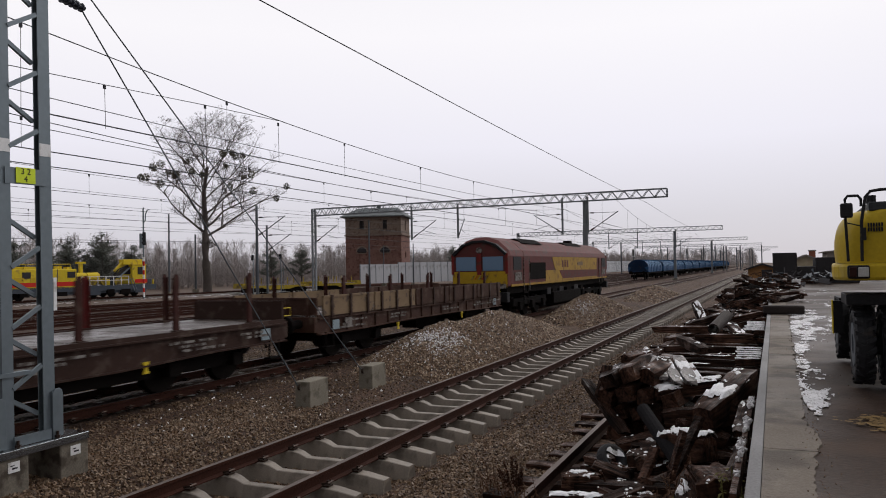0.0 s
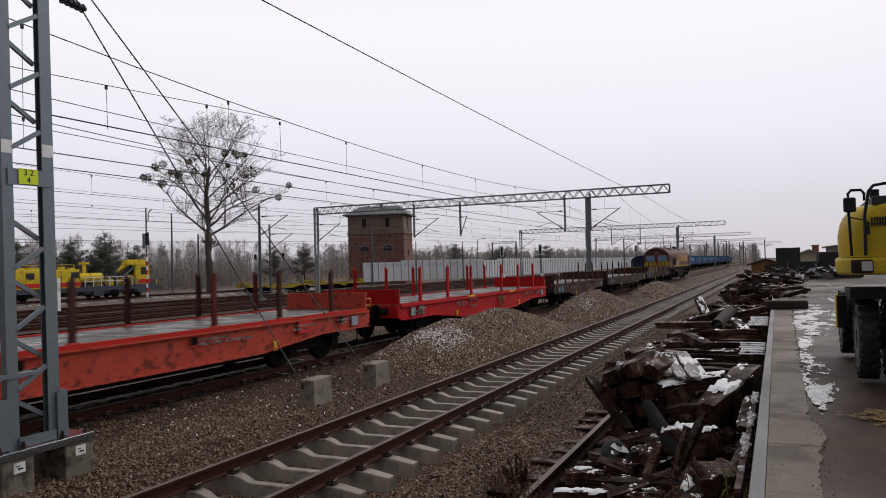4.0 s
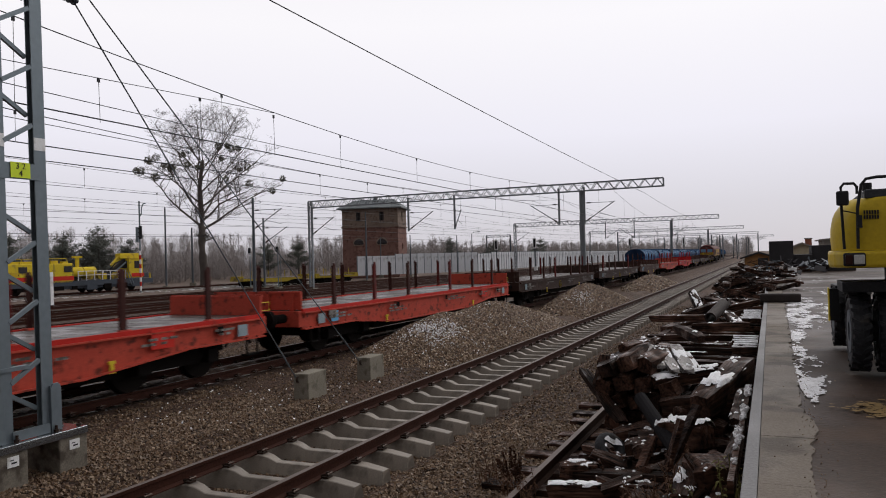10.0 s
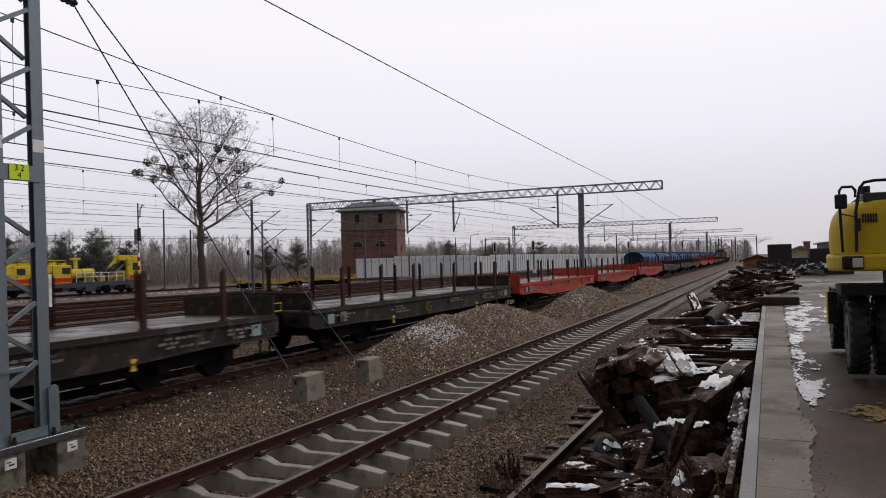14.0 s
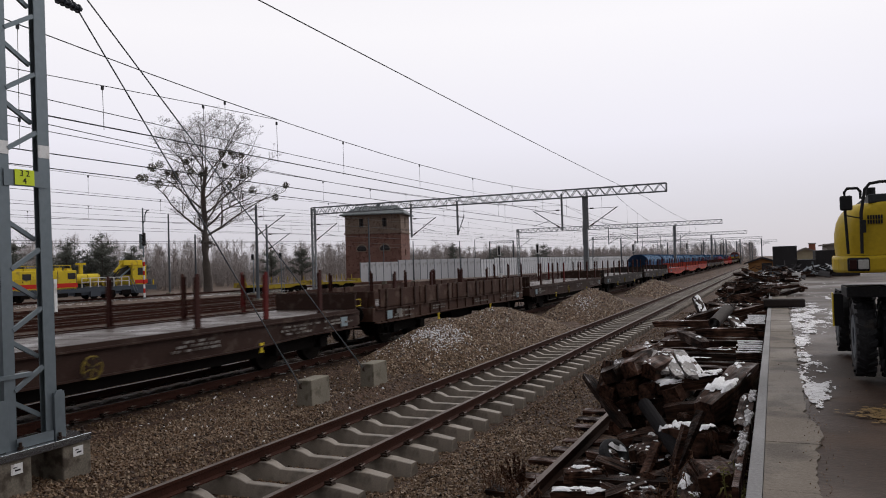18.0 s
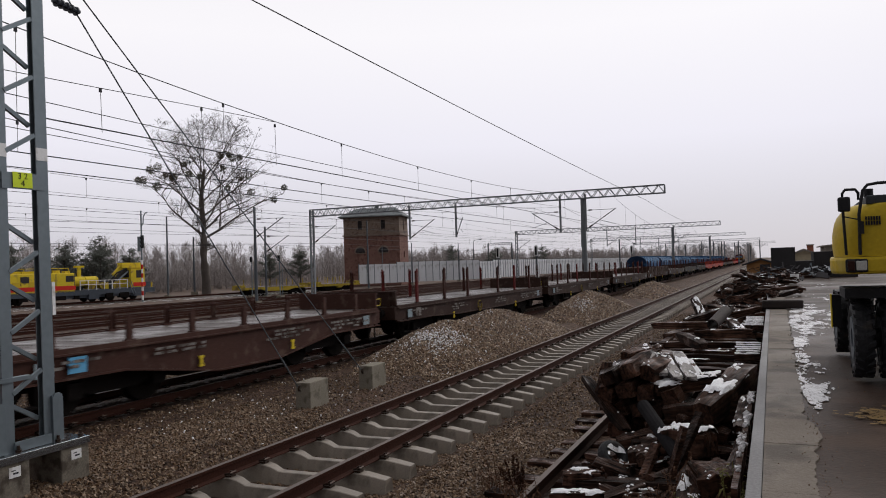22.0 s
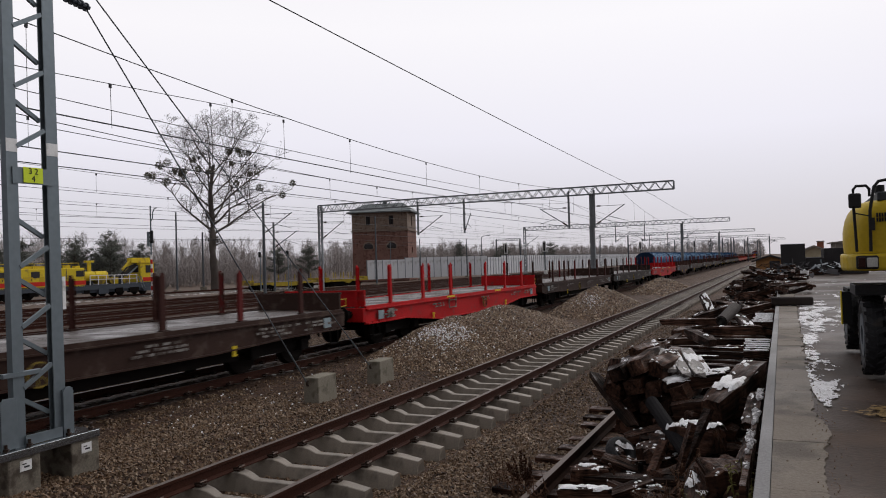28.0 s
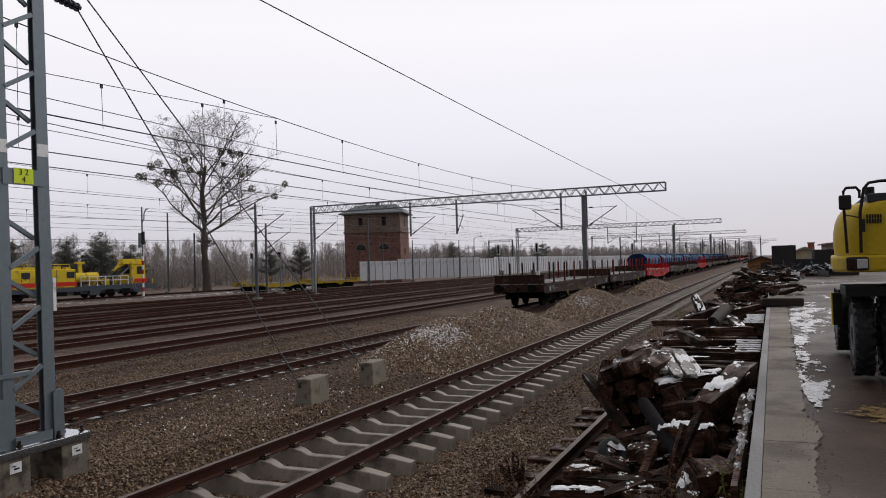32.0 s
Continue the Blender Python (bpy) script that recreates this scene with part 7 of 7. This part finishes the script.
def yellow_flat(x, y, yaw, ln):
    t = thing("service_flat_wagon", "yellow flat service wagon with short posts", "flat wagon", rot_line(x, y, yaw) @ pose(0, 0, -0.3), group="yellow service wagons")
    h = ln / 2
    part("frame", Shape().prism([(-h, 0.80), (-h + 2.5, 0.85), (-h + 3.5, 0.6), (h - 3.5, 0.6), (h - 2.5, 0.85), (h, 0.85), (h, 1.08), (-h, 1.08)], -1.3, 1.3, "x"), YELLOW_FADED, t)
    part("deck", Shape().box(0, 0, 1.11, 2.4, ln * 0.7, 0.05), MARK_WHITE, t, "pale deck")
    for sy in (-1, 1):
        part("end_frame", Shape().box(0, sy * (h - 0.3), 1.23, 2.5, 0.5, 0.3), YELLOW_FADED, t)
        bg = part("bogie", BOGIE, None, t, m=pose(0, sy * (h - 2.2), 0))
        for dy in (-0.9, 0.9):
            part("wheelset", WHEELSET, None, bg, m=pose(0, dy, AXLE))
    for i in range(4):
        part("post", Shape().box(1.25, -h + 1.5 + i * (ln - 3) / 3, 1.6, 0.07, 0.08, 0.8), YELLOW_FADED, t)
        part("post", Shape().box(-1.25, -h + 1.5 + i * (ln - 3) / 3, 1.6, 0.07, 0.08, 0.8), YELLOW_FADED, t)
    return t


yellow_flat(-49.2, 74.3, -26, 9.6)
yellow_flat(-45.6, 82.3, -26, 6.4)

# ---- brick tower house ----
BRICK = mat("old_red_brick", (0.195, 0.108, 0.088), 0.85, vary=0.35, scale=2.5, fine=22, bump=0.3, stain=(0.12, 0.06, 0.05), stain_at=0.58, per_piece=0.08)
BRICK_PALE = mat("weathered_brown_brick", (0.20, 0.152, 0.123), 0.85, vary=0.3, scale=2.5, fine=22, bump=0.3, stain=(0.13, 0.09, 0.07), stain_at=0.58)
SLATE = mat("grey_roof_sheet", (0.13, 0.145, 0.15), 0.6, vary=0.25, scale=2)


def tower_house():
    t = thing("brick_tower", "old red and brown brick tower house with a low grey roof", "tower", pose(-55.85, 112.5, 0, 0, 0, 16))
    w, d, h, band = 9.6, 7.6, 11.5, 8.2
    wall = 0.4

    def face(name, width, m, holes, z0, z1, material):
        """A wall with rectangular openings cut out of it, built of strips."""
        s = Shape()
        cuts = sorted({-width / 2, width / 2} | {a for hx in holes for a in (hx[0] - hx[1] / 2, hx[0] + hx[1] / 2)})
        for a, b in zip(cuts[:-1], cuts[1:]):
            c = (a + b) / 2
            inside = [hx for hx in holes if abs(c - hx[0]) < hx[1] / 2]
            if not inside:
                s.box(c, 0, (z0 + z1) / 2, b - a, wall, z1 - z0)
            else:
                hx = inside[0]
                s.box(c, 0, (z0 + hx[2]) / 2, b - a, wall, hx[2] - z0)
                s.box(c, 0, (hx[3] + z1) / 2, b - a, wall, z1 - hx[3])
        return part(name, s, material, t, m=m)

    up = [(-2.0, 0.8, 9.2, 10.7), (2.0, 0.8, 9.2, 10.7)]
    lowh = [(-2.0, 1.5, 5.2, 5.35), (2.0, 1.5, 5.2, 5.35)]
    sides = ((0, -d / 2, 0, w), (w / 2, 0, 90, d - 2 * wall), (0, d / 2, 180, w), (-w / 2, 0, 270, d - 2 * wall))
    for i, (x, y, a, width) in enumerate(sides):
        off = wall / 2 if i in (0, 2) else 0
        m = pose(x, y + (off if i == 0 else -off if i == 2 else 0), 0, 0, 0, a) if i in (0, 2) else pose(x - (wall / 2 if x > 0 else -wall / 2), 0, 0, 0, 0, a)
        uu = up if i in (0, 2) else [(0, 0.8, 9.2, 10.7)]
        ll = lowh if i in (0, 2) else [(0, 0.9, 4.4, 5.4)]
        face("upper_wall", width, m, uu, band, h, BRICK_PALE)
        face("lower_wall", width, m, ll, -0.5, band, BRICK)
        if i in (0, 1):
            for hx in uu + ll:
                wv = thing_window(t, m, hx)
    part("cornice", Shape().box(0, 0, band, w + 0.35, d + 0.35, 0.22), BRICK_PALE, t)
    part("string_course", Shape().box(0, 0, band - 1.1, w + 0.12, d + 0.12, 0.12), BRICK, t)
    part("floor_slab", Shape().box(0, 0, 4.0, w - 0.85, d - 0.85, 0.25), CONCRETE_OLD, t)
    part("plinth", Shape().box(0, 0, 0.2, w + 0.3, d + 0.3, 0.9), BRICK, t)
    hr = 1.55
    e = 0.75
    v = [(-w / 2 - e, -d / 2 - e, h - 0.1), (w / 2 + e, -d / 2 - e, h - 0.1), (w / 2 + e, d / 2 + e, h - 0.1), (-w / 2 - e, d / 2 + e, h - 0.1), (-w / 2 + 1.4, 0, h + hr), (w / 2 - 1.4, 0, h + hr)]
    v += [(x, y, z - 0.16) for x, y, z in v[:4]]
    part("roof", Shape().add(v, [(0, 1, 5, 4), (1, 2, 5), (2, 3, 4, 5), (3, 0, 4), (6, 7, 1, 0), (7, 8, 2, 1), (8, 9, 3, 2), (9, 6, 0, 3), (6, 9, 8, 7)]), SLATE, t, "low hipped grey roof with wide eaves")
    for i in range(-4, 5):
        part("roof_seam", Shape().bar((i * 1.1, -d / 2 - e + 0.05, h - 0.06), (i * 1.1 * 0.75, -0.05, h + hr + 0.02), 0.05, 0.06), SLATE, t)
    part("vent", Shape().box(0.2, 0, h + hr + 0.2, 0.6, 0.6, 0.6), SLATE, t)
    return t


def thing_window(t, m, hx):
    x, w, z0, z1 = hx
    win = part("window", Shape().box(x, 0.12, (z0 + z1) / 2, w, 0.04, z1 - z0), DARK_BOARD, t, "dark empty window", m=m)
    part("mullion", Shape().box(x, 0.08, (z0 + z1) / 2, 0.07, 0.05, z1 - z0), GRIME, win)
    if w > 1.2:
        arch = [(x + w / 2 * 1.12 * math.cos(a), z1 + 0.8 * math.sin(a)) for a in [math.pi * i / 10 for i in range(11)]]
        part("arch_head", Shape().prism(list(reversed(arch)), -0.23, -0.19), DARK_BOARD, win)
        part("arch_bricks", Shape().prism(list(reversed([(x + (q - x) * 1.2, z1 + (r_ - z1) * 1.35) for q, r_ in arch])), -0.215, -0.17), BRICK_PALE, win)
    part("sill", Shape().box(x, -0.24, z0 - 0.06, w + 0.3, 0.14, 0.12), BRICK_PALE, win)
    return win


tower_house()

# ---- white panel fence ----
FENCE = mat("pale_grey_panel", (0.56, 0.57, 0.59), 0.6, vary=0.12, scale=1.0, stain=(0.36, 0.36, 0.36), stain_at=0.62, per_piece=0.07)
fence = thing("noise_barrier", "pale grey panel fence with thin posts along the yard", "fence")
FP = [(-52.0, 99.6), (-39.5, 119.0), (-36.5, 300.0)]
for (xa, ya), (xb, yb) in zip(FP[:-1], FP[1:]):
    ln = math.hypot(xb - xa, yb - ya)
    n = int(ln / 1.3)
    yaw = math.degrees(math.atan2(yb - ya, xb - xa))
    for i in range(n):
        f0 = i / n
        m = pose(xa + (xb - xa) * f0, ya + (yb - ya) * f0, 0.2, 0, 0, yaw)
        hh = 3.0 if (i < 5) else 3.25
        part("panel", Shape().box(ln / n / 2, 0, hh / 2, ln / n - 0.09, 0.1, hh), FENCE, fence, m=m)
        part("post", Shape().box(0, 0, hh / 2 + 0.03, 0.07, 0.2, hh + 0.1), GALV, fence, m=m)


# ---- poles and signals in the yard ----
def pole(name, label, x, y, h, r, extra=None, material=GALV_DARK):
    p = thing(name, label, "pole", pose(x, y, -0.1))
    part("post", Shape().tube([(0, 0, 0), (0, 0, h)], r, 8, r * 0.7), material, p)
    part("footing", Shape().box(0, 0, 0.1, 0.6, 0.6, 0.5), CONCRETE_OLD, p)
    if extra == "lamp":
        part("lamp_arm", Shape().tube([(0, 0, h), (0.3, 0.1, h + 0.3), (1.1, 0.4, h + 0.4)], 0.04, 6), material, p)
        part("lamp_head", Shape().box(1.3, 0.5, h + 0.4, 0.5, 0.25, 0.12), material, p)
    if extra == "signal":
        part("signal_head", Shape().box(0, -0.1, h - 0.3, 0.2, 0.16, 0.52), BLACK, p, "black signal head")
        part("ladder", Shape().bar((0.15, 0.2, 0.3), (0.15, 0.2, h - 1), 0.04).bar((-0.15, 0.2, 0.3), (-0.15, 0.2, h - 1), 0.04), material, p)
    if extra == "tall_signal":
        back = part("signal_back", Shape().prism([(-0.3, h - 1.75), (0.3, h - 1.75), (0.3, h - 0.2), (0.16, h), (-0.16, h), (-0.3, h - 0.2)], -0.18, -0.12), WHITE_PAINT, p, "pale backing plate")
        part("signal_head", Shape().box(0, -0.25, h - 0.9, 0.26, 0.14, 1.4), BLACK, back, "black signal head")
        part("relay_box", Shape().box(0.1, -0.15, 0.5, 0.5, 0.4, 0.8), WHITE_PAINT, p, "pale relay box at the foot")
        part("ladder", Shape().bar((0.15, 0.2, 0.3), (0.15, 0.2, h - 1), 0.04).bar((-0.15, 0.2, 0.3), (-0.15, 0.2, h - 1), 0.04), material, p)
    if extra == "bracket":
        drop_post(p, 0, 0, h - 2.6, h, 2.2)
    return p


pole("catenary_pole", "grey catenary pole with a bracket arm", -30.7, 47.5, 7.8, 0.13, "bracket")
pole("catenary_pole", "slim grey catenary pole behind the tracks", -38.0, 58.3, 7.0, 0.11, "bracket")
pole("signal_post", "dark railway signal on a slim grey post", -40.0, 58.7, 4.2, 0.06, "signal", GALV)
pole("signal_post", "dark railway signal on a slim grey post", -36.1, 57.9, 4.2, 0.06, "signal", GALV)
pole("yard_pole", "tall plain grey pole behind the works train", -57.2, 65.2, 9.4, 0.12)
pole("yard_pole", "plain grey pole near the bare tree", -63.2, 76.0, 7.6, 0.14)
pole("yard_pole", "tall grey pole before the brick tower", -36.58, 75.6, 8.3, 0.12)
pole("yard_pole", "slim grey pole before the fence", -50.2, 104.0, 6.3, 0.09)
pole("lamp_post", "slim lamp post beyond the fence", -46.0, 133.0, 7.2, 0.1, "lamp")
for x, y, h in ((-34.46, 114.8, 5.5), (-28.66, 117.2, 5.6), (-21.4, 165.0, 5.9), (-12.9, 192.0, 6.2)):
    pole("signal_post", "tall railway signal with a pale backed head between the tracks", x, y, h, 0.09, "tall_signal")
bp_ = thing("marker_post", "signal mast on a red and white striped foot", "signal mast", pose(-52.0, 56.4, 0))
for i in range(9):
    part("band", Shape().tube([(0, 0, 0.1 + 0.45 * i), (0, 0, 0.55 + 0.45 * i)], 0.10, 8), MARK_RED if i % 2 else WHITE_PAINT, bp_)
part("post", Shape().tube([(0, 0, -0.1), (0, 0, 9.2)], 0.075, 8), GALV, bp_)
part("equipment_box", Shape().box(-0.15, -0.1, 5.8, 0.3, 0.3, 1.5), GALV, bp_)
part("signal_head", Shape().box(0.32, -0.2, 6.0, 0.26, 0.2, 1.3), BLACK, bp_, "black signal head with hooded lamps")
for k in range(3):
    part("lamp_hood", Shape().tube([(0.32, -0.3, 5.6 + 0.4 * k), (0.32, -0.45, 5.58 + 0.4 * k)], 0.09, 8), BLACK, bp_)
part("curved_arm", Shape().tube([(0, 0, 7.6), (0.28, 0, 7.9), (0.3, 0, 8.5), (0.55, 0, 8.9), (0.85, 0, 8.95)], 0.06, 6), GALV, bp_)
pole("catenary_pole", "slim grey pole below the gantry's drop arm", -41.59, 97.3, 6.2, 0.1)
pole("catenary_pole", "slim grey pole below the gantry's drop arm", -40.6, 112.6, 6.4, 0.1)
far_portal = thing("overhead_gantry", "small distant grey portal behind the fence", "gantry", group="overhead line gantries")
lattice_beam(far_portal, -64.2, -57.4, 190, 8.5, 0.55, 0.4)
for x in (-64.2, -57.4):
    part("leg", Shape().box(x, 190, 4.1, 0.3, 0.3, 8.6), GALV_DARK, far_portal)

# ---- trees ----
BARK = mat("grey_bark", (0.10, 0.086, 0.078), 0.9, vary=0.4, scale=3, fine=20, bump=0.5)
TWIG = mat("dark_twigs", (0.085, 0.07, 0.064), 0.9, vary=0.3, bump=0)
MISTLE = mat("mistletoe_leaves", (0.12, 0.115, 0.09), 0.8, vary=0.5, bump=0)


def bare_tree(x, y, height, seed):
    """A bare broadleaf tree: a tall stem, rising limbs that fill a broad dome, fine twigs and balls of mistletoe."""
    r = random.Random(seed)
    t = thing("bare_tree", "large bare winter tree with dark balls of mistletoe", "tree", pose(x, y, -0.1))
    thick, fine = Shape(), Shape()
    tips = []
    mid, wide, tall = Vector((1.25, 0, height * 0.66)), height * 0.435, height * 0.35

    def depth(p):
        q = p - mid
        return math.sqrt((q.x * q.x + q.y * q.y) / wide ** 2 + (q.z / tall) ** 2)

    def grow(p, d, ln, rad, level):
        n = 8 if level == 1 else 5 if level == 2 else 3
        pts = [p]
        for i in range(n):
            d = (d + Vector((r.gauss(0, 0.11), r.gauss(0, 0.11), r.gauss(0.03 if level < 3 else 0.0, 0.08)))).normalized()
            p = p + d * (ln / n)
            if depth(p) > 1.0 + 0.06 * math.sin(3.1 * p.x + 2.3 * p.z) and len(pts) > 1:
                break
            pts.append(p)
        (thick if level < 3 else fine).tube(pts, rad, 7 if level < 2 else 4 if level < 3 else 3, rad * 0.35, False)
        if level >= 3:
            tips.append(pts[-1])
        if level >= 5 or len(pts) < 2:
            return
        for k in range((0, 8, 6, 4, 3)[level]):
            at = pts[max(1, min(len(pts) - 1, int(len(pts) * (0.2 + 0.8 * r.random()))))]
            a = r.uniform(0, 6.28)
            side = Vector((math.cos(a), math.sin(a), r.uniform(-0.25, 0.45)))
            grow(at, (d * 0.8 + side * r.uniform(0.5, 0.95)).normalized(), max(0.6, ln * r.uniform(0.34, 0.55)), max(0.010, rad * r.uniform(0.3, 0.46)), level + 1)

    stem = [Vector((0.25 * math.sin(i * 0.9), 0.3 * math.cos(i * 1.3) - 0.3, height * 0.72 * i / 9)) for i in range(10)]
    thick.tube(stem, 0.62, 9, 0.20, False)
    for k in range(19):
        f = 0.33 + 0.66 * k / 18
        p = stem[int(f * 9)].lerp(stem[min(9, int(f * 9) + 1)], f * 9 - int(f * 9))
        a = k * 2.4 + r.uniform(-0.4, 0.4)
        el = radians(14 + 82 * (f - 0.33) + r.uniform(-8, 8))
        d = Vector((math.cos(a) * math.cos(el), math.sin(a) * math.cos(el), math.sin(el)))
        grow(p, d, height * (0.24 if f < 0.42 else 0.43), 0.20 * (1.3 - f) * (0.5 if f < 0.42 else 1), 1)
    part("trunk", thick, BARK, t, "dark grey trunk and limbs", smooth=True)
    tagged(part("twig_crown", fine, TWIG, t), "fine bare twigs", "", "", "stuff")
    rng_ = np.random.default_rng(seed)
    picks = [p for p in tips if height * 0.5 < p.z < height * 0.82 and math.hypot(p.x, p.y) > 2.5]
    r.shuffle(picks)
    balls = []
    for p in picks:
        if len(balls) < 22 and all((p - q).length > 1.7 for q in balls):
            balls.append(p)
    for c in balls:
        rad = r.uniform(0.32, 0.6)
        n = 230
        q = rng_.normal(size=(n, 3))
        q = q / np.linalg.norm(q, axis=1, keepdims=True) * rad * rng_.uniform(0.3, 1.0, (n, 1)) ** 0.5 + np.array(c)
        o = rng_.normal(scale=0.08, size=(n, 3, 3))
        v = (q[:, None] + o).reshape(-1, 3)
        part("mistletoe", quick_mesh("mistletoe", v, np.arange(3 * n).reshape(-1, 3), MISTLE), None, t, "dark ball of mistletoe")
    return t


bare_tree(-61.9, 76.8, 22.9, 12)

# needles and twigs have paled base colours that stand in for distance haze
PINE = mat("hazed_pine_needles", (0.135, 0.142, 0.125), 0.85, vary=0.4, bump=0)
BRUSH = mat("hazed_bare_brush", (0.29, 0.26, 0.25), 0.9, vary=0.3, bump=0)


def woodland(name, label, count, place, seed, pine_share, material):
    """A far belt of trees: stems, limbs and thin twigs; pines carry clumps of needles."""
    rg = np.random.default_rng(seed)
    V, F = [], []
    for i in range(count):
        x, y, h = place(rg)
        k = 300
        base = np.array([x, y, -0.2])
        # fine rising twigs that fill a ragged crown, each a thin blade
        a = rg.uniform(0, 6.28, k)
        up = rg.uniform(0.10, 1.0, k)
        spread = h * 0.26 * np.sqrt(np.clip(1.02 - up, 0, 1)) * rg.uniform(0.0, 1.15, k)
        p0 = base + np.stack([np.cos(a) * spread, np.sin(a) * spread, h * up * 0.92], 1)
        ln_ = h * rg.uniform(0.05, 0.15, k)
        lean = rg.uniform(-0.7, 1.3, k)
        p1 = p0 + np.stack([np.cos(a) * ln_ * lean, np.sin(a) * ln_ * lean, ln_], 1)
        wdt = (0.014 + 0.022 * rg.random(k)) * (0.7 + h / 16)
        b_ = rg.uniform(0, 6.28, k)
        sd = np.stack([np.cos(b_), np.sin(b_), 0 * a], 1) * wdt[:, None]
        v = np.concatenate([p0 - sd, p0 + sd, p1], 0)
        f = np.stack([np.arange(k), np.arange(k) + k, np.arange(k) + 2 * k], 1)
        q = sum(len(b) for b in V)
        V.append(v)
        F.append(f + q)
        q += len(v)
        s = 0.09
        stem = np.array([(x - s, y, -0.3), (x + s, y, -0.3), (x, y + s, -0.3), (x, y, h)])
        V.append(stem)
        F.append(np.array([(0, 1, 3), (1, 2, 3), (2, 0, 3)]) + q)
    return tagged(new(name, quick_mesh(name, np.concatenate(V), np.concatenate(F), material)), label, "woodland", "", "stuff")


def belt(rg):
    y = rg.uniform(60, 420)
    x = -84 - rg.uniform(0, 45) - 0.08 * y
    return x, y, rg.uniform(5.5, 10.5)


def far_belt(rg):
    x = rg.uniform(-170, -4)
    y = rg.uniform(430, 560)
    return x, y, rg.uniform(6, 12)


def scrub(rg):
    y = rg.uniform(40, 140)
    x = -78 - rg.uniform(0, 14) - 0.05 * y
    return x, y, rg.uniform(2.5, 5.5)


def behind_fence(rg):
    t = rg.uniform(0, 1)
    return -60 + 16 * t - rg.uniform(0, 20), 130 + 250 * t + rg.uniform(0, 40), rg.uniform(4, 8.5)


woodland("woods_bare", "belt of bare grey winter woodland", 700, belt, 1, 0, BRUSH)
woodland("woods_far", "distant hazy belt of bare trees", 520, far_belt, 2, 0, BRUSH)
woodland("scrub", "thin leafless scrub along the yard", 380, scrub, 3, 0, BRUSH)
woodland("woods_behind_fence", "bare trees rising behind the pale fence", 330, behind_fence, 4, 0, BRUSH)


def pine(x, y, h, seed):
    """A pine: whorls of rising boughs with flat clumps of needles along them, thinner towards the top, sky between."""
    r = np.random.default_rng(seed)
    t = thing("pine_tree", "dark green pine with layered ragged boughs", "tree", pose(x, y, -0.2), group="pines behind the yard")
    part("trunk", Shape().tube([(0, 0, 0), (0.1, 0, h * 0.5), (0, 0, h)], 0.16, 6, 0.03), BARK, t)
    v = []
    turn = r.uniform(0, 6.28)
    for k in range(30):
        u = (k // 4) / 7.5
        z = h * (0.24 + 0.68 * u) + r.uniform(-0.3, 0.3)
        reach = h * 0.31 * (1.05 - u) ** 0.55 * r.uniform(0.4, 1.3)
        a = turn + k * 1.6 + r.uniform(-0.35, 0.35)
        tip = np.array([math.cos(a) * reach, math.sin(a) * reach, 0.55 * reach])
        for f in np.linspace(0.4, 1.0, max(2, int(reach / 0.35))):
            m = 60
            spread = np.array([0.26, 0.26, 0.10]) * (0.6 + 0.5 * f) * (h / 7)
            c = np.array([0, 0, z]) + tip * f + r.normal(0, 1, (m, 3)) * spread
            v.append((c[:, None] + r.normal(0, 0.075, (m, 3, 3)) * np.array([1, 1, 0.8])).reshape(-1, 3))
        part("bough", Shape().tube([(0, 0, z - 0.1), Vector((0, 0, z)) + Vector(tip)], 0.035, 4, 0.01, False), BARK, t)
    v.append((np.array([0, 0, h * 0.97]) + r.normal(0, 0.16, (60, 1, 3)) * np.array([1, 1, 2.2]) + r.normal(0, 0.05, (60, 3, 3))).reshape(-1, 3))
    v = np.concatenate(v)
    part("crown", quick_mesh("crown", v, np.arange(len(v)).reshape(-1, 3), PINE), None, t, "ragged dark needles")
    return t


for i, (y, h) in enumerate(((58.5, 6.2), (62.3, 6.5), (64.6, 7.4), (66.0, 5.8), (70.4, 6.4), (72.4, 7.9), (74.2, 7.0), (76.0, 8.6), (77.4, 6.6), (79.2, 6.6), (81.0, 5.4))):
    pine(-76.5 - 2.2 * (i % 3), y - 1.5, h, i)
for x, y, h in ((-62, 128, 7), (-58, 150, 7.5), (-55, 170, 7), (-52, 200, 8), (-66, 104, 6.5), (-70, 101, 6)):
    pine(x, y, h, int(y))

# ---- what moves ----
def motions():
    turn = math.degrees(SPEED / 0.455) / FPS  # a wheel's roll from one step to the next
    for ob, y in train:
        walk(ob, [(0, pose(TRAIN_X, y, TRAIN_Z)), (16, pose(TRAIN_X, y + SPEED * 16, TRAIN_Z)), (32, pose(TRAIN_X, y + SPEED * 32, TRAIN_Z))])
        for wheels in [o for o in ob.children_recursive if o.name.startswith("wheelset")]:
            at = wheels.location.y
            walk(wheels, [(k / FPS, pose(0, at, AXLE, -turn * k)) for k in range(32 * FPS + 1)])


motions()
